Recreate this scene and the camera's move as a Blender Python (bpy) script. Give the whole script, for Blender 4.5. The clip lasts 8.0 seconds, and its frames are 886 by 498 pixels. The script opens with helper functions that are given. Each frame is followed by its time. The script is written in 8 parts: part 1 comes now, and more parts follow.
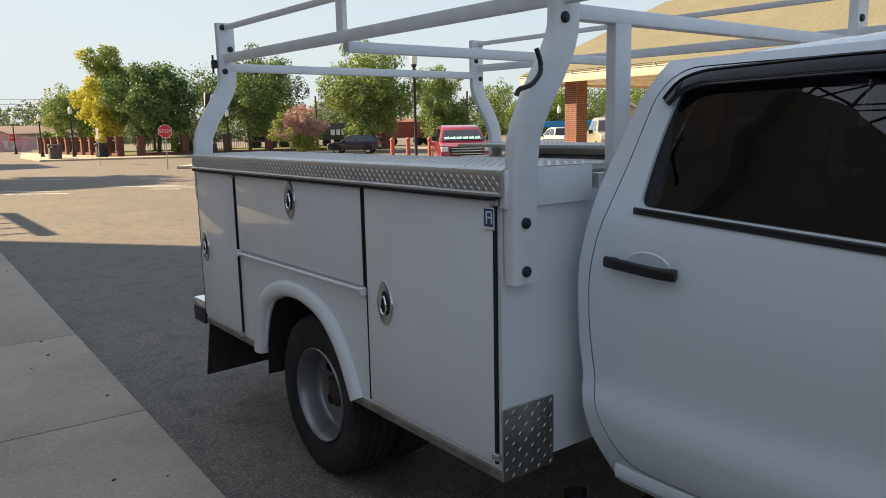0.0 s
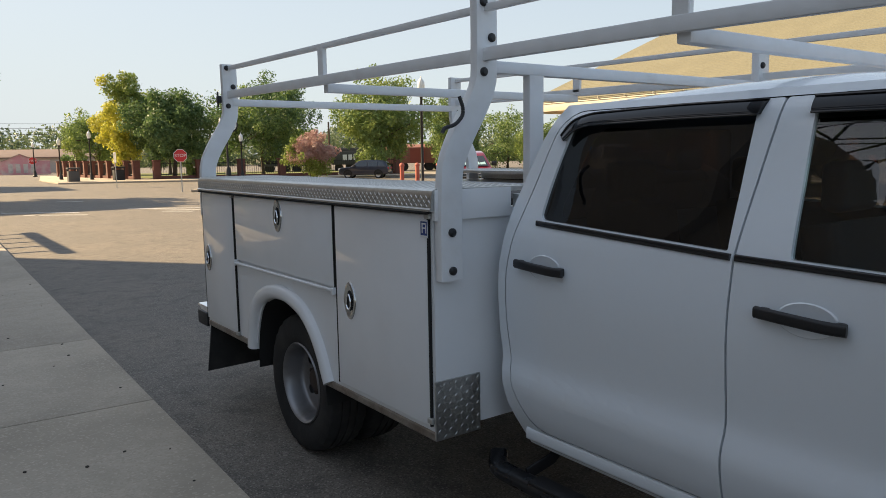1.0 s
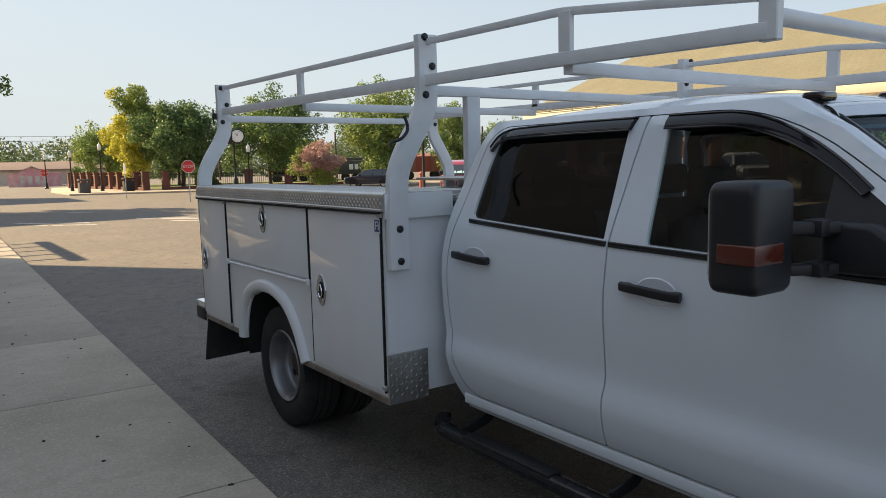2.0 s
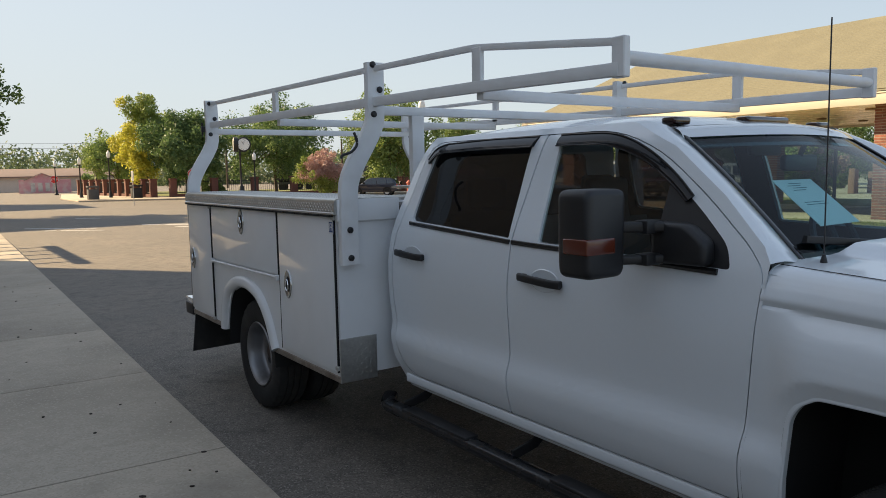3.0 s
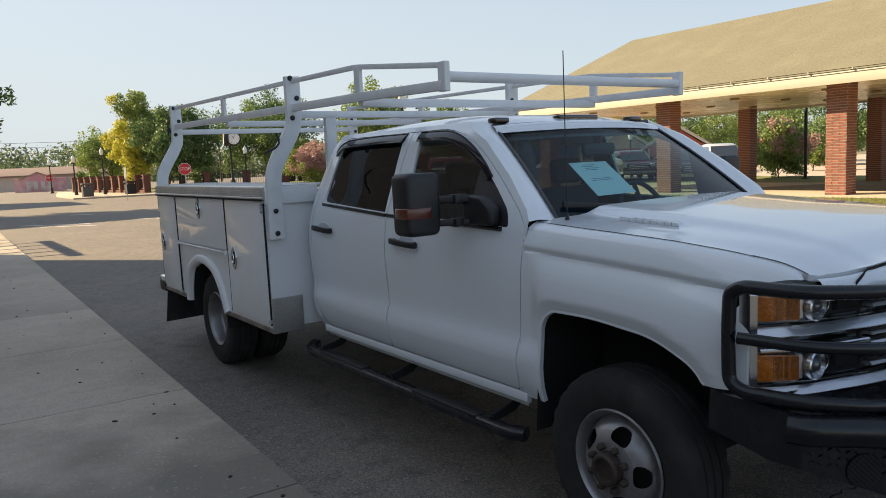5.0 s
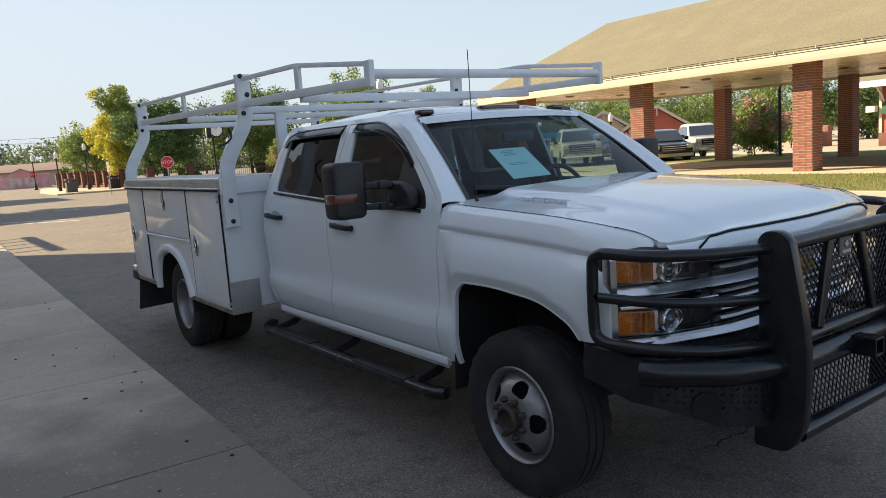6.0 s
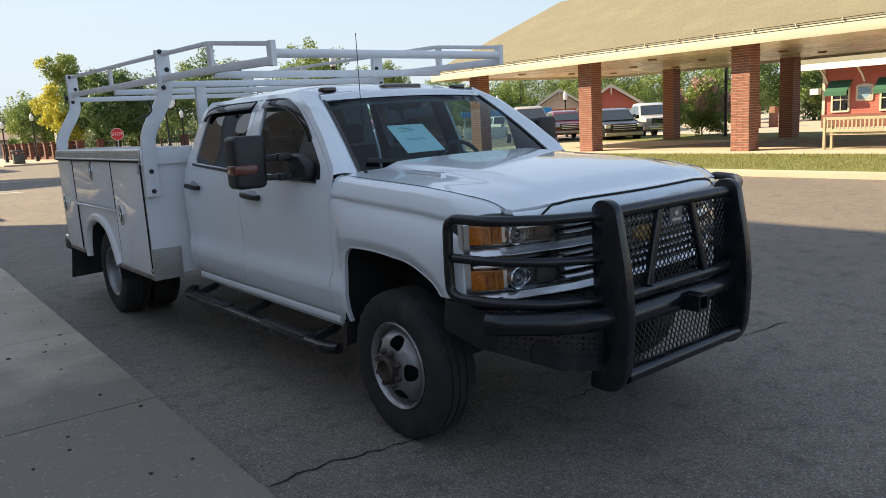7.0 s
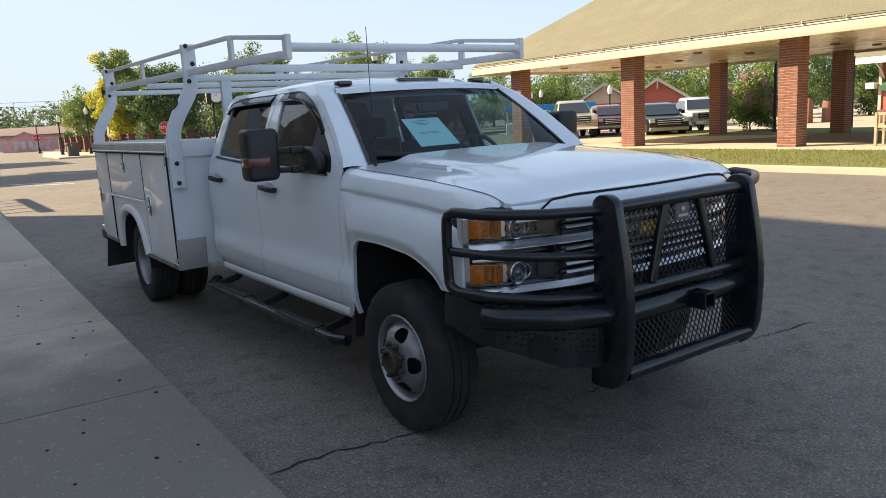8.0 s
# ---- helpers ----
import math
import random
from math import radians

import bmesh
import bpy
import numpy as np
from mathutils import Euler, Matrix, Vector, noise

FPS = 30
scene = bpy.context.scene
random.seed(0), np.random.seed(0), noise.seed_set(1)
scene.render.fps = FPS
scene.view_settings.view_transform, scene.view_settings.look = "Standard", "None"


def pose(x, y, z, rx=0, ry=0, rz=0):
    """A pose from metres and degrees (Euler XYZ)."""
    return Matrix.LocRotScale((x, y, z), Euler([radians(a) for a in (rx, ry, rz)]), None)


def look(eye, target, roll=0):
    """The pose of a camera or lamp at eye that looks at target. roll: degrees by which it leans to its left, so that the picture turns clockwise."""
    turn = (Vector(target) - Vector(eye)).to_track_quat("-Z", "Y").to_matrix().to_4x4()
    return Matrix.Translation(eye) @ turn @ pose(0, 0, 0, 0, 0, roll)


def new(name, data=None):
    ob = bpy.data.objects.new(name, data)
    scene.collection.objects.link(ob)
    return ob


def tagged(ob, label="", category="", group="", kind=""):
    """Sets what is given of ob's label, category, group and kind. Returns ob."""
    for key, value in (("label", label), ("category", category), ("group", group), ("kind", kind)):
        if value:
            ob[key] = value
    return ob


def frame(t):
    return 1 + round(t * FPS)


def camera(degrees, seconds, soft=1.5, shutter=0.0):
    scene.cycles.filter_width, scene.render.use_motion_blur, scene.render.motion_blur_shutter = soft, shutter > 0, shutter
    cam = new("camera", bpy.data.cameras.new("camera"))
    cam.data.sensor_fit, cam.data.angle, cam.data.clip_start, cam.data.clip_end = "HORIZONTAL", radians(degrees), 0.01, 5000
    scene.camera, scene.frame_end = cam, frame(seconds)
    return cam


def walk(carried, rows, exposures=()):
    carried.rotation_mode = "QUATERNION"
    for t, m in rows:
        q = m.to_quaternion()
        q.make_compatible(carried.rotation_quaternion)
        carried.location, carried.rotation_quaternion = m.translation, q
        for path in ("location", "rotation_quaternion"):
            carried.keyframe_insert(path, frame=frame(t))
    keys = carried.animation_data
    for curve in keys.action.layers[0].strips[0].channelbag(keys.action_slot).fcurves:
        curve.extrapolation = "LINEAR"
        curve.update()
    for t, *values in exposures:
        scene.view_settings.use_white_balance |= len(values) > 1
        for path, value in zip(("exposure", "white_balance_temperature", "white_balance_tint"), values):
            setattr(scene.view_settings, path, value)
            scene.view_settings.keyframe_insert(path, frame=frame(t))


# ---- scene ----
cam = camera(61.7, 8.0, 0.9)
PATH = [
    (0, (-2.829, 1.177, 1.701), (-1.638, 2.751, 1.377), -1.2),
    (0.5, (-2.941, 0.872, 1.714), (-1.753, 2.456, 1.432), -1.0),
    (1, (-2.993, 0.504, 1.714), (-1.822, 2.105, 1.457), -0.9),
    (1.5, (-3.066, 0.173, 1.713), (-1.906, 1.783, 1.464), -1.4),
    (3, (-3.150, -0.799, 1.715), (-2.011, 0.831, 1.505), -1.1),
    (3.5, (-3.203, -1.143, 1.72), (-2.054, 0.479, 1.502), -1.1),
    (4, (-3.279, -1.43, 1.716), (-2.120, 0.183, 1.483), -1.7),
    (4.5, (-3.267, -1.749, 1.709), (-2.119, -0.129, 1.474), -2.1),
    (6, (-3.200, -2.571, 1.704), (-2.044, -0.963, 1.424), -4.1),
    (6.5, (-3.190, -2.873, 1.687), (-1.987, -1.308, 1.366), -4.0),
    (7, (-3.108, -3.118, 1.683), (-1.880, -1.578, 1.334), -3.3),
    (7.5, (-2.987, -3.235, 1.674), (-1.817, -1.65, 1.33), -3.1),
    (8, (-2.949, -3.242, 1.667), (-1.817, -1.632, 1.31), -3.2),
]
walk(cam, [(t, look(eye, target, roll)) for t, eye, target, roll in PATH], exposures=[(0.0, 1.29, 6180, 10), (4.0, 1.17, 6150, 10), (8.0, 1.42, 5790, 10)])

# ---- world and sun ----
SUN_EL, SUN_AZ = radians(33.0), radians(-37.0)      # height, and bearing from +y towards +x
world = bpy.data.worlds.new("sky")
scene.world = world
world.use_nodes = True
wn = world.node_tree.nodes
wl = world.node_tree.links
sky = wn.new("ShaderNodeTexSky")
sky.sky_type = "NISHITA"
sky.sun_disc = False
sky.sun_elevation = SUN_EL
sky.sun_rotation = SUN_AZ
sky.air_density, sky.dust_density, sky.ozone_density = 1.0, 1.2, 1.5
haze = wn.new("ShaderNodeMix")                        # summer haze evens out the clear sky
haze.data_type = "RGBA"
haze.inputs[7].default_value = (4.32, 4.50, 4.36, 1.0)
wl.new(sky.outputs["Color"], haze.inputs[6])
wl.new(haze.outputs[2], wn["Background"].inputs["Color"])
wn["Background"].inputs["Strength"].default_value = 0.073
to_sun = Vector((math.sin(SUN_AZ) * math.cos(SUN_EL), math.cos(SUN_AZ) * math.cos(SUN_EL), math.sin(SUN_EL)))
way = wn.new("ShaderNodeTexCoord")                    # the haze thickens smoothly towards the sun
near_sun = wn.new("ShaderNodeVectorMath")
near_sun.operation = "DOT_PRODUCT"
near_sun.inputs[1].default_value = to_sun
wl.new(way.outputs["Generated"], near_sun.inputs[0])
thick = wn.new("ShaderNodeMapRange")
thick.inputs[1].default_value, thick.inputs[2].default_value = -0.9, 0.8
thick.inputs[3].default_value, thick.inputs[4].default_value = 0.05, 0.52
wl.new(near_sun.outputs["Value"], thick.inputs[0])
height = wn.new("ShaderNodeSeparateXYZ")
wl.new(way.outputs["Generated"], height.inputs[0])
low = wn.new("ShaderNodeMapRange")                    # and towards the horizon
low.inputs[1].default_value, low.inputs[2].default_value = 0.0, 0.6
low.inputs[3].default_value, low.inputs[4].default_value = 0.52, 0.0
wl.new(height.outputs[2], low.inputs[0])
both = wn.new("ShaderNodeMath")
both.use_clamp = True
wl.new(thick.outputs[0], both.inputs[0])
wl.new(low.outputs[0], both.inputs[1])
wl.new(both.outputs[0], haze.inputs[0])
sun_data = bpy.data.lights.new("sun", "SUN")
sun_data.energy, sun_data.angle, sun_data.color = 5.0, radians(0.6), (1.0, 0.74, 0.42)
sun = new("sun", sun_data)
sun.matrix_world = look((0, 0, 60), Vector((0, 0, 60)) - to_sun)

from mathutils.geometry import tessellate_polygon

# ---- materials ----
MATS = {}


def material(name, color, rough=0.6, metal=0.0, grain=0.0, scale=40.0, stain=0.0, stain_scale=1.5, bump=0.0, bump_scale=80.0,
             coat=0.0, tint=None, spec=0.5, per_piece=0.0, emit=None, rough_var=0.0):
    """A surface with two scales of variation: fine grain and broad stains, plus relief and gloss."""
    if name in MATS:
        return MATS[name]
    m = bpy.data.materials.new(name)
    m.use_nodes = True
    n, l = m.node_tree.nodes, m.node_tree.links
    b = n["Principled BSDF"]
    b.inputs["Roughness"].default_value = rough
    b.inputs["Metallic"].default_value = metal
    b.inputs["Specular IOR Level"].default_value = spec
    b.inputs["Coat Weight"].default_value = coat
    b.inputs["Coat Roughness"].default_value = 0.04
    base = (*color, 1.0)
    b.inputs["Base Color"].default_value = base
    tc = n.new("ShaderNodeTexCoord")
    out = None

    def noise_tex(sc, detail=6.0, seed=0.0):
        t = n.new("ShaderNodeTexNoise")
        t.inputs["Scale"].default_value = sc
        t.inputs["Detail"].default_value = detail
        mp = n.new("ShaderNodeMapping")
        mp.inputs["Location"].default_value = (seed, seed * 1.7, seed * 0.6)
        l.new(tc.outputs["Object"], mp.inputs["Vector"])
        l.new(mp.outputs["Vector"], t.inputs["Vector"])
        return t

    def mixer(a, fac, col, amount):
        mul = n.new("ShaderNodeMath")
        mul.operation = "MULTIPLY"
        mul.inputs[1].default_value = amount
        l.new(fac, mul.inputs[0])
        mx = n.new("ShaderNodeMix")
        mx.data_type = "RGBA"
        l.new(mul.outputs[0], mx.inputs[0])
        if a is None:
            mx.inputs[6].default_value = base
        else:
            l.new(a, mx.inputs[6])
        mx.inputs[7].default_value = (*col, 1.0)
        return mx.outputs[2]

    dark = tuple(c * 0.45 for c in color)
    if grain:
        t = noise_tex(scale, 5.0, 3.1)
        r = n.new("ShaderNodeMapRange")
        r.inputs[1].default_value, r.inputs[2].default_value = 0.35, 0.7
        l.new(t.outputs["Fac"], r.inputs[0])
        out = mixer(out, r.outputs[0], dark, grain)
    if stain:
        t = noise_tex(stain_scale, 8.0, 11.3)
        r = n.new("ShaderNodeMapRange")
        r.inputs[1].default_value, r.inputs[2].default_value = 0.45, 0.75
        l.new(t.outputs["Fac"], r.inputs[0])
        out = mixer(out, r.outputs[0], tint or dark, stain)
        if rough_var:
            ra = n.new("ShaderNodeMath")
            ra.operation = "MULTIPLY_ADD"
            ra.inputs[1].default_value, ra.inputs[2].default_value = rough_var, rough
            l.new(r.outputs[0], ra.inputs[0])
            l.new(ra.outputs[0], b.inputs["Roughness"])
    if per_piece:
        oi = n.new("ShaderNodeObjectInfo")
        hs = n.new("ShaderNodeHueSaturation")
        ma = n.new("ShaderNodeMath")
        ma.operation = "MULTIPLY_ADD"
        ma.inputs[1].default_value, ma.inputs[2].default_value = per_piece, 1.0 - per_piece / 2
        l.new(oi.outputs["Random"], ma.inputs[0])
        l.new(ma.outputs[0], hs.inputs["Value"])
        if out is None:
            hs.inputs["Color"].default_value = base
        else:
            l.new(out, hs.inputs["Color"])
        out = hs.outputs["Color"]
    if out is not None:
        l.new(out, b.inputs["Base Color"])
    if bump:
        t = noise_tex(bump_scale, 4.0, 7.7)
        bp = n.new("ShaderNodeBump")
        bp.inputs["Strength"].default_value = bump
        bp.inputs["Distance"].default_value = 0.01
        l.new(t.outputs["Fac"], bp.inputs["Height"])
        l.new(bp.outputs["Normal"], b.inputs["Normal"])
    if emit:
        b.inputs["Emission Color"].default_value = (*emit[:3], 1.0)
        b.inputs["Emission Strength"].default_value = emit[3]
    MATS[name] = m
    return m


def leafy(name, color, color2, per_leaf=0.5):
    """Leaves: two greens mixed leaf by leaf, with some light passing through."""
    m = bpy.data.materials.new(name)
    m.use_nodes = True
    n, l = m.node_tree.nodes, m.node_tree.links
    b = n["Principled BSDF"]
    geo = n.new("ShaderNodeNewGeometry")
    mx = n.new("ShaderNodeMix")
    mx.data_type = "RGBA"
    mx.inputs[6].default_value, mx.inputs[7].default_value = (*color, 1), (*color2, 1)
    l.new(geo.outputs["Random Per Island"], mx.inputs[0])
    l.new(mx.outputs[2], b.inputs["Base Color"])
    b.inputs["Roughness"].default_value = 0.55
    tr = n.new("ShaderNodeBsdfTranslucent")
    l.new(mx.outputs[2], tr.inputs["Color"])
    ms = n.new("ShaderNodeMixShader")
    ms.inputs[0].default_value = 0.35
    l.new(b.outputs[0], ms.inputs[1])
    l.new(tr.outputs[0], ms.inputs[2])
    l.new(ms.outputs[0], n["Material Output"].inputs["Surface"])
    return m


def glass(name, tint, gloss=0.92, least=0.06):
    """A thin pane: see-through with a tint, and mirror-like at grazing angles on both faces."""
    m = bpy.data.materials.new(name)
    m.use_nodes = True
    n, l = m.node_tree.nodes, m.node_tree.links
    n.remove(n["Principled BSDF"])
    gl = n.new("ShaderNodeBsdfGlossy")
    gl.inputs["Roughness"].default_value = 0.0
    tp = n.new("ShaderNodeBsdfTransparent")
    tp.inputs["Color"].default_value = (*tint, 1)
    lw = n.new("ShaderNodeLayerWeight")
    lw.inputs["Blend"].default_value = 0.5
    pw = n.new("ShaderNodeMath")
    pw.operation = "POWER"
    pw.inputs[1].default_value = 5.0
    l.new(lw.outputs["Facing"], pw.inputs[0])
    ma = n.new("ShaderNodeMath")
    ma.operation = "MULTIPLY_ADD"
    ma.inputs[1].default_value, ma.inputs[2].default_value = gloss, least
    l.new(pw.outputs[0], ma.inputs[0])
    ms = n.new("ShaderNodeMixShader")
    l.new(ma.outputs[0], ms.inputs[0])
    l.new(tp.outputs[0], ms.inputs[1])
    l.new(gl.outputs[0], ms.inputs[2])
    l.new(ms.outputs[0], n["Material Output"].inputs["Surface"])
    return m


def gritty(name, color, stone, pit, stone_scale, patch, patch_scale, stones=0.5, bump=0.6, rough=0.85, per_piece=0.0, worn=None):
    """Ground: small stones in a binder, pits, and broad patches of wear."""
    m = bpy.data.materials.new(name)
    m.use_nodes = True
    n, l = m.node_tree.nodes, m.node_tree.links
    b = n["Principled BSDF"]
    b.inputs["Roughness"].default_value = rough
    tc = n.new("ShaderNodeTexCoord")

    def tex(kind, sc, off=0.0):
        t = n.new(kind)
        t.inputs["Scale"].default_value = sc
        mp = n.new("ShaderNodeMapping")
        mp.inputs["Location"].default_value = (off, off * 0.7, off * 1.3)
        l.new(tc.outputs["Object"], mp.inputs["Vector"])
        l.new(mp.outputs["Vector"], t.inputs["Vector"])
        return t

    def ramp(socket, lo, hi, gain):
        r = n.new("ShaderNodeMapRange")
        r.inputs[1].default_value, r.inputs[2].default_value, r.inputs[4].default_value = lo, hi, gain
        l.new(socket, r.inputs[0])
        return r.outputs[0]

    def blend(fac, a, c):
        mx = n.new("ShaderNodeMix")
        mx.data_type = "RGBA"
        l.new(fac, mx.inputs[0])
        if isinstance(a, tuple):
            mx.inputs[6].default_value = (*a, 1)
        else:
            l.new(a, mx.inputs[6])
        mx.inputs[7].default_value = (*c, 1)
        return mx.outputs[2]

    broad = tex("ShaderNodeTexNoise", patch_scale, 4.0)
    broad.inputs["Detail"].default_value = 9.0
    broad.inputs["Roughness"].default_value = 0.62
    out = blend(ramp(broad.outputs["Fac"], 0.42, 0.66, 0.75), color, patch)
    mid = tex("ShaderNodeTexNoise", patch_scale * 9, 9.0)
    mid.inputs["Detail"].default_value = 5.0
    out = blend(ramp(mid.outputs["Fac"], 0.50, 0.70, 0.6), out, pit)
    vo = tex("ShaderNodeTexVoronoi", stone_scale, 1.0)
    sep = n.new("ShaderNodeSeparateColor")
    l.new(vo.outputs["Color"], sep.inputs[0])
    out = blend(ramp(sep.outputs[0], 1.0 - stones, 1.0, 0.8), out, stone)
    out = blend(ramp(sep.outputs[1], 0.5, 1.0, 0.75), out, pit)
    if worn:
        # one broad area that darkens towards low y, with a ragged edge
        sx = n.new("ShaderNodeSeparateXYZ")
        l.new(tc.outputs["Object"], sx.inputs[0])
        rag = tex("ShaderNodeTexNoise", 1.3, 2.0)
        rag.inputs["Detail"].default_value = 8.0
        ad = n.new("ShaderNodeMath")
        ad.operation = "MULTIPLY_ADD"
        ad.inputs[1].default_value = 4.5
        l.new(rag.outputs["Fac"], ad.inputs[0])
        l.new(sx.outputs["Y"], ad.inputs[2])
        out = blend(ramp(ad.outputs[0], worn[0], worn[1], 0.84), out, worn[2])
        scuff = tex("ShaderNodeTexNoise", 9.0, 6.0)
        scuff.inputs["Detail"].default_value = 12.0
        scuff.inputs["Roughness"].default_value = 0.75
        out = blend(ramp(scuff.outputs["Fac"], 0.60, 0.72, 0.45), out, stone)
        fleck = tex("ShaderNodeTexNoise", 38.0, 3.0)
        fleck.inputs["Detail"].default_value = 6.0
        out = blend(ramp(fleck.outputs["Fac"], 0.64, 0.70, 0.5), out, stone)
        out = blend(ramp(fleck.outputs["Fac"], 0.36, 0.28, 0.5), out, pit)
    if per_piece:
        oi = n.new("ShaderNodeObjectInfo")
        hs = n.new("ShaderNodeHueSaturation")
        ma = n.new("ShaderNodeMath")
        ma.operation = "MULTIPLY_ADD"
        ma.inputs[1].default_value, ma.inputs[2].default_value = per_piece, 1.0 - per_piece / 2
        l.new(oi.outputs["Random"], ma.inputs[0])
        l.new(ma.outputs[0], hs.inputs["Value"])
        l.new(out, hs.inputs["Color"])
        out = hs.outputs["Color"]
    l.new(out, b.inputs["Base Color"])
    bp = n.new("ShaderNodeBump")
    bp.inputs["Strength"].default_value = bump
    bp.inputs["Distance"].default_value = 0.006
    l.new(sep.outputs[2], bp.inputs["Height"])
    l.new(bp.outputs["Normal"], b.inputs["Normal"])
    return m


ASPHALT = gritty("asphalt", (0.170, 0.150, 0.127), (0.345, 0.31, 0.27), (0.060, 0.054, 0.047), 120, (0.225, 0.192, 0.155), 0.55, 0.34, 0.6, 0.76)
DRIVE_ASPHALT = gritty("drive_asphalt", (0.25, 0.23, 0.205), (0.16, 0.15, 0.14), (0.03, 0.03, 0.03), 90, (0.15, 0.145, 0.135), 0.6, 0.3)
# worn: y bounds and colour of the darker low-y area, plus scuffs and flecks
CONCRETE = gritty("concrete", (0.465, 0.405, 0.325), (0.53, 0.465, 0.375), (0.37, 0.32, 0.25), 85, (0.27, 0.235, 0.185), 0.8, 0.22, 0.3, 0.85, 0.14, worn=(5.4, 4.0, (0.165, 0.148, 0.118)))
PAINT = material("white_paint", (0.755, 0.80, 0.84), 0.26, coat=1.0, stain=0.03, stain_scale=40.0, tint=(0.60, 0.58, 0.54), spec=0.5)
BODY_PAINT = material("body_paint", (0.785, 0.80, 0.815), 0.36, coat=0.35, stain=0.16, stain_scale=3.0, tint=(0.58, 0.56, 0.52), rough_var=0.15, bump=0.007, bump_scale=5)
RACK_PAINT = material("rack_paint", (0.78, 0.79, 0.80), 0.38, stain=0.25, stain_scale=7.0, tint=(0.5, 0.48, 0.44), bump=0.05, bump_scale=120)
BLACK = material("black_plastic", (0.014, 0.014, 0.016), 0.46, grain=0.3, scale=300, stain=0.3, stain_scale=6, tint=(0.03, 0.03, 0.03), bump=0.08, bump_scale=600)
GLOSS_BLACK = material("gloss_black", (0.012, 0.012, 0.014), 0.12, spec=0.6)
POWDER = material("powder_coat", (0.008, 0.0095, 0.013), 0.22, stain=0.45, stain_scale=9, tint=(0.026, 0.025, 0.024), bump=0.02, bump_scale=350, rough_var=0.18, spec=0.5)
RUBBER = material("rubber", (0.02, 0.02, 0.02), 0.85, stain=0.6, stain_scale=8, tint=(0.055, 0.05, 0.045), bump=0.2, bump_scale=90)
STEEL_WHEEL = material("wheel_paint", (0.36, 0.36, 0.37), 0.38, metal=0.7, stain=0.75, stain_scale=7, tint=(0.12, 0.10, 0.085), rough_var=0.2)
HUB = material("hub_iron", (0.07, 0.055, 0.048), 0.7, metal=0.4, stain=0.6, stain_scale=20, tint=(0.10, 0.07, 0.05))
CHROME = material("chrome", (0.85, 0.86, 0.88), 0.08, metal=1.0, stain=0.2, stain_scale=10, tint=(0.5, 0.5, 0.5))
TREAD = material("tread_plate", (0.62, 0.62, 0.6), 0.32, metal=1.0, grain=0.25, scale=60, stain=0.35, stain_scale=4, tint=(0.36, 0.34, 0.32), rough_var=0.15)
DARK_GAP = material("shadow_gap", (0.015, 0.015, 0.015), 0.9)
AMBER = material("amber_lens", (0.62, 0.19, 0.02), 0.15, coat=0.6, grain=0.8, scale=70, bump=0.4, bump_scale=120)
DARK_AMBER = material("dark_amber_lens", (0.11, 0.022, 0.010), 0.2, coat=0.4)
CABIN = material("cabin_cloth", (0.035, 0.035, 0.04), 0.8, grain=0.3, scale=200)
SMOKE = material("smoked_plastic", (0.006, 0.006, 0.008), 0.06, spec=0.3)
MARKER = material("marker_lens", (0.028, 0.010, 0.008), 0.15, coat=1.0, stain=0.4, stain_scale=30, tint=(0.015, 0.01, 0.01))
DASH = material("dash_plastic", (0.03, 0.032, 0.036), 0.55, bump=0.1, bump_scale=400)
PAPER = material("paper", (0.86, 0.86, 0.80), 0.7, stain=0.1, stain_scale=20, tint=(0.5, 0.7, 0.68))
INK = material("ink", (0.12, 0.2, 0.22), 0.7)
BLUE = material("badge_blue", (0.02, 0.05, 0.2), 0.35)
WHITE_INK = material("white_marking", (0.75, 0.75, 0.74), 0.5, stain=0.2, stain_scale=9)
GOLD = material("gold_badge", (0.6, 0.38, 0.1), 0.35, metal=0.7)
SIDE_GLASS = glass("tinted_glass", (0.08, 0.08, 0.09), 0.92, 0.07)
FRONT_GLASS = glass("front_side_glass", (0.50, 0.54, 0.52), 0.92, 0.075)
WIND_GLASS = glass("windscreen_glass", (0.52, 0.76, 0.82), 0.6, 0.045)
LAMP_GLASS = glass("lamp_glass", (0.9, 0.92, 0.95))
PALE_CONCRETE = material("pale_concrete", (0.47, 0.405, 0.32), 0.85, grain=0.25, scale=60, stain=0.4, stain_scale=0.8, tint=(0.27, 0.24, 0.20), bump=0.3, bump_scale=90)
GRASS_SOIL = material("turf", (0.17, 0.19, 0.05), 0.95, grain=0.6, scale=25, stain=0.5, stain_scale=1.2, tint=(0.2, 0.17, 0.07), bump=0.8, bump_scale=60)
FAR_GROUND = material("far_ground", (0.2, 0.18, 0.12), 0.95, grain=0.4, scale=3, stain=0.5, stain_scale=0.12, tint=(0.12, 0.15, 0.06))
BRICK = material("brick", (0.24, 0.085, 0.06), 0.8, grain=0.35, scale=60, stain=0.4, stain_scale=7, tint=(0.33, 0.14, 0.09), bump=0.4, bump_scale=120, per_piece=0.5)
BRICK_JOINED = material("brick_joined", (0.24, 0.085, 0.06), 0.8, grain=0.35, scale=60, stain=0.5, stain_scale=7, tint=(0.33, 0.14, 0.09), bump=0.4, bump_scale=120)
MORTAR = material("mortar", (0.42, 0.35, 0.29), 0.9, grain=0.4, scale=90, bump=0.4, bump_scale=120)
DARK_BRICK = material("dark_brick", (0.16, 0.066, 0.05), 0.85, grain=0.4, scale=30, stain=0.4, stain_scale=2.0, bump=0.4, bump_scale=60)
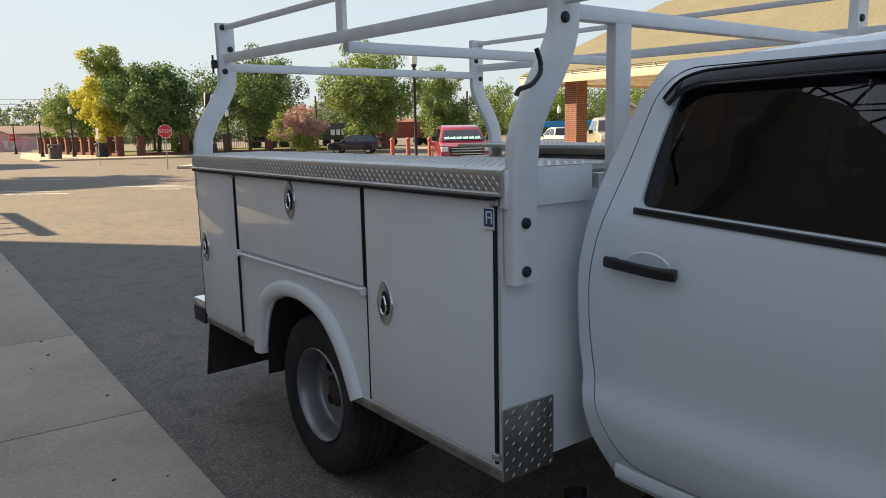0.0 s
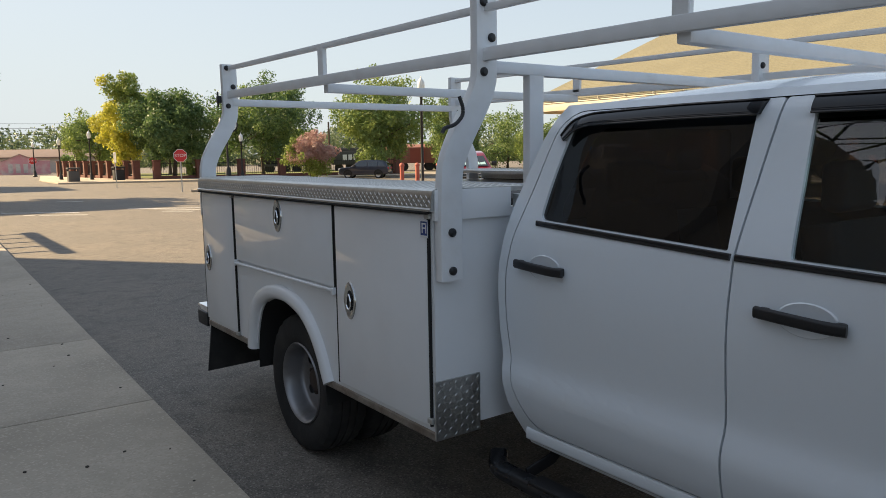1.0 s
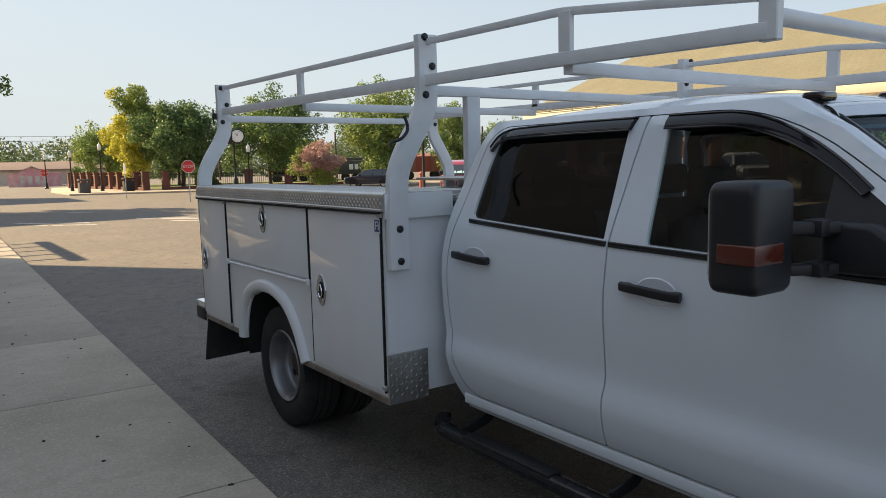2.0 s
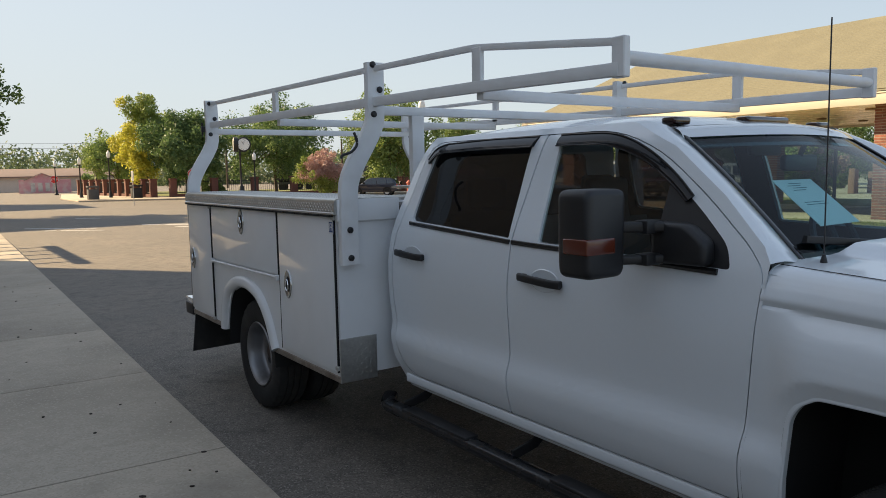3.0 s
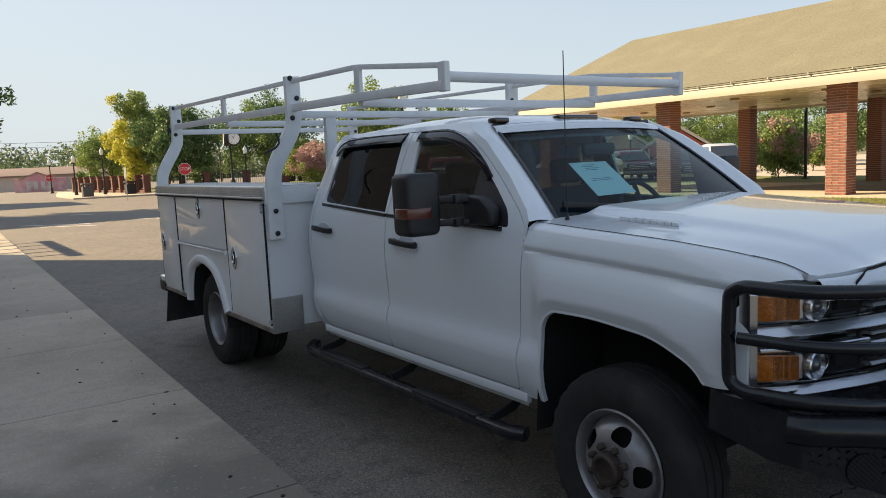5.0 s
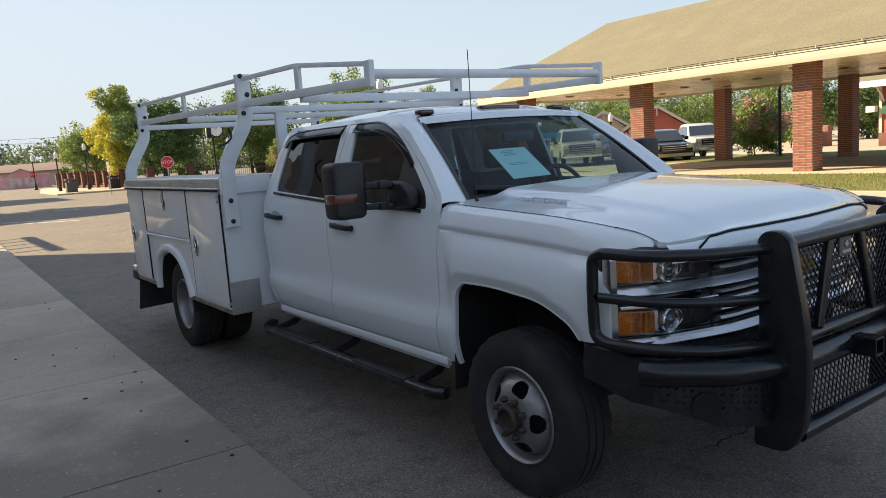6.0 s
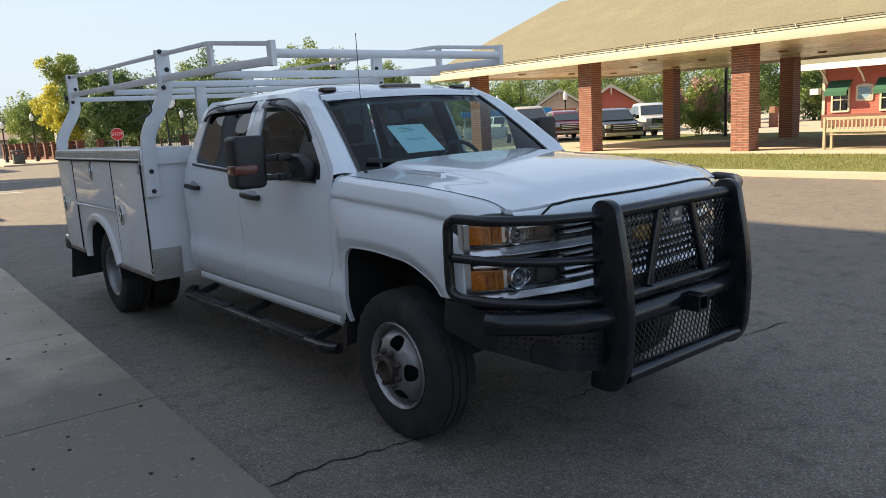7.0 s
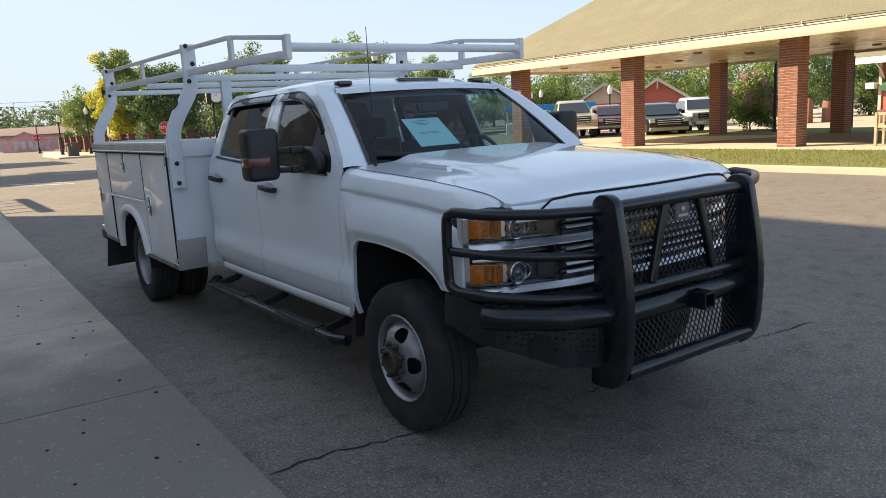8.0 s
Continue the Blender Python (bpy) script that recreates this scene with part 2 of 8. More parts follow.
SHINGLE = material("shingle", (0.20, 0.188, 0.13), 0.9, grain=0.45, scale=22, stain=0.4, stain_scale=0.9, tint=(0.25, 0.235, 0.16), bump=0.6, bump_scale=50)
SHINGLE_DARK = material("dark_shingle", (0.05, 0.085, 0.07), 0.9, grain=0.45, scale=22, stain=0.3, stain_scale=0.9)
CREAM = material("cream_paint", (0.54, 0.49, 0.40), 0.55, stain=0.25, stain_scale=1.3, tint=(0.66, 0.54, 0.36))
SOFFIT = material("soffit_board", (0.95, 0.84, 0.60), 0.24, spec=0.6, stain=0.3, stain_scale=1.0, tint=(0.6, 0.46, 0.27), rough_var=0.1)
BENCH_WOOD = material("bench_wood", (0.46, 0.39, 0.27), 0.7, grain=0.5, scale=18, stain=0.3, stain_scale=3, bump=0.3, bump_scale=40)
RED_WALL = material("red_siding", (0.42, 0.12, 0.09), 0.7, grain=0.2, scale=12, stain=0.3, stain_scale=1.0, tint=(0.48, 0.17, 0.13))
GREEN_CLOTH = material("green_awning", (0.035, 0.12, 0.07), 0.8, grain=0.3, scale=60)
IRON = material("black_iron", (0.015, 0.015, 0.015), 0.5, bump=0.2, bump_scale=60)
BARK = material("bark", (0.11, 0.08, 0.055), 0.95, grain=0.6, scale=14, bump=1.0, bump_scale=22)
PLAIN_WALL = material("plain_wall", (0.62, 0.56, 0.48), 0.85, grain=0.3, scale=20, stain=0.4, stain_scale=0.5)
GALV = material("galvanised", (0.5, 0.5, 0.48), 0.5, metal=0.7, stain=0.4, stain_scale=6)
SIGN_RED = material("sign_red", (0.6, 0.03, 0.03), 0.4, stain=0.2, stain_scale=5)
ROAD_WHITE = material("road_white", (0.62, 0.60, 0.56), 0.8, grain=0.8, scale=14, stain=0.5, stain_scale=4, tint=(0.25, 0.23, 0.2))
LITTER = material("litter", (0.03, 0.022, 0.016), 0.9)
TAN_WALL = material("tan_brick_wall", (0.30, 0.255, 0.215), 0.85, grain=0.3, scale=12, stain=0.4, stain_scale=0.6, tint=(0.21, 0.165, 0.13))
# darker copy of the wheel paint: the deep rear dish's shade as colour
REAR_WHEEL_SHADED = material("rear_wheel_shaded", (0.30, 0.30, 0.31), 0.42, metal=0.8, stain=0.6, stain_scale=7, tint=(0.12, 0.11, 0.10), rough_var=0.2)
GRILLE_CHROME = material("grille_chrome", (0.80, 0.81, 0.83), 0.24, metal=1.0, stain=0.2, stain_scale=10, tint=(0.5, 0.5, 0.5))
LAMP_BLACK = material("lamp_black", (0.012, 0.012, 0.014), 0.38)
LAMP_SILVER = material("lamp_silver", (0.72, 0.73, 0.75), 0.32, metal=0.85)
# shade inside the slab joints, put into the bed as a dark colour
JOINT_SHADE = material("joint_shade", (0.06, 0.052, 0.042), 0.95, grain=0.4, scale=60)
RUB_STRIP = material("rub_strip", (0.34, 0.30, 0.26), 0.5, metal=0.6, grain=0.5, scale=40, stain=0.7, stain_scale=6, tint=(0.13, 0.085, 0.055))

# ---- building helpers ----


def part(name, bm, mat, parent=None, label="", smooth=35.0):
    """Link a bmesh as one mesh object, under a thing or a part."""
    me = bpy.data.meshes.new(name)
    bm.normal_update()
    bm.to_mesh(me)
    bm.free()
    for mm in (mat if isinstance(mat, (list, tuple)) else [mat]):
        me.materials.append(mm)
    if smooth:
        for p in me.polygons:
            p.use_smooth = True
        me.set_sharp_from_angle(angle=radians(smooth))
    ob = new(name, me)
    if parent is not None:
        ob.parent = parent
    if label:
        tagged(ob, label)
    return ob


def thing(name, label, category, at=(0, 0, 0), turn=0.0, group="", kind=""):
    ob = new(name)
    ob.empty_display_size = 0.3
    ob.matrix_basis = pose(*at, 0, 0, turn)
    return tagged(ob, label, category, group, kind)


def box(bm, x0, x1, y0, y1, z0, z1, bevel=0.0, seg=2):
    """An axis-aligned block with rounded edges."""
    vs = [bm.verts.new((x, y, z)) for x in (x0, x1) for y in (y0, y1) for z in (z0, z1)]
    fs = [(0, 1, 3, 2), (4, 6, 7, 5), (0, 4, 5, 1), (2, 3, 7, 6), (0, 2, 6, 4), (1, 5, 7, 3)]
    faces = [bm.faces.new([vs[i] for i in f]) for f in fs]
    if bevel:
        edges = list({e for f in faces for e in f.edges})
        bmesh.ops.bevel(bm, geom=edges, offset=bevel, segments=seg, affect="EDGES", profile=0.5)
    return bm


def fillet(pts, r, n=5):
    """Round the corners of a polyline."""
    pts = [Vector(p) for p in pts]
    out = [pts[0]]
    for a, b, c in zip(pts, pts[1:], pts[2:]):
        u, v = (a - b), (c - b)
        rr = min(r, u.length * 0.48, v.length * 0.48)
        p, q = b + u.normalized() * rr, b + v.normalized() * rr
        for i in range(n + 1):
            t = i / n
            out.append(p.lerp(b, t).lerp(b.lerp(q, t), t))
    out.append(pts[-1])
    return out


def sweep(bm, pts, section, up=(0, 0, 1), closed=False):
    """Sweep a flat section (list of (across, up)) along a polyline."""
    pts = [Vector(p) for p in pts]
    up = Vector(up)
    rings = []
    for i, p in enumerate(pts):
        a = pts[max(i - 1, 0)]
        c = pts[min(i + 1, len(pts) - 1)]
        d = (c - a).normalized()
        s = d.cross(up)
        if s.length < 1e-4:
            s = d.cross(Vector((1, 0.01, 0)))
        s.normalize()
        u = s.cross(d).normalized()
        k = 1.0
        if 0 < i < len(pts) - 1:
            cosv = (p - a).normalized().dot((c - p).normalized())
            k = 1 / max(math.sqrt(max((1 + cosv) / 2, 0.0)), 0.5)
        bend = Vector((0, 0, 0))
        if 0 < i < len(pts) - 1:
            bend = ((c - p).normalized() - (p - a).normalized())
            if bend.length > 1e-6:
                bend.normalize()
        ring = []
        for x, y in section:
            o = s * x + u * y
            o += bend * (o.dot(bend)) * (k - 1)
            ring.append(bm.verts.new(p + o))
        rings.append(ring)
    m = len(section)
    for r0, r1 in zip(rings, rings[1:]):
        for j in range(m):
            bm.faces.new((r0[j], r0[(j + 1) % m], r1[(j + 1) % m], r1[j]))
    bm.faces.new(list(reversed(rings[0])))
    bm.faces.new(rings[-1])
    return bm


def circle(r, n=12):
    return [(r * math.cos(2 * math.pi * i / n), r * math.sin(2 * math.pi * i / n)) for i in range(n)]


def oblong(w, h, r=0.01, n=3):
    """A rectangle with rounded corners."""
    out = []
    for cx, cy, a0 in ((w / 2 - r, h / 2 - r, 0), (-w / 2 + r, h / 2 - r, 90), (-w / 2 + r, -h / 2 + r, 180), (w / 2 - r, -h / 2 + r, 270)):
        for i in range(n + 1):
            a = radians(a0 + 90 * i / n)
            out.append((cx + r * math.cos(a), cy + r * math.sin(a)))
    return out


def tube(bm, pts, r, n=12, bend=0.0):
    return sweep(bm, fillet(pts, bend) if bend else pts, circle(r, n))


def lathe(bm, profile, n=32, at=(0, 0, 0), axis="z", close=True):
    """Turn a profile of (radius, height) round an axis."""
    rings = []
    at = Vector(at)
    for r, h in profile:
        ring = []
        for i in range(n):
            a = 2 * math.pi * i / n
            c, s = r * math.cos(a), r * math.sin(a)
            v = {"z": (c, s, h), "x": (h, c, s), "y": (c, h, s)}[axis]
            ring.append(bm.verts.new(at + Vector(v)))
        rings.append(ring)
    for r0, r1 in zip(rings, rings[1:]):
        for j in range(n):
            bm.faces.new((r0[j], r0[(j + 1) % n], r1[(j + 1) % n], r1[j]))
    if close:
        bm.faces.new(list(reversed(rings[0])))
        bm.faces.new(rings[-1])
    return bm


def prism(bm, poly, axis, a, b, bevel=0.0, seg=2):
    """Extrude a flat outline from a to b along an axis. The outline is in the other two axes, in x, y, z order."""
    def at(p, h):
        return {"x": (h, p[0], p[1]), "y": (p[0], h, p[1]), "z": (p[0], p[1], h)}[axis]
    lo = [bm.verts.new(at(p, a)) for p in poly]
    hi = [bm.verts.new(at(p, b)) for p in poly]
    fs = [bm.faces.new(lo), bm.faces.new(list(reversed(hi)))]
    k = len(poly)
    for i in range(k):
        fs.append(bm.faces.new((lo[i], hi[i], hi[(i + 1) % k], lo[(i + 1) % k])))
    bmesh.ops.recalc_face_normals(bm, faces=fs)
    if bevel:
        edges = [e for e in {e for f in fs[:2] for e in f.edges}]
        bmesh.ops.bevel(bm, geom=edges, offset=bevel, segments=seg, affect="EDGES", profile=0.5)
    return bm


def rounded(poly, r, n=4):
    """Round the corners of a closed flat outline."""
    k = len(poly)
    out = []
    for i in range(k):
        a, b, c = Vector(poly[i - 1]), Vector(poly[i]), Vector(poly[(i + 1) % k])
        rad = r[i] if isinstance(r, (list, tuple)) else r
        u, v = a - b, c - b
        rr = min(rad, u.length * 0.48, v.length * 0.48)
        if rr < 1e-5:
            out.append(tuple(b))
            continue
        p, q = b + u.normalized() * rr, b + v.normalized() * rr
        for j in range(n + 1):
            t = j / n
            w = p.lerp(b, t).lerp(b.lerp(q, t), t)
            out.append((w.x, w.y))
    return out


def grow(poly, d):
    """Move a closed outline outwards by d (counter-clockwise or not)."""
    k = len(poly)
    area = sum(poly[i - 1][0] * poly[i][1] - poly[i][0] * poly[i - 1][1] for i in range(k))
    sgn = 1 if area > 0 else -1
    out = []
    for i in range(k):
        a, b, c = Vector(poly[i - 1]), Vector(poly[i]), Vector(poly[(i + 1) % k])
        n1 = Vector(((b - a).y, -(b - a).x))
        n2 = Vector(((c - b).y, -(c - b).x))
        if n1.length < 1e-7:
            n1 = n2
        if n2.length < 1e-7:
            n2 = n1
        n1.normalize(), n2.normalize()
        m = n1 + n2
        m = m / max(m.length_squared, 0.3) * 2
        out.append((b.x + m.x * d * sgn, b.y + m.y * d * sgn))
    return out


def skin(bm, outer, holes, place, step=(0.1, 0.06), thick=0.0, inward=None):
    """A sheet from a flat outline with holes, cut into a grid and bent by place(u, v) to a point."""
    from_loops = [[Vector((*p, 0.0)) for p in loop] for loop in [outer, *holes]]
    flat = [p for loop in from_loops for p in loop]
    tris = tessellate_polygon(from_loops)
    tmp = bmesh.new()
    vs = [tmp.verts.new(p) for p in flat]
    for t in tris:
        try:
            tmp.faces.new([vs[i] for i in t])
        except ValueError:
            pass
    us, ws = [p.x for p in flat], [p.y for p in flat]
    for axis, lo, hi, st in ((0, min(us), max(us), step[0]), (1, min(ws), max(ws), step[1])):
        if not st:
            continue
        for i in range(1, int((hi - lo) / st) + 1):
            c, no = [0, 0, 0], [0, 0, 0]
            c[axis], no[axis] = lo + i * st, 1
            bmesh.ops.bisect_plane(tmp, geom=tmp.verts[:] + tmp.edges[:] + tmp.faces[:], dist=1e-5, plane_co=c, plane_no=no)
    front = {}
    for v in tmp.verts:
        front[v] = bm.verts.new(place(v.co.x, v.co.y))
    made = []
    for f in tmp.faces:
        try:
            made.append(bm.faces.new([front[v] for v in f.verts]))
        except ValueError:
            pass
    if thick:
        inn = Vector(inward)
        back = {v: bm.verts.new(front[v].co + inn * thick) for v in tmp.verts}
        for f in tmp.faces:
            try:
                made.append(bm.faces.new([back[v] for v in reversed(f.verts)]))
            except ValueError:
                pass
        for e in tmp.edges:
            if len(e.link_faces) == 1:
                a, b = e.verts
                made.append(bm.faces.new((front[a], front[b], back[b], back[a])))
    bmesh.ops.recalc_face_normals(bm, faces=made)
    tmp.free()
    return bm


def patch(bm, nu, nv, place, flip=False):
    """A curved sheet from a grid of place(u, v), u and v from 0 to 1."""
    g = [[bm.verts.new(place(i / nu, j / nv)) for j in range(nv + 1)] for i in range(nu + 1)]
    for i in range(nu):
        for j in range(nv):
            q = (g[i][j], g[i + 1][j], g[i + 1][j + 1], g[i][j + 1])
            bm.faces.new(tuple(reversed(q)) if flip else q)
    return bm


def lerp_table(table, x):
    """Smooth look-up in a table of (x, y)."""
    if x <= table[0][0]:
        return table[0][1]
    for (x0, y0), (x1, y1) in zip(table, table[1:]):
        if x <= x1:
            t = (x - x0) / (x1 - x0)
            return y0 + (y1 - y0) * t
    return table[-1][1]


def smooth_table(table, n=8):
    """The same table with its corners rounded, as a finer table."""
    xs = np.array([p[0] for p in table], float)
    ys = np.array([p[1] for p in table], float)
    fine = np.linspace(xs[0], xs[-1], len(table) * n)
    m = np.gradient(ys, xs)
    out = []
    for x in fine:
        i = min(max(int(np.searchsorted(xs, x)) - 1, 0), len(xs) - 2)
        h = xs[i + 1] - xs[i]
        t = (x - xs[i]) / h
        y = (2 * t**3 - 3 * t**2 + 1) * ys[i] + (t**3 - 2 * t**2 + t) * h * m[i] + (-2 * t**3 + 3 * t**2) * ys[i + 1] + (t**3 - t**2) * h * m[i + 1]
        out.append((float(x), float(y)))
    return out


def text_mesh(bm, words, size, place, depth=0.004):
    """Letters of the built-in font as a mesh; place(x, y, z) puts each point."""
    cu = bpy.data.curves.new("letters", "FONT")
    cu.body, cu.size, cu.align_x, cu.align_y, cu.extrude = words, size, "CENTER", "CENTER", depth / 2
    ob = bpy.data.objects.new("letters", cu)
    scene.collection.objects.link(ob)
    me = bpy.data.meshes.new_from_object(ob.evaluated_get(bpy.context.evaluated_depsgraph_get()))
    vs = [bm.verts.new(place(*v.co)) for v in me.vertices]
    for p in me.polygons:
        try:
            bm.faces.new([vs[i] for i in p.vertices])
        except ValueError:
            pass
    bpy.data.objects.remove(ob)
    return bm

# ---- the setting: ground, street, pavements, plain buildings ----
KERB = 0.12


def kerb_x(y):
    return -1.86 + 0.021 * y


def sheet(name, poly, z0, z1, mat, label="", category="ground", bevel=0.0, kind="structure"):
    bm = bmesh.new()
    prism(bm, poly, "z", z0, z1, bevel)
    ob = part(name, bm, mat, None, label)
    return tagged(ob, label, category, kind=kind)


sheet("ground", [(-2500, -2500), (2500, -2500), (2500, 2500), (-2500, 2500)], -0.6, -0.30, FAR_GROUND, "flat dry open ground reaching to the horizon", "ground")
sheet("road", [(-60, -60), (12.6, -60), (12.6, 20.5), (33, 24.5), (33, 46), (90, 46), (90, 150), (-60, 150)], -0.35, 0.0, ASPHALT, "worn grey asphalt street with fine gravel grain", "road")
PAVE_Y = [-21.54 + 2.08 * i for i in range(23)]
pavement = thing("pavement", "worn grey concrete pavement slabs beside the truck", "pavement", kind="structure")
bm = bmesh.new()
prism(bm, [(kerb_x(-21.5) - 0.006, -21.54), (kerb_x(24.2) - 0.006, 24.22), (-8.3, 24.22), (-8.3, -21.54)], "z", -0.04, KERB - 0.012)
part("slab_bed", bm, JOINT_SHADE, pavement, "dark bed colour standing in for shade in the slab joints")
for ya, yb in zip(PAVE_Y, PAVE_Y[1:]):
    for xa, xb in ((None, -3.55), (-3.55, -5.7), (-5.7, -8.3)):
        bm = bmesh.new()
        g = 0.006
        a0 = kerb_x(ya) if xa is None else xa - g
        a1 = kerb_x(yb) if xa is None else xa - g
        skew = 0.04 * (a0 - xb)
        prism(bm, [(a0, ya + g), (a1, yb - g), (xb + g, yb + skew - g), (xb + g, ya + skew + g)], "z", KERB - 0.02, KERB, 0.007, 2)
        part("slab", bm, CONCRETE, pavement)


def plain_building(name, x0, x1, y0, y1, h, mat=None):
    bm = bmesh.new()
    box(bm, x0, x1, y0, y1, -0.05, h)
    box(bm, x0 - 0.2, x1 + 0.05, y0 - 0.05, y1 + 0.05, h + 0.004, h + 0.3, 0.02)
    return tagged(part(name, bm, mat or PLAIN_WALL), "plain masonry street building", "building", kind="structure")


bm = bmesh.new()
prism(bm, [(-8.5, 8.56), (-8.5, 24.8), (-26, 24.8), (-26, 23.4), (-8.96, 8.56)], "z", -0.05, 16.4)
tagged(part("building_west", bm, TAN_WALL), "plain masonry street building", "building", kind="structure")
# lower neighbour, its parapet sloping down
bm = bmesh.new()
prism(bm, [(2.9, -0.05), (8.55, -0.05), (8.55, 10.9), (7.2, 9.9), (7.0, 9.6), (6.0, 8.4), (4.6, 7.2), (2.9, 7.2)], "x", -13, -8.9)
tagged(part("building_link", bm, TAN_WALL), "plain street building with a stepped sloping parapet", "building", kind="structure")
bm = bmesh.new()
prism(bm, [(-24.0, -0.05), (2.85, -0.05), (2.85, 3.6), (1.2, 4.8), (-4.5, 3.1), (-24.0, 3.1)], "x", -26, -8.5)
tagged(part("building_southwest", bm, TAN_WALL), "plain street building with a peaked parapet", "building", kind="structure")
roof_frame = thing("roof_frame", "open dark steel lattice frame on a flat roof", "steel frame", kind="structure")
for y0, z0 in ((4.4, 7.1), (5.9, 8.2), (7.4, 9.9), (8.45, 10.7)):
    bm = bmesh.new()
    tube(bm, [(-9.1, y0, z0), (-9.1, y0, 12.2)], 0.04, 6)
    part("post", bm, IRON, roof_frame)
for z0, y0 in ((9.1, 4.4), (10.0, 4.4), (10.25, 4.4), (11.3, 4.4), (12.2, 4.4)):
    bm = bmesh.new()
    tube(bm, [(-9.1, y0, z0), (-9.1, 8.45 if z0 > 10.6 else 7.5 if z0 > 9.5 else 6.5, z0)], 0.025, 6)
    part("chord", bm, IRON, roof_frame)
for ya, za, yb, zb in ((4.4, 8.2, 6.4, 10.2), (6.4, 8.9, 4.4, 10.9), (5.5, 10.9, 6.9, 9.5), (5.4, 9.9, 7.6, 12.1), (6.4, 12.1, 8.2, 10.7), (4.4, 11.6, 5.4, 12.2), (7.4, 10.2, 8.45, 11.3)):
    bm = bmesh.new()
    tube(bm, [(-9.1, ya, za), (-9.1, yb, zb)], 0.038, 6)
    part("brace", bm, IRON, roof_frame)
plain_building("building_northwest", -24, -8.3, 44.5, 47.3, 14.0)
plain_building("building_far_west", -24, -8.3, 62.5, 70, 14.0)

# open steel frame out of view over the pavement, added to cast the barred street shadow
frame_top = thing("shadow_frame", "unseen open steel frame on the street wall, added for its barred shadow", "awning", kind="structure")
bm = bmesh.new()
box(bm, -4.02, -3.80, 19.8, 24.7, 3.5, 3.64, 0.01)
part("edge_beam", bm, GALV, frame_top)
for y in (20.4, 21.4, 22.4, 23.4, 24.4):
    bm = bmesh.new()
    sweep(bm, [(-8.5, y - 0.5, 2.7), (-4.0, y, 3.55)], oblong(0.08, 0.08, 0.01))
    part("rafter", bm, GALV, frame_top)

# island across the street: kerb, grass strip, walk, covered drive
sheet("kerb_across", [(12.6, -50), (12.78, -50), (12.78, 20.5), (12.6, 20.5)], -0.35, 0.14, PALE_CONCRETE, "pale sunlit concrete kerb of the grass strip", "kerb", 0.02)
sheet("verge", [(12.785, -50), (17.3, -50), (17.3, 20.5), (12.785, 20.5)], -0.35, 0.15, GRASS_SOIL, "short dry sunlit lawn strip along the kerb", "grass")
sheet("walk_across", [(17.31, -50), (19.9, -50), (19.9, 20.5), (17.31, 20.5)], -0.35, 0.165, PALE_CONCRETE, "pale concrete walk under the canopy edge", "pavement", 0.02)
sheet("covered_drive", [(19.91, -50), (26.6, -50), (26.6, 12.3), (20.6, 16.2), (19.91, 16.5)], -0.35, 0.05, DRIVE_ASPHALT, "dark asphalt drive under the canopy", "road")
sheet("apron", [(19.91, 16.51), (20.61, 16.21), (26.6, 12.31), (26.6, 24.4), (19.91, 24.4)], -0.35, 0.045, PALE_CONCRETE, "pale concrete apron under the canopy", "pavement")
sheet("lawn_behind", [(26.62, -50), (33.0, -50), (33.0, 24.4), (26.62, 24.4)], -0.35, 0.02, GRASS_SOIL, "sunlit lawn behind the canopy", "grass")
sheet("lot_behind", [(33.02, -50), (95, -50), (95, 45.9), (33.02, 45.9)], -0.35, -0.20, PALE_CONCRETE, "pale concrete parking lot behind the lawn", "pavement")

# painted dashes at the crossing, cracks and small litter
for i, (x0, y0, x1, y1) in enumerate(((0.05, 26.45, 0.35, 26.3), (0.45, 26.2, 1.6, 25.25), (3.86, 26.3, 5.1, 24.5), (3.83, 24.95, 4.5, 24.15), (2.1, 33.7, 2.95, 33.1))):
    d = Vector((x1 - x0, y1 - y0, 0)).normalized()
    sd = Vector((-d.y, d.x, 0)) * 0.11
    a, b = Vector((x0, y0, 0)), Vector((x1, y1, 0))
    bm = bmesh.new()
    prism(bm, [tuple(q.xy) for q in (a - sd, b - sd, b + sd, a + sd)], "z", -0.002, 0.005)
    tagged(part("lane_marking", bm, ROAD_WHITE), "worn white paint dash on the asphalt", "road marking", kind="structure")


def crack(points, width, seed):
    """A jagged narrow crack that runs through the points."""
    rnd = random.Random(seed)
    path = []
    for a, b in zip(points, points[1:]):
        k = max(2, int(math.dist(a, b) / 0.045))
        for i in range(k):
            f = i / k
            path.append((a[0] + (b[0] - a[0]) * f + rnd.gauss(0, 0.012), a[1] + (b[1] - a[1]) * f + rnd.gauss(0, 0.012) + 0.012 * math.sin(i * 2.1)))
    path.append(points[-1])
    bm = bmesh.new()
    last = None
    for i, (x, y) in enumerate(path):
        w = width * rnd.uniform(0.25, 1.0) * min(1.0, 0.3 + i / 4, 0.3 + (len(path) - 1 - i) / 4)
        pair = (bm.verts.new((x, y - w / 2, 0.004)), bm.verts.new((x, y + w / 2, 0.004)))
        if last:
            bm.faces.new((last[0], pair[0], pair[1], last[1]))
        last = pair
    return tagged(part("road_crack", bm, DARK_GAP), "dark jagged crack in the asphalt", "crack", kind="structure")


crack([(-1.80, 0.0), (-1.60, 0.03), (-1.40, 0.0), (-1.12, -0.06), (-0.8, -0.10)], 0.019, 1)
crack([(0.03, -0.29), (0.7, -0.30), (1.26, -0.33), (1.55, -0.37), (1.81, -0.41), (2.28, -0.47), (2.35, -0.71), (2.38, -0.96), (2.55, -1.6)], 0.018, 2)
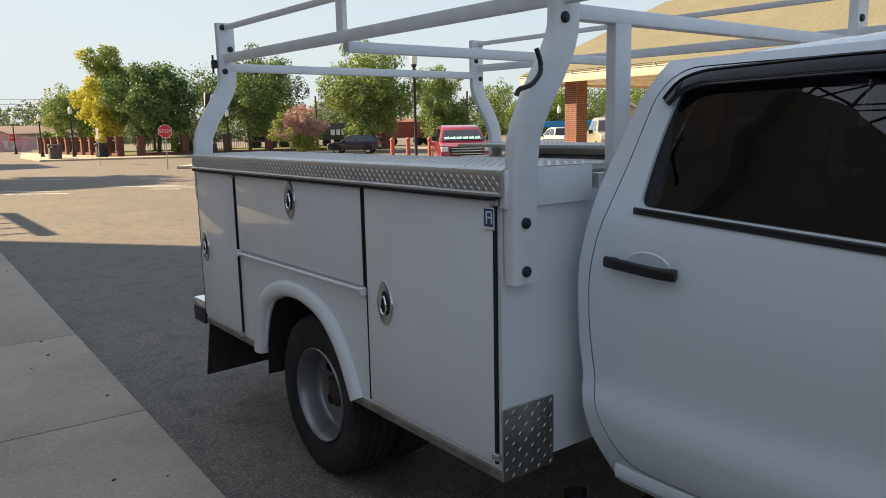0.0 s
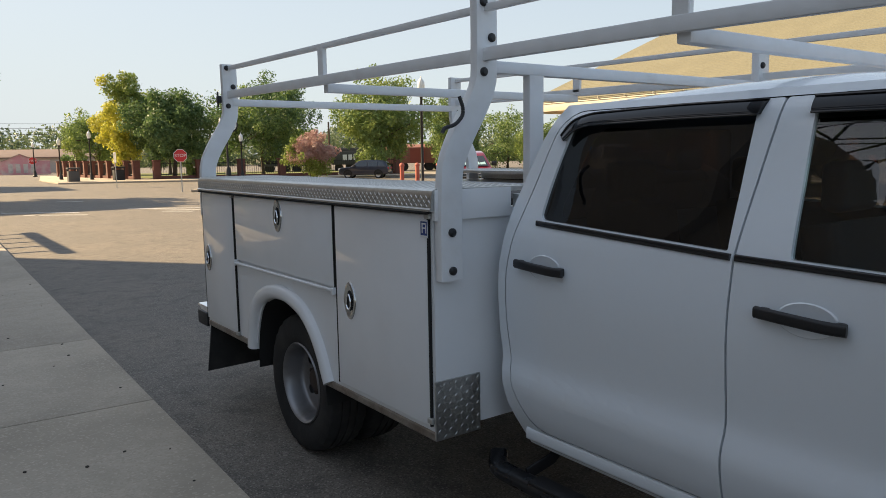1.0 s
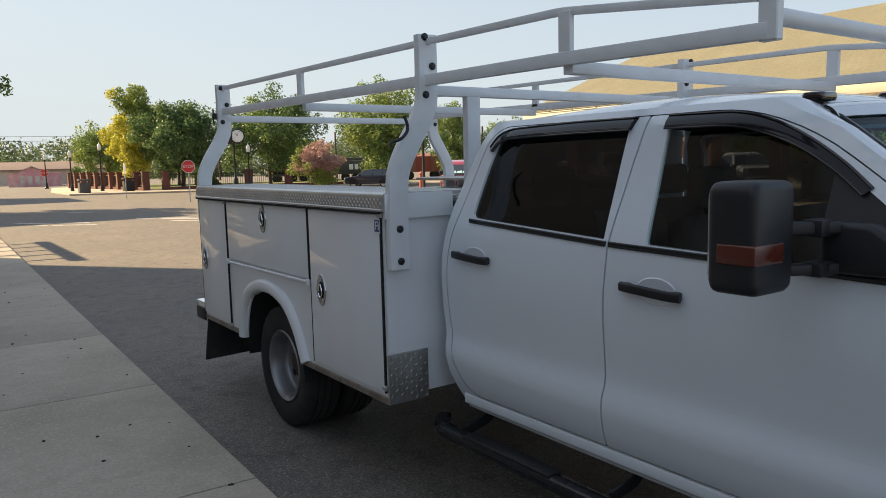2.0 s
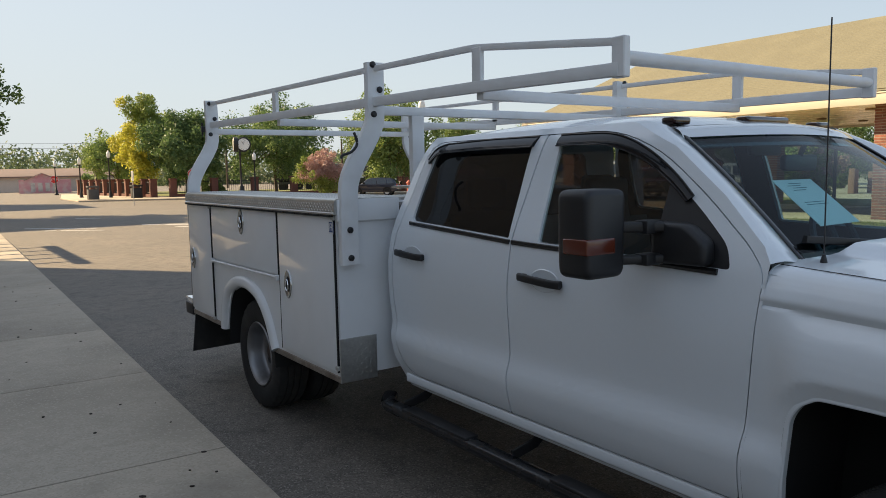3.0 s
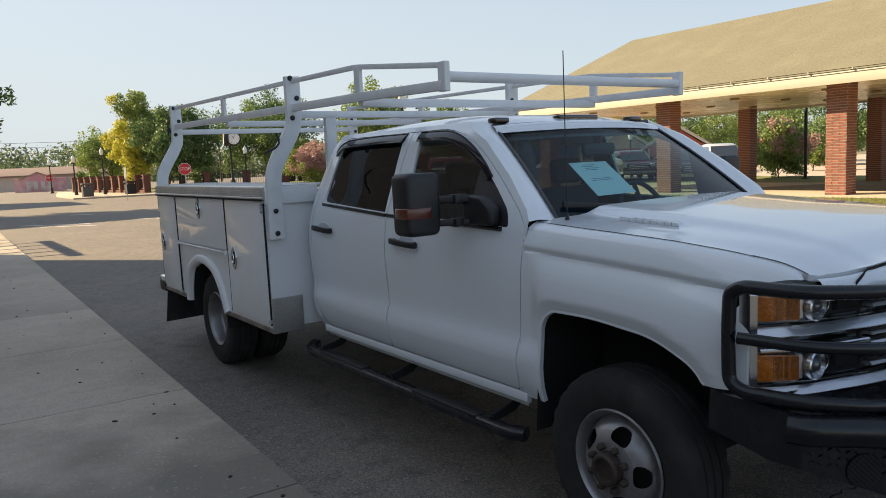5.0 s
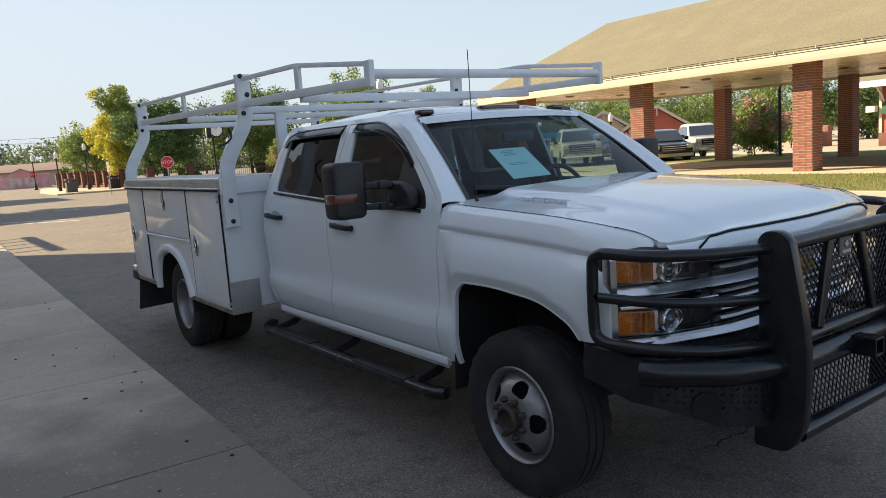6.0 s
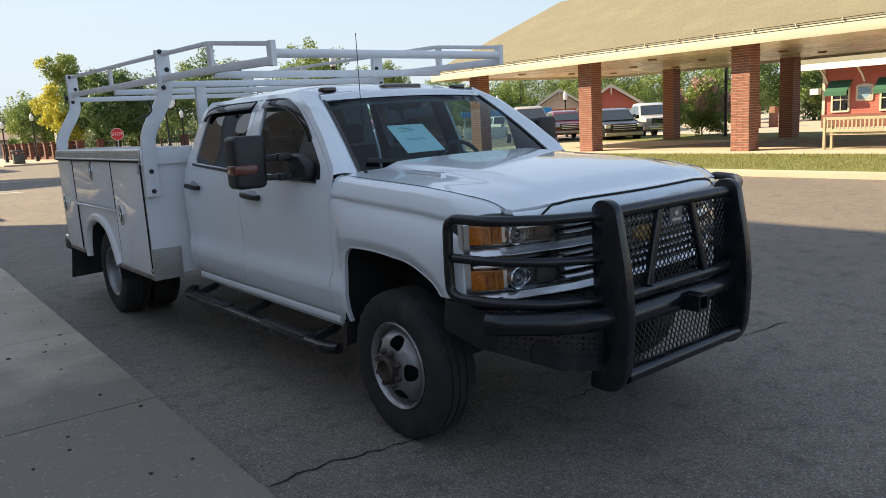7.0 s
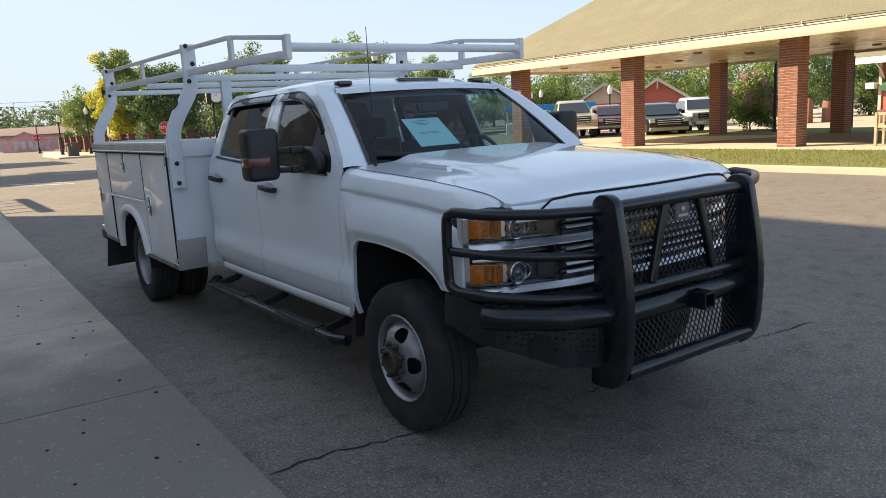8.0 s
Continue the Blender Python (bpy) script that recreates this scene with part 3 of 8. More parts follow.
crack([(9.2, 0.6), (9.9, 0.2), (10.9, -0.1)], 0.05, 4)

litter = bmesh.new()
rnd = random.Random(8)
spots = [(-1.96, 3.08), (-1.91, 4.56), (-2.07, 3.19), (-1.995, 0.32), (-2.12, 0.19)]
spots += [(kerb_x(y) - abs(rnd.gauss(0, 0.55)) - 0.06, y) for y in [rnd.uniform(-2.5, 12) for _ in range(44)]]
for x, y in spots:
    r = rnd.uniform(0.005, 0.013)
    m = pose(x, y, KERB + r * 0.25, 0, 0, rnd.uniform(0, 360)) @ Matrix.Diagonal((r * rnd.uniform(0.8, 1.8), r, r * 0.5, 1))
    bmesh.ops.create_icosphere(litter, subdivisions=1, radius=1, matrix=m)
tagged(part("litter", litter, LITTER), "dark bits of dried leaf and gravel on the pavement", "litter", kind="stuff")

# ---- the service truck: front axle over y = 0, nose towards -y ----
truck = thing("service_truck", "white crew cab service truck with ladder rack, parked at the kerb", "truck")

HALF = smooth_table([(0.48, 0.930), (0.56, 0.963), (0.64, 0.992), (0.70, 1.004), (0.755, 1.009), (0.785, 1.005), (0.835, 0.988), (0.86, 0.983), (0.90, 0.9835), (1.02, 0.992), (1.12, 0.9975), (1.20, 0.996),
                     (1.30, 0.984), (1.38, 0.970), (1.42, 0.957), (1.60, 0.886), (1.75, 0.826), (1.85, 0.778), (1.90, 0.735)], 10)
HOOD_EDGE = smooth_table([(-0.78, 1.235), (-0.74, 1.258), (-0.68, 1.288), (-0.55, 1.318), (-0.31, 1.347), (0.0, 1.366), (0.26, 1.379), (0.60, 1.398)], 8)
CAB_BACK = [(0.48, 2.70), (0.60, 2.78), (0.75, 2.84), (0.95, 2.868), (1.25, 2.868), (1.50, 2.832), (1.75, 2.768), (1.90, 2.70)]


def cab_half(y, z):
    h = lerp_table(HALF, z)
    if y > 2.55:
        h -= 0.018 * ((y - 2.55) / 0.3) ** 2
    return h


def nose_taper(y):
    return 0.0 if y > -0.3 else 0.075 * ((-0.3 - y) / 0.45) ** 2


def cab_side(s, off=0.0):
    return lambda y, z: (s * (cab_half(y, z) - off), y, z)


REAR_DOOR = rounded([(1.783, 0.588), (2.64, 0.588), (2.765, 0.74), (2.812, 0.95), (2.812, 1.28), (2.745, 1.50), (2.690, 1.80), (2.615, 1.868), (1.748, 1.868), (1.783, 1.40)],
                    [0.01, 0.08, 0.15, 0.15, 0.15, 0.15, 0.08, 0.07, 0.01, 0.05])
FRONT_DOOR = rounded([(0.602, 0.588), (1.775, 0.588), (1.775, 1.40), (1.740, 1.868), (1.33, 1.868), (1.06, 1.775), (0.80, 1.60), (0.60, 1.445), (0.535, 1.37), (0.556, 1.10), (0.59, 0.80)],
                     [0.03, 0.01, 0.05, 0.01, 0.15, 0.15, 0.1, 0.05, 0.04, 0.1, 0.1])
REAR_WIN = rounded([(1.805, 1.402), (2.645, 1.445), (2.64, 1.60), (2.605, 1.822), (1.825, 1.832)], [0.01, 0.03, 0.1, 0.05, 0.01])
FRONT_WIN = rounded([(0.655, 1.368), (1.605, 1.396), (1.640, 1.832), (1.335, 1.832), (1.085, 1.742), (0.835, 1.575), (0.68, 1.445)],
                    [0.02, 0.01, 0.01, 0.15, 0.15, 0.1, 0.04])
GLASS_FRONT = rounded([(0.965, 1.372), (1.615, 1.39), (1.65, 1.84), (1.335, 1.84), (1.08, 1.75), (0.965, 1.66)], [0.01, 0.01, 0.01, 0.15, 0.1, 0.02])
SAIL = rounded([(0.652, 1.362), (0.985, 1.362), (0.985, 1.675), (0.835, 1.58), (0.68, 1.45)], [0.02, 0.005, 0.005, 0.05, 0.03])
BOTH_DOORS = rounded([(0.598, 0.584), (2.642, 0.584), (2.769, 0.74), (2.816, 0.95), (2.816, 1.28), (2.749, 1.50), (2.694, 1.80), (2.619, 1.872), (1.33, 1.872), (1.058, 1.779),
                      (0.797, 1.604), (0.597, 1.449), (0.531, 1.371), (0.552, 1.10), (0.586, 0.80)], [0.03, 0.08, 0.15, 0.15, 0.15, 0.15, 0.08, 0.07, 0.15, 0.15, 0.1, 0.05, 0.04, 0.1, 0.1])
CAB_OUTLINE = [(0.585, 0.50), (2.71, 0.50), (2.80, 0.66), (2.845, 0.82), (2.868, 0.95), (2.868, 1.25), (2.832, 1.50), (2.768, 1.75), (2.70, 1.90), (1.26, 1.90),
               (1.00, 1.79), (0.74, 1.612), (0.55, 1.452), (0.518, 1.40), (0.522, 1.36), (0.540, 1.10), (0.574, 0.80), (0.585, 0.60)]

# cab shell: sides round the doors, roof, pillars, back wall
bm = bmesh.new()
for s in (-1, 1):
    skin(bm, CAB_OUTLINE, [BOTH_DOORS], cab_side(s), (0.12, 0.05))


def screen_edge(v):
    """The windscreen's side edge, from the cowl up to the roof."""
    return (0.80 + (0.645 - 0.80) * v, 0.50 + 0.645 * v, 1.385 + (1.868 - 1.385) * v + 0.02 * math.sin(math.pi * v))


PILLAR = [(0.518, 1.40), (0.55, 1.452), (0.74, 1.612), (1.00, 1.79), (1.26, 1.90)]


def pillar(s):
    def put(u, v):
        k = u * 4
        i = min(int(k), 3)
        t = k - i
        y = PILLAR[i][0] + (PILLAR[i + 1][0] - PILLAR[i][0]) * t
        z = PILLAR[i][1] + (PILLAR[i + 1][1] - PILLAR[i][1]) * t
        a = Vector((cab_half(y, z), y, z))
        b = Vector(screen_edge(u))
        p = a.lerp(b, v)
        p += Vector((0.5, -0.4, 0.6)).normalized() * 0.018 * math.sin(math.pi * v)
        return (s * p.x, p.y, p.z)
    return put


def roof_point(u, v):
    x0, y0, z0 = screen_edge(1.0)
    a = 2 * v - 1
    w = lerp_table([(0.0, 0.645), (0.06, 0.70), (0.12, 0.733), (1.0, 0.735)], u)
    yf = 1.145 - 0.10 * (1 - a * a) + (0.115 * a * a)
    y = yf + (2.66 - yf) * u
    zc = lerp_table(smooth_table([(0.0, 1.890), (0.1, 1.922), (0.3, 1.955), (0.75, 1.950), (1.0, 1.912)], 6), u)
    ze = lerp_table([(0.0, 1.868), (0.12, 1.897), (1.0, 1.898)], u)
    return (a * w, y, zc + (ze - zc) * a ** 4)


for s in (-1, 1):
    patch(bm, 24, 5, pillar(s))
patch(bm, 28, 24, roof_point)
back_window = rounded([(-0.68, 1.42), (0.68, 1.42), (0.62, 1.80), (-0.62, 1.80)], 0.06)
skin(bm, [(-1, 0.50), (1, 0.50), (1, 0.8), (1, 1.25), (1, 1.5), (1, 1.75), (1, 1.90), (-1, 1.90), (-1, 1.75), (-1, 1.5), (-1, 1.25), (-1, 0.8)], [back_window],
     lambda u, z: (u * cab_half(2.80, z) * (0.985 if abs(u) > 0.999 else 1.0), lerp_table(CAB_BACK, z), z), (0.2, 0.1))
bmesh.ops.recalc_face_normals(bm, faces=bm.faces[:])
cab = part("cab", bm, PAINT, truck, "white painted crew cab shell with rounded roof", smooth=62)
bm = bmesh.new()
skin(bm, grow(back_window, 0.01), [], lambda u, z: (u * cab_half(2.80, z), lerp_table(CAB_BACK, z) - 0.012, z), (0.2, 0.1))
part("back_window", bm, SIDE_GLASS, cab, "dark tinted back window")
for s in (-1, 1):
    bm = bmesh.new()
    skin(bm, grow(BOTH_DOORS, 0.015), [grow(REAR_WIN, 0.012), grow(FRONT_WIN, 0.012)], cab_side(s, 0.03), (0.15, 0.06))
    part("door_frame", bm, DARK_GAP, cab)
    bm = bmesh.new()
    sweep(bm, [(s * 0.958, y, 0.552) for y in (0.56, 1.2, 1.9, 2.5, 2.70)], oblong(0.03, 0.055, 0.012), (0, 0, 1))
    part("sill", bm, PAINT, cab)
bm = bmesh.new()
patch(bm, 24, 12, lambda u, v: ((2 * u - 1) * screen_edge(v)[0], screen_edge(v)[1] - (0.16 * (1 - v) + 0.10 * v) * (1 - (2 * u - 1) ** 2), screen_edge(v)[2] + (0.02 * v - 0.03 * (1 - v)) * (1 - (2 * u - 1) ** 2)))
screen = part("windscreen", bm, WIND_GLASS, truck, "clear raked windscreen")
screen.visible_shadow = False
for s in (-1, 1):
    bm = bmesh.new()
    sweep(bm, [(s * (screen_edge(v)[0] - 0.004), screen_edge(v)[1] - 0.006, screen_edge(v)[2] + 0.004) for v in (0, 0.2, 0.4, 0.6, 0.8, 1.0)], oblong(0.022, 0.008, 0.003), (0, -0.6, 0.8))
    part("screen_seal", bm, GLOSS_BLACK, screen)
bm = bmesh.new()
patch(bm, 24, 2, lambda u, v: ((2 * u - 1) * screen_edge(0.82 + 0.08 * v)[0], screen_edge(0.82 + 0.08 * v)[1] - 0.109 * (1 - (2 * u - 1) ** 2) + 0.012, screen_edge(0.82 + 0.08 * v)[2] + 0.012 * (1 - (2 * u - 1) ** 2) - 0.008))
part("sun_band", bm, SIDE_GLASS, screen, "dark tinted band along the top of the windscreen")

bm = bmesh.new()
prism(bm, rounded([(-0.125, 1.685), (0.125, 1.685), (0.13, 1.755), (-0.13, 1.755)], 0.025, 4), "y", 0.965, 0.995, 0.008, 2)
tube(bm, [(0, 0.98, 1.74), (0, 0.955, 1.80)], 0.012, 8)
part("inside_mirror", bm, BLACK, screen, "black inside mirror")

# painted roof edge above the windscreen
bm = bmesh.new()


def brow(u, v):
    k = 0.895 + 0.115 * v
    a = 2 * u - 1
    w, y, z = screen_edge(min(k, 1.0))
    bulge = 0.010 * math.sin(math.pi * min(v * 1.1, 1.0)) + 0.004
    return (a * (w + 0.012), y - (0.16 * (1 - k) + 0.10 * k) * (1 - a * a) - bulge * 0.6 + 0.03 * max(k - 1.0, 0), z + (0.02 * k - 0.03 * (1 - k)) * (1 - a * a) + bulge * 0.8)


patch(bm, 28, 6, brow)
part("roof_edge", bm, PAINT, cab, "white painted roof edge above the windscreen")

# doors
for s in (-1, 1):
    for nm, outline, win, pane, hy, hz in (("rear_door", REAR_DOOR, REAR_WIN, grow(REAR_WIN, 0.008), 2.588, 1.262), ("front_door", FRONT_DOOR, FRONT_WIN, GLASS_FRONT, 1.545, 1.236)):
        bm = bmesh.new()
        skin(bm, outline, [win], cab_side(s), (0.10, 0.035), 0.022, (-s, 0, 0))
        door = part(nm, bm, PAINT, truck, "white " + nm.replace("_", " ") + " with black handle, closed")
        bm = bmesh.new()
        skin(bm, pane, [], cab_side(s, 0.013), (0.12, 0.05))
        g = part("window_glass", bm, SIDE_GLASS if nm == "rear_door" else FRONT_GLASS, door, "dark tinted window glass")
        g.visible_shadow = False
        # handle: a black pull over a painted cup
        bm = bmesh.new()
        x = s * (cab_half(hy, hz) + 0.002)
        lathe(bm, [(0.001, 0.0), (0.035, 0.001), (0.048, 0.0025), (0.052, 0.0032), (0.056, 0.0)], 24, (0, 0, 0), "x")
        for v in bm.verts:
            v.co = Vector((x + s * v.co.x, hy - 0.012 + v.co.y * 1.62, hz + v.co.z * 0.92))
        part("handle_cup", bm, PAINT, door)
        bm = bmesh.new()
        pts = [(x + s * 0.022, hy + 0.130, hz + 0.006), (x + s * 0.034, hy + 0.08, hz + 0.006), (x + s * 0.037, hy, hz + 0.002), (x + s * 0.034, hy - 0.08, hz - 0.003), (x + s * 0.022, hy - 0.130, hz - 0.004)]
        sweep(bm, fillet(pts, 0.03), oblong(0.022, 0.036, 0.01), (0, 0, 1))
        box(bm, min(x, x + s * 0.03), max(x, x + s * 0.03), hy + 0.094, hy + 0.124, hz - 0.013, hz + 0.021, 0.006)
        box(bm, min(x, x + s * 0.03), max(x, x + s * 0.03), hy - 0.124, hy - 0.094, hz - 0.020, hz + 0.013, 0.006)
        part("door_handle", bm, BLACK, door, "matt black pull handle")
        # belt moulding under the glass
        bm = bmesh.new()
        a, b = ((1.79, 2.655) if nm == "rear_door" else (0.70, 1.772))
        zs = (lambda y: 1.386 + (y - 1.79) * 0.052 if nm == "rear_door" else 1.356 + (y - 0.62) * 0.026)
        ys = np.linspace(a, b, 9)
        sweep(bm, [(s * (cab_half(y, zs(y)) + 0.004), y, zs(y)) for y in ys], oblong(0.014, 0.022, 0.005), (0, 0, 1))
        part("belt_moulding", bm, GLOSS_BLACK, door, "black belt moulding")
        # smoked rain visor over the window
        bm = bmesh.new()
        top = [(2.66, 1.775), (2.62, 1.835), (2.54, 1.858), (2.15, 1.868), (1.80, 1.866)] if nm == "rear_door" else [(1.655, 1.866), (1.36, 1.862), (1.22, 1.827), (1.085, 1.764), (0.957, 1.683), (0.865, 1.608)]
        low = [(2.622, 1.755), (2.578, 1.797), (2.515, 1.812), (2.15, 1.818), (1.812, 1.818)] if nm == "rear_door" else [(1.642, 1.816), (1.36, 1.813), (1.243, 1.787), (1.105, 1.737), (0.974, 1.658), (0.886, 1.588)]
        tp, lw = fillet([(*p, 0) for p in top], 0.08), fillet([(*p, 0) for p in low], 0.08)
        k = min(len(tp), len(lw))
        rows = []
        for i in range(k):
            p, q = tp[i], lw[i]
            row = []
            for j in range(5):
                v = j / 4
                y, z = p.x + (q.x - p.x) * v, p.y + (q.y - p.y) * v
                row.append(bm.verts.new((s * (cab_half(y, z) + 0.004 + (0.017 - 0.011 * (max(i - k * 0.5, 0) / k * 2 if nm == "front_door" else 0.0)) * math.sin(v * 1.9)), y, z)))
            rows.append(row)
        rim = [[tuple(v.co) for v in row] for row in rows]
        for r0, r1 in zip(rows, rows[1:]):
            for j in range(4):
                bm.faces.new((r0[j], r1[j], r1[j + 1], r0[j + 1]))
        for row in (rows[0], rows[-1]):
            base = bm.verts.new((s * (abs(row[-1].co.x) - 0.04), row[-1].co.y, row[-1].co.z))
            bm.faces.new([*row, base])
        visor = part("rain_visor", bm, SMOKE, door, "smoked plastic rain visor")
        for edge, lift in ((0, 0.005), (-1, 0.004)):
            bm = bmesh.new()
            tube(bm, [(r[edge][0] + s * lift * 0.3, r[edge][1], r[edge][2]) for r in rim], lift, 6)
            part("rim", bm, GLOSS_BLACK, visor)
        if nm == "front_door":
            bm = bmesh.new()
            skin(bm, SAIL, [], cab_side(s, 0.002), (0.08, 0.05), 0.02, (-s, 0, 0))
            part("mirror_sail", bm, BLACK, door, "black mirror base panel")

# tow mirrors on two arms
for s in (-1, 1):
    bm = bmesh.new()
    prism(bm, rounded([(s * 1.158, 1.335), (s * 1.350, 1.335), (s * 1.354, 1.642), (s * 1.152, 1.642)], 0.04, 5), "y", 0.940, 1.085, 0.022, 3)
    mirror = part("side_mirror", bm, BLACK, truck, "big black tow mirror with amber signal")
    bm = bmesh.new()
    prism(bm, rounded([(s * 1.185, 1.35), (s * 1.335, 1.35), (s * 1.335, 1.63), (s * 1.18, 1.63)], 0.04, 4), "y", 1.086, 1.090)
    part("mirror_glass", bm, CHROME, mirror, "mirror glass")
    bm = bmesh.new()
    prism(bm, rounded([(s * 1.215, 1.420), (s * 1.357, 1.420), (s * 1.357, 1.476), (s * 1.215, 1.476)], 0.008, 3), "y", 0.935, 1.05, 0.006, 2)
    part("turn_signal", bm, DARK_AMBER, mirror, "dark amber turn signal")
    for z, r in ((1.505, 0.021), (1.390, 0.018)):
        bm = bmesh.new()
        sweep(bm, [(s * 1.20, 1.00, z), (s * 1.02, 0.90, z)], oblong(r * 2.4, r * 1.8, r * 0.4), (0, 0, 1))
        box(bm, min(s * 1.02, s * 1.10), max(s * 1.02, s * 1.10), 0.895, 0.955, z - r * 1.15, z + r * 1.15, 0.006)
        part("mirror_arm", bm, BLACK, mirror)
    bm = bmesh.new()
    prism(bm, rounded([(0.72, 1.375), (0.945, 1.372), (0.945, 1.522), (0.80, 1.518), (0.72, 1.46)], 0.025, 4), "x", min(s * 0.955, s * 1.03), max(s * 0.955, s * 1.055), 0.02, 3)
    part("mirror_bracket", bm, BLACK, mirror)

# front fenders: over the arch and up to the bonnet seam
ARCH = rounded([(0.466, 0.40), (0.452, 0.62), (0.424, 0.935), (0.362, 1.006), (0.09, 1.010), (-0.21, 0.990), (-0.392, 0.905), (-0.445, 0.81), (-0.475, 0.60)], [0, 0.2, 0.12, 0.09, 0.3, 0.2, 0.13, 0.08, 0], 6)


FENDER_DROP = [(0.0, 0.893), (0.004, 0.912), (0.010, 0.927), (0.018, 0.938), (0.030, 0.948), (0.048, 0.958), (0.070, 0.968), (0.092, 0.976), (0.100, 0.978), (0.105, 0.9775),
               (0.126, 0.966), (0.131, 0.966), (0.140, 0.972), (0.155, 0.983), (0.175, 0.996), (0.20, 1.008), (0.23, 1.018), (0.265, 1.025), (0.30, 1.029), (0.40, 1.030)]


def from_arch(y, z):
    """Distance from a point of the side to the wheel arch's edge."""
    best = 9.0
    for (ya, za), (yb, zb) in zip(ARCH, ARCH[1:]):
        dy, dz = yb - ya, zb - za
        t = min(max(((y - ya) * dy + (z - za) * dz) / (dy * dy + dz * dz + 1e-9), 0.0), 1.0)
        best = min(best, math.hypot(y - ya - dy * t, z - za - dz * t))
    return best


def fender_point(s):
    """The fender's skin: a crowned top, a crease, and a second bulge over the arch."""
    def put(y, q):
        t = nose_taper(y)
        zt = lerp_table(HOOD_EDGE, y)
        base = lerp_table(FENDER_DROP, zt - 1.0)
        if q <= 1.0:
            x, z = lerp_table([(0.50, 0.965), (0.62, 0.992), (0.80, 1.016), (0.90, 1.024), (1.0, 1.028)], q), q
            x += (base - 1.028) * min(max((q - 0.8) / 0.2, 0.0), 1.0)
        else:
            v = min((q - 1.0) / 0.4, 1.0)
            z = 1.0 + (zt - 1.0) * math.sin(v * math.pi / 2) ** 0.92
            x = lerp_table(FENDER_DROP, zt - z)
        x -= 0.026 * max(1.0 - from_arch(y, z) / 0.062, 0.0)
        k = min(max((y - 0.37) / 0.14, 0.0), 1.0)
        k = k * k * (3 - 2 * k)
        if k:
            d = zt - z
            plain = cab_half(0.56, z) if d > 0.13 else min(cab_half(0.56, zt - 0.13), lerp_table(FENDER_DROP, d) + 0.012)
            x += (plain - x) * k
        return (s * (x - t), y, z)
    return put


for s in (-1, 1):
    bm = bmesh.new()
    out = [(0.585, 0.56), (0.574, 0.80), (0.546, 1.10), (0.531, 1.26), (0.526, 1.40), (-0.62, 1.40), (-0.70, 1.36), (-0.722, 1.30), (-0.665, 1.245), (-0.618, 1.215), (-0.605, 1.00), (-0.60, 0.862), (-0.432, 0.848)]
    arch = [p for p in ARCH if p[1] > 0.56 and not (p[0] < -0.40 and p[1] < 0.852)]
    skin(bm, out + list(reversed([(0.453, 0.56)] + arch)), [], fender_point(s), (0.03, 0.008), 0.02, (-s, 0, 0))
    fender = part("front_fender", bm, PAINT, truck, "white flared front fender")
    bm = bmesh.new()
    def corner(u, v):
        p = Vector(fender_point(s)(0.522, 1.20 + 0.20 * u))
        q = Vector((s * cab_half(0.56, 1.36), 0.545, 1.345)).lerp(Vector((s * 0.83, 0.515, 1.392)), u)
        m = p.lerp(q, v)
        return (m.x + s * 0.002, m.y, m.z + 0.002)
    patch(bm, 8, 4, corner)
    part("cowl_corner", bm, PAINT, fender)
    bm = bmesh.new()
    lip = [(0.453, 0.56)] + arch + [(-0.434, 0.848)]
    sweep(bm, [fender_point(s)(p[0], p[1]) for p in lip], [(a * s, b) for a, b in ((-0.004, -0.02), (-0.004, 0.001), (0.000, 0.004), (0.012, 0.003), (0.016, -0.002))], (s, 0, 0))
    bmesh.ops.recalc_face_normals(bm, faces=bm.faces[:])
    part("arch_lip", bm, PAINT, fender)
    bm = bmesh.new()
    rows = [[bm.verts.new((s * xx, p[0] * 1.04 + 0.0, p[1] + 0.015)) for p in ARCH] for xx in (0.985, 0.62, 0.55)]
    for r0, r1 in zip(rows, rows[1:]):
        for a in range(len(ARCH) - 1):
            bm.faces.new((r0[a], r0[a + 1], r1[a + 1], r1[a]))
    bm.faces.new(rows[-1])
    part("wheel_housing", bm, DARK_GAP, fender, "dark wheel housing")

# bonnet with a raised middle


def hood_point(u, v):
    a = 2 * v - 1
    edge = 0.900
    front = -0.860 + 0.080 * abs(a) ** 1.6 + (0.05 * max(abs(a) - 0.78, 0) / 0.22)
    back = 0.40 + 0.14 * a * a
    y = back + (front - back) * u
    x = a * (edge - nose_taper(y) * 0.9)
    ze = lerp_table(HOOD_EDGE, min(max(y, -0.78), 0.6))
    flat = 1.0 - min(max((abs(a) - 0.72) / 0.24, 0.0), 1.0) ** 2
    crown = 0.040 * (1 - a * a) * (1 - u ** 3) + 0.036 * flat * u ** 3
    dome = 0.030 * min(max((0.72 - abs(a)) / 0.10, 0), 1) * (1 - 0.75 * u)
    return (x, y, ze + crown + dome + 0.002)


bm = bmesh.new()
patch(bm, 40, 48, hood_point)
rim = [hood_point(1, j / 48) for j in range(49)]
rows = [[bm.verts.new(p) for p in rim], [bm.verts.new((p[0], p[1] + 0.004, p[2] - 0.022)) for p in rim], [bm.verts.new((p[0], p[1] + 0.06, p[2] - 0.025)) for p in rim]]
for r0, r1 in zip(rows, rows[1:]):
    for j in range(48):
        bm.faces.new((r0[j], r0[j + 1], r1[j + 1], r1[j]))
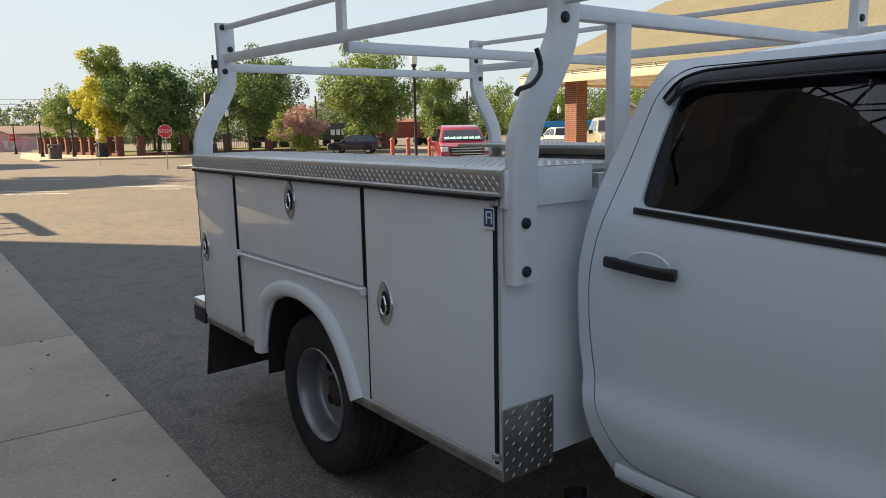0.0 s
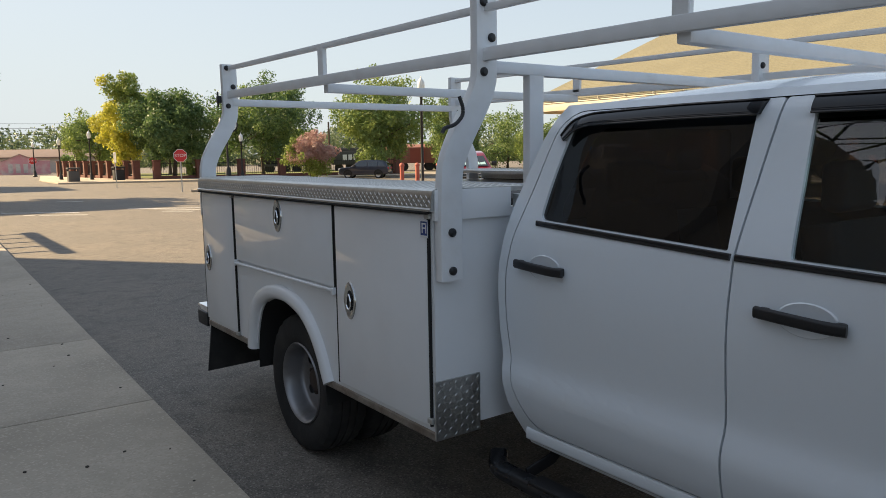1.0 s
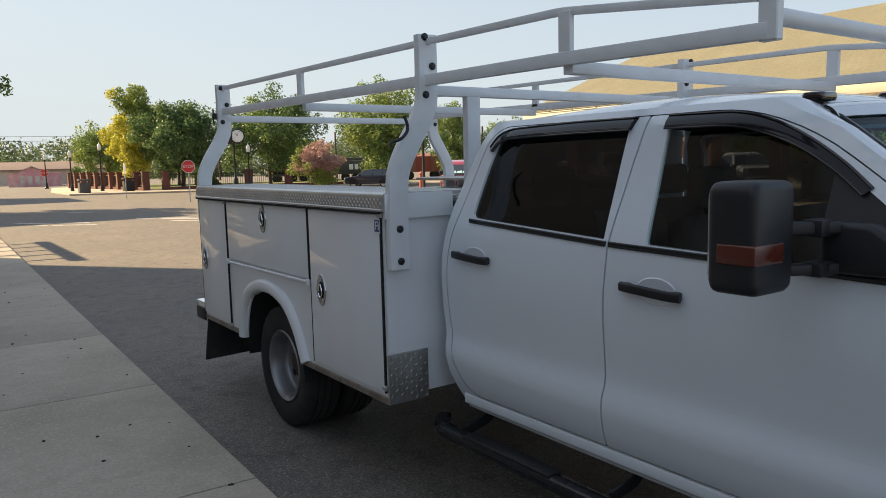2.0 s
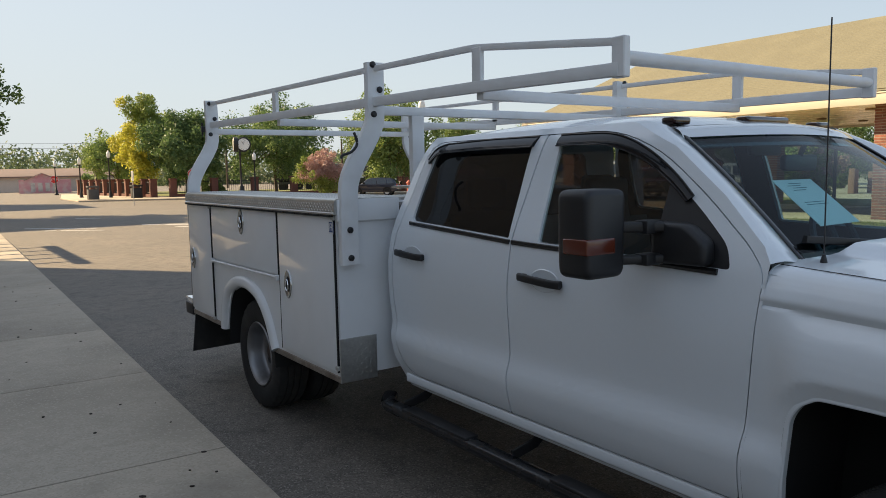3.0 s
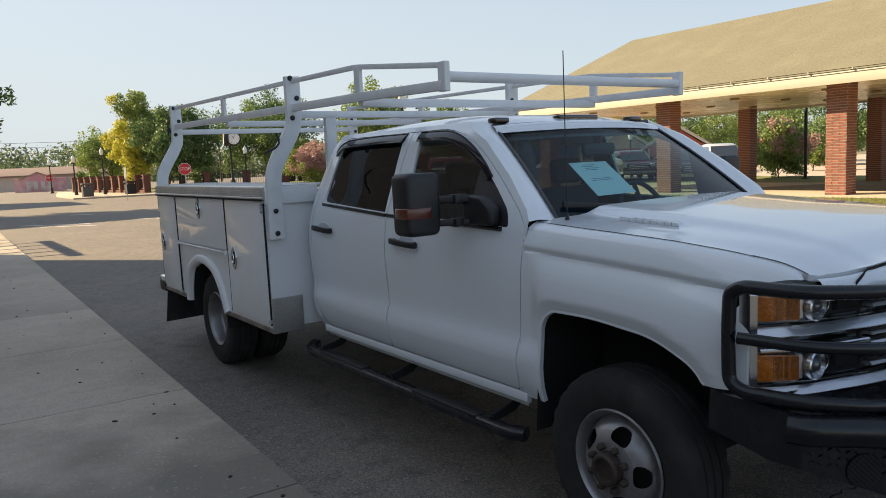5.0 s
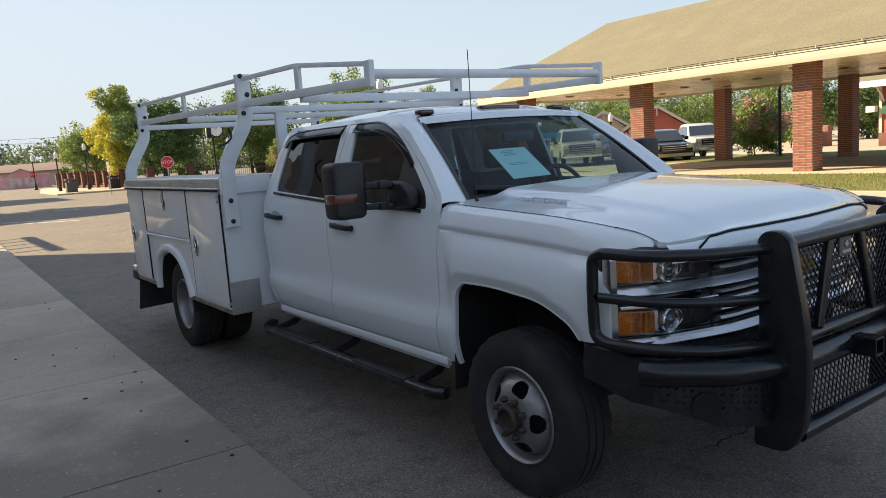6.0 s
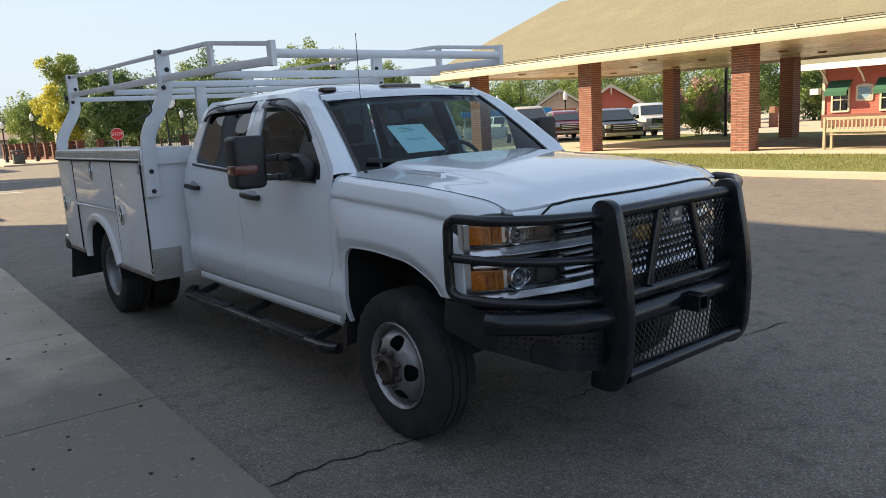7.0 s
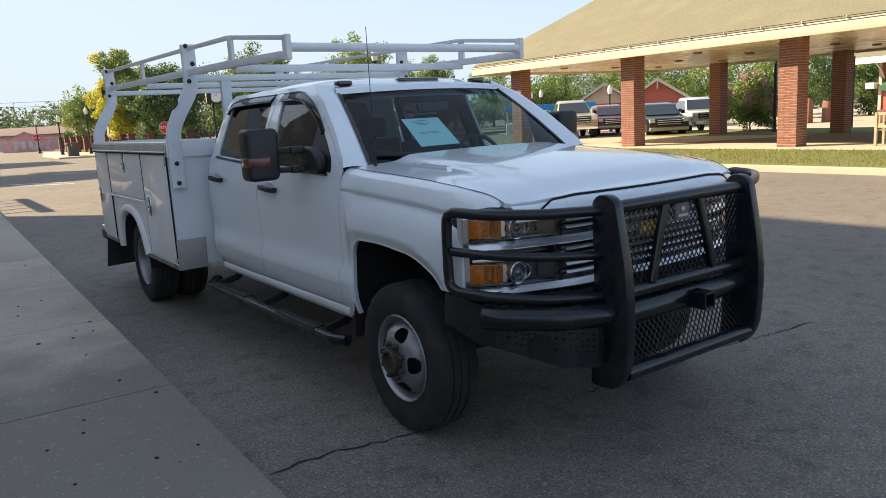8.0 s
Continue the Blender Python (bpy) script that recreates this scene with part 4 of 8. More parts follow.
for s in (0, 1):
    sd = [hood_point(i / 40, s) for i in range(41)]
    r0, r1 = [bm.verts.new(p) for p in sd], [bm.verts.new((p[0] * 0.992, p[1], p[2] - 0.025)) for p in sd]
    for j in range(40):
        bm.faces.new((r0[j], r0[j + 1], r1[j + 1], r1[j]))
bmesh.ops.remove_doubles(bm, verts=bm.verts[:], dist=0.0005)
bmesh.ops.recalc_face_normals(bm, faces=bm.faces[:])
hood = part("bonnet", bm, PAINT, truck, "white bonnet with a raised middle", smooth=40)


def header_point(u, v):
    """The painted header below the bonnet's front edge."""
    p = Vector(hood_point(1, 0.012 + 0.976 * u))
    return p + Vector((0, -0.004 - 0.035 * math.sin(v * math.pi / 2), -0.013 - 0.07 * (1 - math.cos(v * math.pi / 2))))


bm = bmesh.new()
edge = [(0.065, 0.62), (0.088, 0.34)] + [(0.11 + 0.78 * j / 40, 0.0) for j in range(41)] + [(0.912, 0.34), (0.935, 0.62)]
last = None
for u, v in edge:
    p = header_point(u, v) + Vector((0, -0.0025, 0))
    up = Vector((0, 0, 0.011)) if v == 0.0 else Vector((0.0, 0.002, 0.013))
    pair = (bm.verts.new(p), bm.verts.new(p + up))
    if last:
        bm.faces.new((last[0], pair[0], pair[1], last[1]))
    last = pair
part("bonnet_gap", bm, DARK_GAP, hood, "black gap under the bonnet edge")
for v in (0, 1):
    bm = bmesh.new()
    sweep(bm, [Vector(hood_point(i / 30, v)) + Vector((0, 0, -0.001)) for i in range(27)], circle(0.0011, 6))
    part("side_gap", bm, DARK_GAP, hood)
    bm = bmesh.new()
    sweep(bm, [Vector(hood_point(0.86 + 0.14 * i / 8, v)) + Vector((0, 0, 0.0005)) for i in range(9)], circle(0.0015, 6))
    part("side_gap", bm, DARK_GAP, hood)
# raised name plate on the bonnet's shoulder: plain chrome blocks


def on_hood(x, y):
    a = x / 0.9
    back = 0.40 + 0.14 * a * a
    front = -0.860 + 0.080 * abs(a) ** 1.6
    return Vector((x, y, hood_point((back - y) / (back - front), (a + 1) / 2)[2]))


for s in (-1, 1):
    for i in range(8):
        bm = bmesh.new()
        y = 0.215 - 0.036 * i - (0.025 if i else 0.0)
        x = s * (0.694 - 0.002 * i)
        ln = 0.056 if i == 0 else 0.031
        wd = 0.014 if i == 0 else 0.034
        q = [on_hood(x, y) + Vector((s * 0.004, 0, 0)), on_hood(x, y - ln), on_hood(x - s * wd, y - ln), on_hood(x - s * wd, y)]
        lo = [bm.verts.new(p) for p in q]
        hi = [bm.verts.new(p + Vector((s * 0.004, 0, 0.014))) for p in q]
        bm.faces.new(hi)
        for j in range(4):
            bm.faces.new((lo[j], lo[(j + 1) % 4], hi[(j + 1) % 4], hi[j]))
        bmesh.ops.recalc_face_normals(bm, faces=bm.faces[:])
        part("name_plate", bm, GRILLE_CHROME, hood, "raised chrome name plate")

# cowl, wipers, aerial, roof markers
bm = bmesh.new()
patch(bm, 20, 3, lambda u, v: ((2 * u - 1) * 0.80, 0.385 + 0.14 * (2 * u - 1) ** 2 + 0.09 * v, 1.372 - 0.012 * v + 0.012 * (2 * u - 1) ** 2))
part("cowl", bm, BLACK, truck, "black cowl panel under the windscreen")
for s in (-1, 1):
    bm = bmesh.new()
    q = [Vector((s * 0.785, 0.44, 1.372)), Vector((s * 0.785, 0.55, 1.388)), Vector((s * 0.968, 0.56, 1.372)), Vector((s * 0.955, 0.47, 1.362))]
    patch(bm, 4, 4, lambda u, v: tuple(q[0].lerp(q[1], u).lerp(q[3].lerp(q[2], u), v)))
    part("cowl_side", bm, PAINT, truck, "white painted corner beside the cowl")
for x0, x1 in ((-0.12, -0.72), (0.62, 0.05)):
    bm = bmesh.new()

    def on_screen(x, v, lift):
        w = screen_edge(v)
        a = x / w[0]
        return (x, w[1] - (0.16 * (1 - v) + 0.10 * v) * (1 - a * a) - lift * 0.6, w[2] + (0.02 * v - 0.03 * (1 - v)) * (1 - a * a) + lift * 0.8)
    sweep(bm, [on_screen(x0, 0.02, 0.03), on_screen(x0 + (x1 - x0) * 0.3, 0.075, 0.038), on_screen((x0 + x1) / 2, 0.095, 0.032)], oblong(0.02, 0.012, 0.004))
    sweep(bm, [on_screen(x0 + (x1 - x0) * k, 0.07 + 0.05 * k, 0.018) for k in (0.02, 0.25, 0.5, 0.75, 1.0)], oblong(0.022, 0.026, 0.004))
    lathe(bm, [(0.026, -0.02), (0.026, 0.02), (0.015, 0.03)], 12, on_screen(x0, 0.0, 0.02))
    part("wiper", bm, BLACK, truck, "black wiper arm and blade")
bm = bmesh.new()
lathe(bm, [(0.012, 0.0), (0.010, 0.012), (0.005, 0.03)], 12, (-0.80, 0.435, 1.395))
tube(bm, [(-0.80, 0.435, 1.43), (-0.80, 0.436, 2.165)], 0.0024, 6)
part("aerial", bm, BLACK, truck, "thin black whip aerial")
for x, w in ((-0.555, 0.055), (0.0, 0.165), (0.555, 0.055)):
    bm = bmesh.new()
    u = 0.035
    z = roof_point(u, 0.5 + x / 1.4)[2]
    y = 1.205 - 0.05 * (1 - (x / 0.6) ** 2)
    prism(bm, rounded([(x - w, y - 0.035), (x + w, y - 0.035), (x + w * 0.94, y + 0.045), (x - w * 0.94, y + 0.045)], 0.02, 4), "z", z - 0.005, z + 0.027, 0.010, 2)
    part("marker_lamp", bm, MARKER, truck, "dark amber roof marker lamp in a black housing")

# ---- truck front: grille, lamps, guard, bumper ----


def face_y(x):
    """The depth of the truck's face at x."""
    return lerp_table([(0.0, -0.835), (0.43, -0.815), (0.55, -0.79), (0.80, -0.715), (0.94, -0.64), (1.0, -0.58)], abs(x))


def face_strip(bm, xa, xb, za, zb, out=0.0, depth=0.05, n=6, lean=0.0):
    """A strip of the face between two x, following its curve; za and zb give the heights (at xa, at xb)."""
    xs = [xa + (xb - xa) * i / n for i in range(n + 1)]
    fr, bk = [], []
    for i, x in enumerate(xs):
        t = i / n
        lo = za[0] + (zb[0] - za[0]) * t
        hi = za[1] + (zb[1] - za[1]) * t
        y = face_y(x) - out
        e = min(0.005, (hi - lo) * 0.3)
        fr.append([bm.verts.new((x, y + e, lo)), bm.verts.new((x, y, lo + e)), bm.verts.new((x, y + lean, hi - e)), bm.verts.new((x, y + lean + e, hi))])
        bk.append([bm.verts.new((x, y + depth, lo)), bm.verts.new((x, y + depth, hi))])
    fs = []
    for i in range(n):
        for j in range(3):
            fs.append(bm.faces.new((fr[i][j], fr[i + 1][j], fr[i + 1][j + 1], fr[i][j + 1])))
        fs.append(bm.faces.new((fr[i][3], fr[i + 1][3], bk[i + 1][1], bk[i][1])))
        fs.append(bm.faces.new((bk[i][0], bk[i + 1][0], fr[i + 1][0], fr[i][0])))
    for i in (0, n):
        fs.append(bm.faces.new((*fr[i], bk[i][1], bk[i][0])))
    bmesh.ops.recalc_face_normals(bm, faces=fs)
    return bm


grille = None
bm = bmesh.new()
face_strip(bm, -0.97, 0.97, (0.80, 1.20), (0.80, 1.20), -0.06, 0.04, 24)
grille = part("grille", bm, GLOSS_BLACK, truck, "dark grille with chrome bars")
# painted header between bonnet and grille
bm = bmesh.new()
patch(bm, 30, 6, lambda u, v: tuple(header_point(u, v)))
part("grille_header", bm, PAINT, grille, "white painted header")
for z0, z1, out in ((1.050, 1.084, 0.012), (0.842, 0.872, 0.014)):
    bm = bmesh.new()
    face_strip(bm, -0.975, 0.975, (z0, z1), (z0, z1), out + 0.006, 0.07, 26, 0.026)
    part("chrome_bar", bm, GRILLE_CHROME, grille, "bright chrome bar")
for z in (1.116, 1.150, 1.184, 0.902, 0.940, 0.978, 1.014):
    bm = bmesh.new()
    face_strip(bm, -0.525, 0.525, (z, z + 0.012), (z, z + 0.012), 0.002, 0.04, 12, 0.005)
    part("grille_bar", bm, LAMP_SILVER, grille, "thin chrome grille bar")
bm = bmesh.new()
prism(bm, [(-0.10, 1.035), (-0.04, 1.035), (-0.045, 1.015), (0.045, 1.015), (0.04, 1.035), (0.10, 1.035), (0.085, 1.075), (0.04, 1.075), (0.045, 1.095), (-0.045, 1.095), (-0.04, 1.075), (-0.085, 1.075)], "y", -0.872, -0.845, 0.004)
part("grille_badge", bm, GOLD, grille, "gold cross-shaped badge")
for s in (-1, 1):
    for z0, z1 in ((1.096, 1.192), (0.884, 0.988)):
        bm = bmesh.new()
        face_strip(bm, s * 0.545, s * 0.955, (z0, z1), (z0 + 0.006, z1 + 0.01), -0.045, 0.02, 8)
        lamp = part("headlamp", bm, LAMP_BLACK, truck, "stacked headlamp with amber corner")
        bm = bmesh.new()
        face_strip(bm, s * 0.836, s * 0.966, (z0 + 0.006, z1 - 0.006), (z0 + 0.012, z1 + 0.004), 0.004, 0.03, 5)
        part("amber_corner", bm, AMBER, lamp, "amber side lens")
        bm = bmesh.new()
        cx, cz = s * 0.762, (z0 + z1) / 2
        cy = face_y(cx) + 0.012
        lathe(bm, [(0.054, 0.016), (0.052, -0.010), (0.047, -0.014), (0.038, 0.004), (0.032, 0.012)], 28, (cx, cy, cz), "y")
        part("lamp_ring", bm, GRILLE_CHROME, lamp, "chrome lamp ring")
        bm = bmesh.new()
        arc = np.linspace(-1.15, 1.15, 13) if s > 0 else np.linspace(math.pi - 1.15, math.pi + 1.15, 13)
        tube(bm, [(cx - 0.074 * math.cos(k), face_y(cx - 0.074 * math.cos(k)) + 0.026, cz + 0.046 * math.sin(k)) for k in arc], 0.003, 6)
        part("ring_arc", bm, GRILLE_CHROME, lamp)
        bm = bmesh.new()
        lathe(bm, [(0.031, 0.010), (0.028, -0.006), (0.018, -0.016), (0.004, -0.020)], 24, (cx, cy, cz), "y")
        part("projector", bm, material("lens_glass", (0.10, 0.11, 0.13), 0.06, metal=0.3, coat=1.0), lamp, "projector lens")
        bm = bmesh.new()
        face_strip(bm, s * 0.812, s * 0.832, (z0 + 0.010, z1 - 0.006), (z0 + 0.012, z1 - 0.004), -0.010, 0.03, 2)
        part("lamp_rib", bm, LAMP_SILVER, lamp)
        bm = bmesh.new()
        face_strip(bm, s * 0.56, s * 0.65, (z0 + 0.018, z1 - 0.018), (z0 + 0.018, z1 - 0.018), -0.028, 0.02, 3)
        part("reflector", bm, material("reflector_grey", (0.06, 0.06, 0.065), 0.25, metal=0.6), lamp)
        bm = bmesh.new()
        face_strip(bm, s * 0.54, s * 0.962, (z0 - 0.002, z1 + 0.002), (z0 + 0.004, z1 + 0.012), 0.004, 0.004, 10)
        g = part("lamp_cover", bm, LAMP_GLASS, lamp, "clear lamp cover")
        g.visible_shadow = False

for s in (-1, 1):
    for xa, xb, z0, z1 in ((0.968, 0.985, 0.850, 1.204), (0.545, 0.955, 0.996, 1.010), (0.545, 0.955, 1.199, 1.208)):
        bm = bmesh.new()
        face_strip(bm, s * xa, s * xb, (z0, z1), (z0, z1), 0.014 if xb > 0.98 else 0.006, 0.04, 6)
        part("lamp_trim", bm, GRILLE_CHROME, grille, "chrome trim round the headlamps")

    bm = bmesh.new()
    face_strip(bm, s * 0.74, s * 0.955, (1.206, 1.246), (1.206, 1.240), -0.02, 0.05, 8, 0.03)
    part("lamp_brow", bm, PAINT, grille, "white painted brow over the headlamp")

# grille guard
guard = None
UP = rounded([(-0.93, 0.395), (-1.08, 0.395), (-1.14, 0.50), (-1.158, 0.75), (-1.145, 0.95), (-1.09, 1.25), (-1.05, 1.283), (-0.99, 1.283), (-0.955, 1.25), (-0.96, 0.80)],
             [0.02, 0.06, 0.08, 0.2, 0.2, 0.03, 0.025, 0.025, 0.03, 0.1], 4)
bm = bmesh.new()
tube(bm, [(-0.47, -1.035, 1.222), (0.47, -1.035, 1.222)], 0.030, 16)
guard = part("grille_guard", bm, POWDER, truck, "black steel grille guard with mesh panels")
for s in (-1, 1):
    bm = bmesh.new()
    prism(bm, UP, "x", min(s * 0.470, s * 0.524), max(s * 0.470, s * 0.524), 0.007, 2)
    part("upright", bm, POWDER, guard, "thick black upright plate")
    # three tubes that wrap round the lamps
    loop_top = [(s * 0.50, -1.00, 1.212), (s * 0.78, -0.93, 1.222), (s * 1.0, -0.795, 1.234), (s * 1.045, -0.62, 1.24), (s * 1.042, -0.57, 1.215), (s * 1.045, -0.565, 1.06), (s * 1.045, -0.57, 0.905), (s * 1.040, -0.62, 0.878),
                (s * 0.985, -0.79, 0.872), (s * 0.78, -0.93, 0.845), (s * 0.50, -1.00, 0.822)]
    bm = bmesh.new()
    tube(bm, loop_top, 0.024, 12, 0.07)
    part("lamp_hoop", bm, POWDER, guard, "bent black tube round the headlamps")
    bm = bmesh.new()
    tube(bm, [(s * 0.50, -1.00, 1.012), (s * 0.78, -0.93, 1.035), (s * 0.985, -0.79, 1.055), (s * 1.042, -0.60, 1.062)], 0.021, 12, 0.1)
    part("lamp_bar", bm, POWDER, guard)
for x in (-1, 1):
    bm = bmesh.new()
    sweep(bm, [(x * 0.125, -1.04, 1.215), (x * 0.235, -1.05, 0.85)], oblong(0.045, 0.03, 0.008), (0, 1, 0))
    part("brace", bm, POWDER, guard)
for z, r, y in ((0.825, 0.032, -1.035), (0.47, 0.036, -1.09)):
    bm = bmesh.new()
    tube(bm, [(-0.47, y, z), (0.47, y, z)], r, 16)
    part("cross_tube", bm, POWDER, guard)
bm = bmesh.new()
tube(bm, [(-0.47, -1.02, 0.725), (0.47, -1.02, 0.725)], 0.062, 20)
part("main_tube", bm, POWDER, guard, "thick scuffed main bumper tube")
bm = bmesh.new()
for xa, xb, za, zb in ((-0.032, -0.024, -0.032, 0.032), (0.024, 0.032, -0.032, 0.032), (-0.024, 0.024, 0.024, 0.032), (-0.024, 0.024, -0.032, -0.024)):
    box(bm, 0.045 + xa * 1.25, 0.045 + xb * 1.25, -1.17, -1.00, 0.725 + za * 1.25, 0.725 + zb * 1.25, 0.002, 1)
part("receiver", bm, POWDER, guard, "square hitch receiver")


def mesh_panel(bm, x0, x1, z0, z1, y0, y1, pitch=0.034, w=0.0042):
    """Expanded metal: two sets of slanted strands clipped to a rectangle."""
    h = z1 - z0
    for sg in (-1, 1):
        slope = 1.35 * sg
        k = int((x1 - x0 + h / 1.35) / pitch) + 2
        for i in range(-1, k):
            xs = x0 - (h / 1.35 if sg > 0 else 0) + i * pitch
            pts = []
            for z in (z0, z1):
                pts.append([xs + (z - z0) / slope, z])
            (xa, za), (xb, zb) = pts
            lo, hi = max(min(xa, xb), x0), min(max(xa, xb), x1)
            if hi - lo < 0.004:
                continue
            f = lambda x: za + (x - xa) * slope
            p0, p1 = (lo, f(lo)), (hi, f(hi))
            yy = lambda z: y0 + (y1 - y0) * (z - z0) / h
            sweep(bm, [(p0[0], yy(p0[1]), p0[1]), (p1[0], yy(p1[1]), p1[1])], [(-w / 2, -0.0025), (w / 2, -0.0025), (w / 2, 0.0025), (-w / 2, 0.0025)], (0, 1, 0))


bm = bmesh.new()
mesh_panel(bm, -0.46, 0.46, 0.855, 1.20, -1.035, -1.02)
part("mesh_panel", bm, POWDER, guard, "black expanded metal mesh")
bm = bmesh.new()
mesh_panel(bm, -0.46, 0.46, 0.50, 0.665, -1.07, -1.03)
part("mesh_panel", bm, POWDER, guard, "black expanded metal mesh")
bm = bmesh.new()
box(bm, -0.06, 0.04, -1.052, -1.042, 1.115, 1.195, 0.003, 1)
part("maker_plate", bm, material("dull_plate", (0.12, 0.12, 0.13), 0.4, metal=0.5), guard, "small dark maker plate")
bm = bmesh.new()
box(bm, -0.046, 0.026, -1.056, -1.051, 1.130, 1.142)
prism(bm, [(-0.01, 1.152), (0.008, 1.167), (-0.01, 1.183), (-0.028, 1.167)], "y", -1.056, -1.051)
part("plate_mark", bm, GALV, guard)


def lugs(bm, n_u, n_v, pitch, place, size=0.0115, height=0.0022):
    """Raised diamond lugs, each turned across its neighbours. place(u, v, h) puts a point."""
    for i in range(n_u):
        for j in range(n_v):
            cu, cv = (i + 0.5) * pitch, (j + 0.5) * pitch
            d = 1 if (i + j) % 2 else -1
            c, sn = math.cos(d * math.pi / 4), math.sin(d * math.pi / 4)
            out = []
            for a, b, h in ((-size, 0, 0), (0, -size * 0.3, 0), (size, 0, 0), (0, size * 0.3, 0), (-size * 0.55, 0, height), (size * 0.55, 0, height)):
                out.append(bm.verts.new(place(cu + a * c - b * sn, cv + a * sn + b * c, h)))
            w0, w1, w2, w3, t0, t1 = out
            for f in ((w0, w1, t0), (w1, w2, t1), (w1, t1, t0), (w2, w3, t1), (w3, w0, t0), (w3, t0, t1)):
                bm.faces.new(f)


# bumper wings beside the uprights
for s in (-1, 1):
    bm = bmesh.new()
    plan = [(s * 0.50, -1.02), (s * 0.74, -0.955), (s * 0.97, -0.79), (s * 1.005, -0.70), (s * 1.005, -0.46)]
    tz = [0.815, 0.825, 0.84, 0.85, 0.858]
    bz = [0.47, 0.515, 0.62, 0.63, 0.68]
    rows = []
    for (x, y), t, b in zip(plan, tz, bz):
        n = Vector((x, y, 0))
        inn = Vector((-s * 0.05, 0.06, 0)) if abs(x) < 1.0 else Vector((-s * 0.07, 0.0, 0))
        rows.append([Vector((x, y, b)) + inn, Vector((x, y, b + 0.02)), Vector((x, y, t - 0.10)), Vector((x, y, t - 0.02)) + inn * 0.15, Vector((x, y, t)) + inn * 0.4, Vector((x, y, t + 0.01)) + inn * 2.6])
    rv = [[bm.verts.new(p) for p in r] for r in rows]
    for r0, r1 in zip(rv, rv[1:]):
        for j in range(5):
            bm.faces.new((r0[j], r1[j], r1[j + 1], r0[j + 1]))
    bmesh.ops.recalc_face_normals(bm, faces=bm.faces[:])
    wing = part("bumper_wing", bm, POWDER, truck, "black steel bumper wing with tread plate face", smooth=30)
    bm = bmesh.new()
    tube(bm, [(s * 0.50, -1.035, 0.745), (s * 0.74, -0.965, 0.76), (s * 0.965, -0.80, 0.778), (s * 0.985, -0.75, 0.78)], 0.055, 16, 0.06)
    part("wing_tube", bm, POWDER, wing, "thick black bumper tube")
    bm = bmesh.new()
    runs = [(Vector((s * 0.53, -1.012, 0)), Vector((s * 0.74, -0.955, 0)), 7), (Vector((s * 0.74, -0.955, 0)), Vector((s * 0.96, -0.797, 0)), 9)]
    for a, b, cols in runs:
        d = (b - a).normalized()
        nrm = Vector((d.y, -d.x, 0))
        nrm = nrm if nrm.y < 0 else -nrm
        base = 0.555 if cols == 7 else 0.60
        lugs(bm, cols, 4, 0.030, lambda u, v, h: a + d * u + nrm * (0.002 + h) + Vector((0, 0, base + v * 0.9 + u * 0.2)), 0.012, 0.004)
    tagged(part("tread_pattern", bm, POWDER, wing), kind="stuff")
    bm = bmesh.new()
    c = a.lerp(b, 0.30)
    for i in range(-5, 6):
        for sg in (-1, 1):
            off = i * 0.0125
            L = math.sqrt(max(0.058 ** 2 - off ** 2, 0))
            if L < 0.01:
                continue
            e1 = (d + Vector((0, 0, sg))).normalized()
            e2 = (d - Vector((0, 0, sg))).normalized()
            sweep(bm, [c + nrm * 0.006 + Vector((0, 0, 0.628)) + e2 * off - e1 * L, c + nrm * 0.006 + Vector((0, 0, 0.628)) + e2 * off + e1 * L], circle(0.0022, 5))
    part("fog_mesh", bm, IRON, wing, "round black lamp mesh")
    bm = bmesh.new()
    pts = [c + nrm * 0.0045 + Vector((0, 0, 0.628)) + (d * math.cos(t) + Vector((0, 0, 1)) * math.sin(t)) * 0.058 for t in np.linspace(0, 2 * math.pi, 24, endpoint=False)]
    bm.faces.new([bm.verts.new(p) for p in pts])
    part("fog_hole", bm, DARK_GAP, wing)

# ---- truck: service body, rack, wheels, underside, cabin ----
BX, BY0, BY1, BZ0, BZ1 = 1.262, 2.935, 5.73, 0.55, 1.478
ARCH2 = rounded([(4.86, 0.40), (4.845, 0.60), (4.76, 0.80), (4.60, 0.90), (4.38, 0.915), (4.18, 0.85), (4.05, 0.72), (3.95, 0.52), (3.93, 0.40)], [0, 0.1, 0.15, 0.14, 0.14, 0.14, 0.14, 0.1, 0], 5)
ARCH2_LOW = [p for p in ARCH2 if p[1] > BZ0 + 0.002]

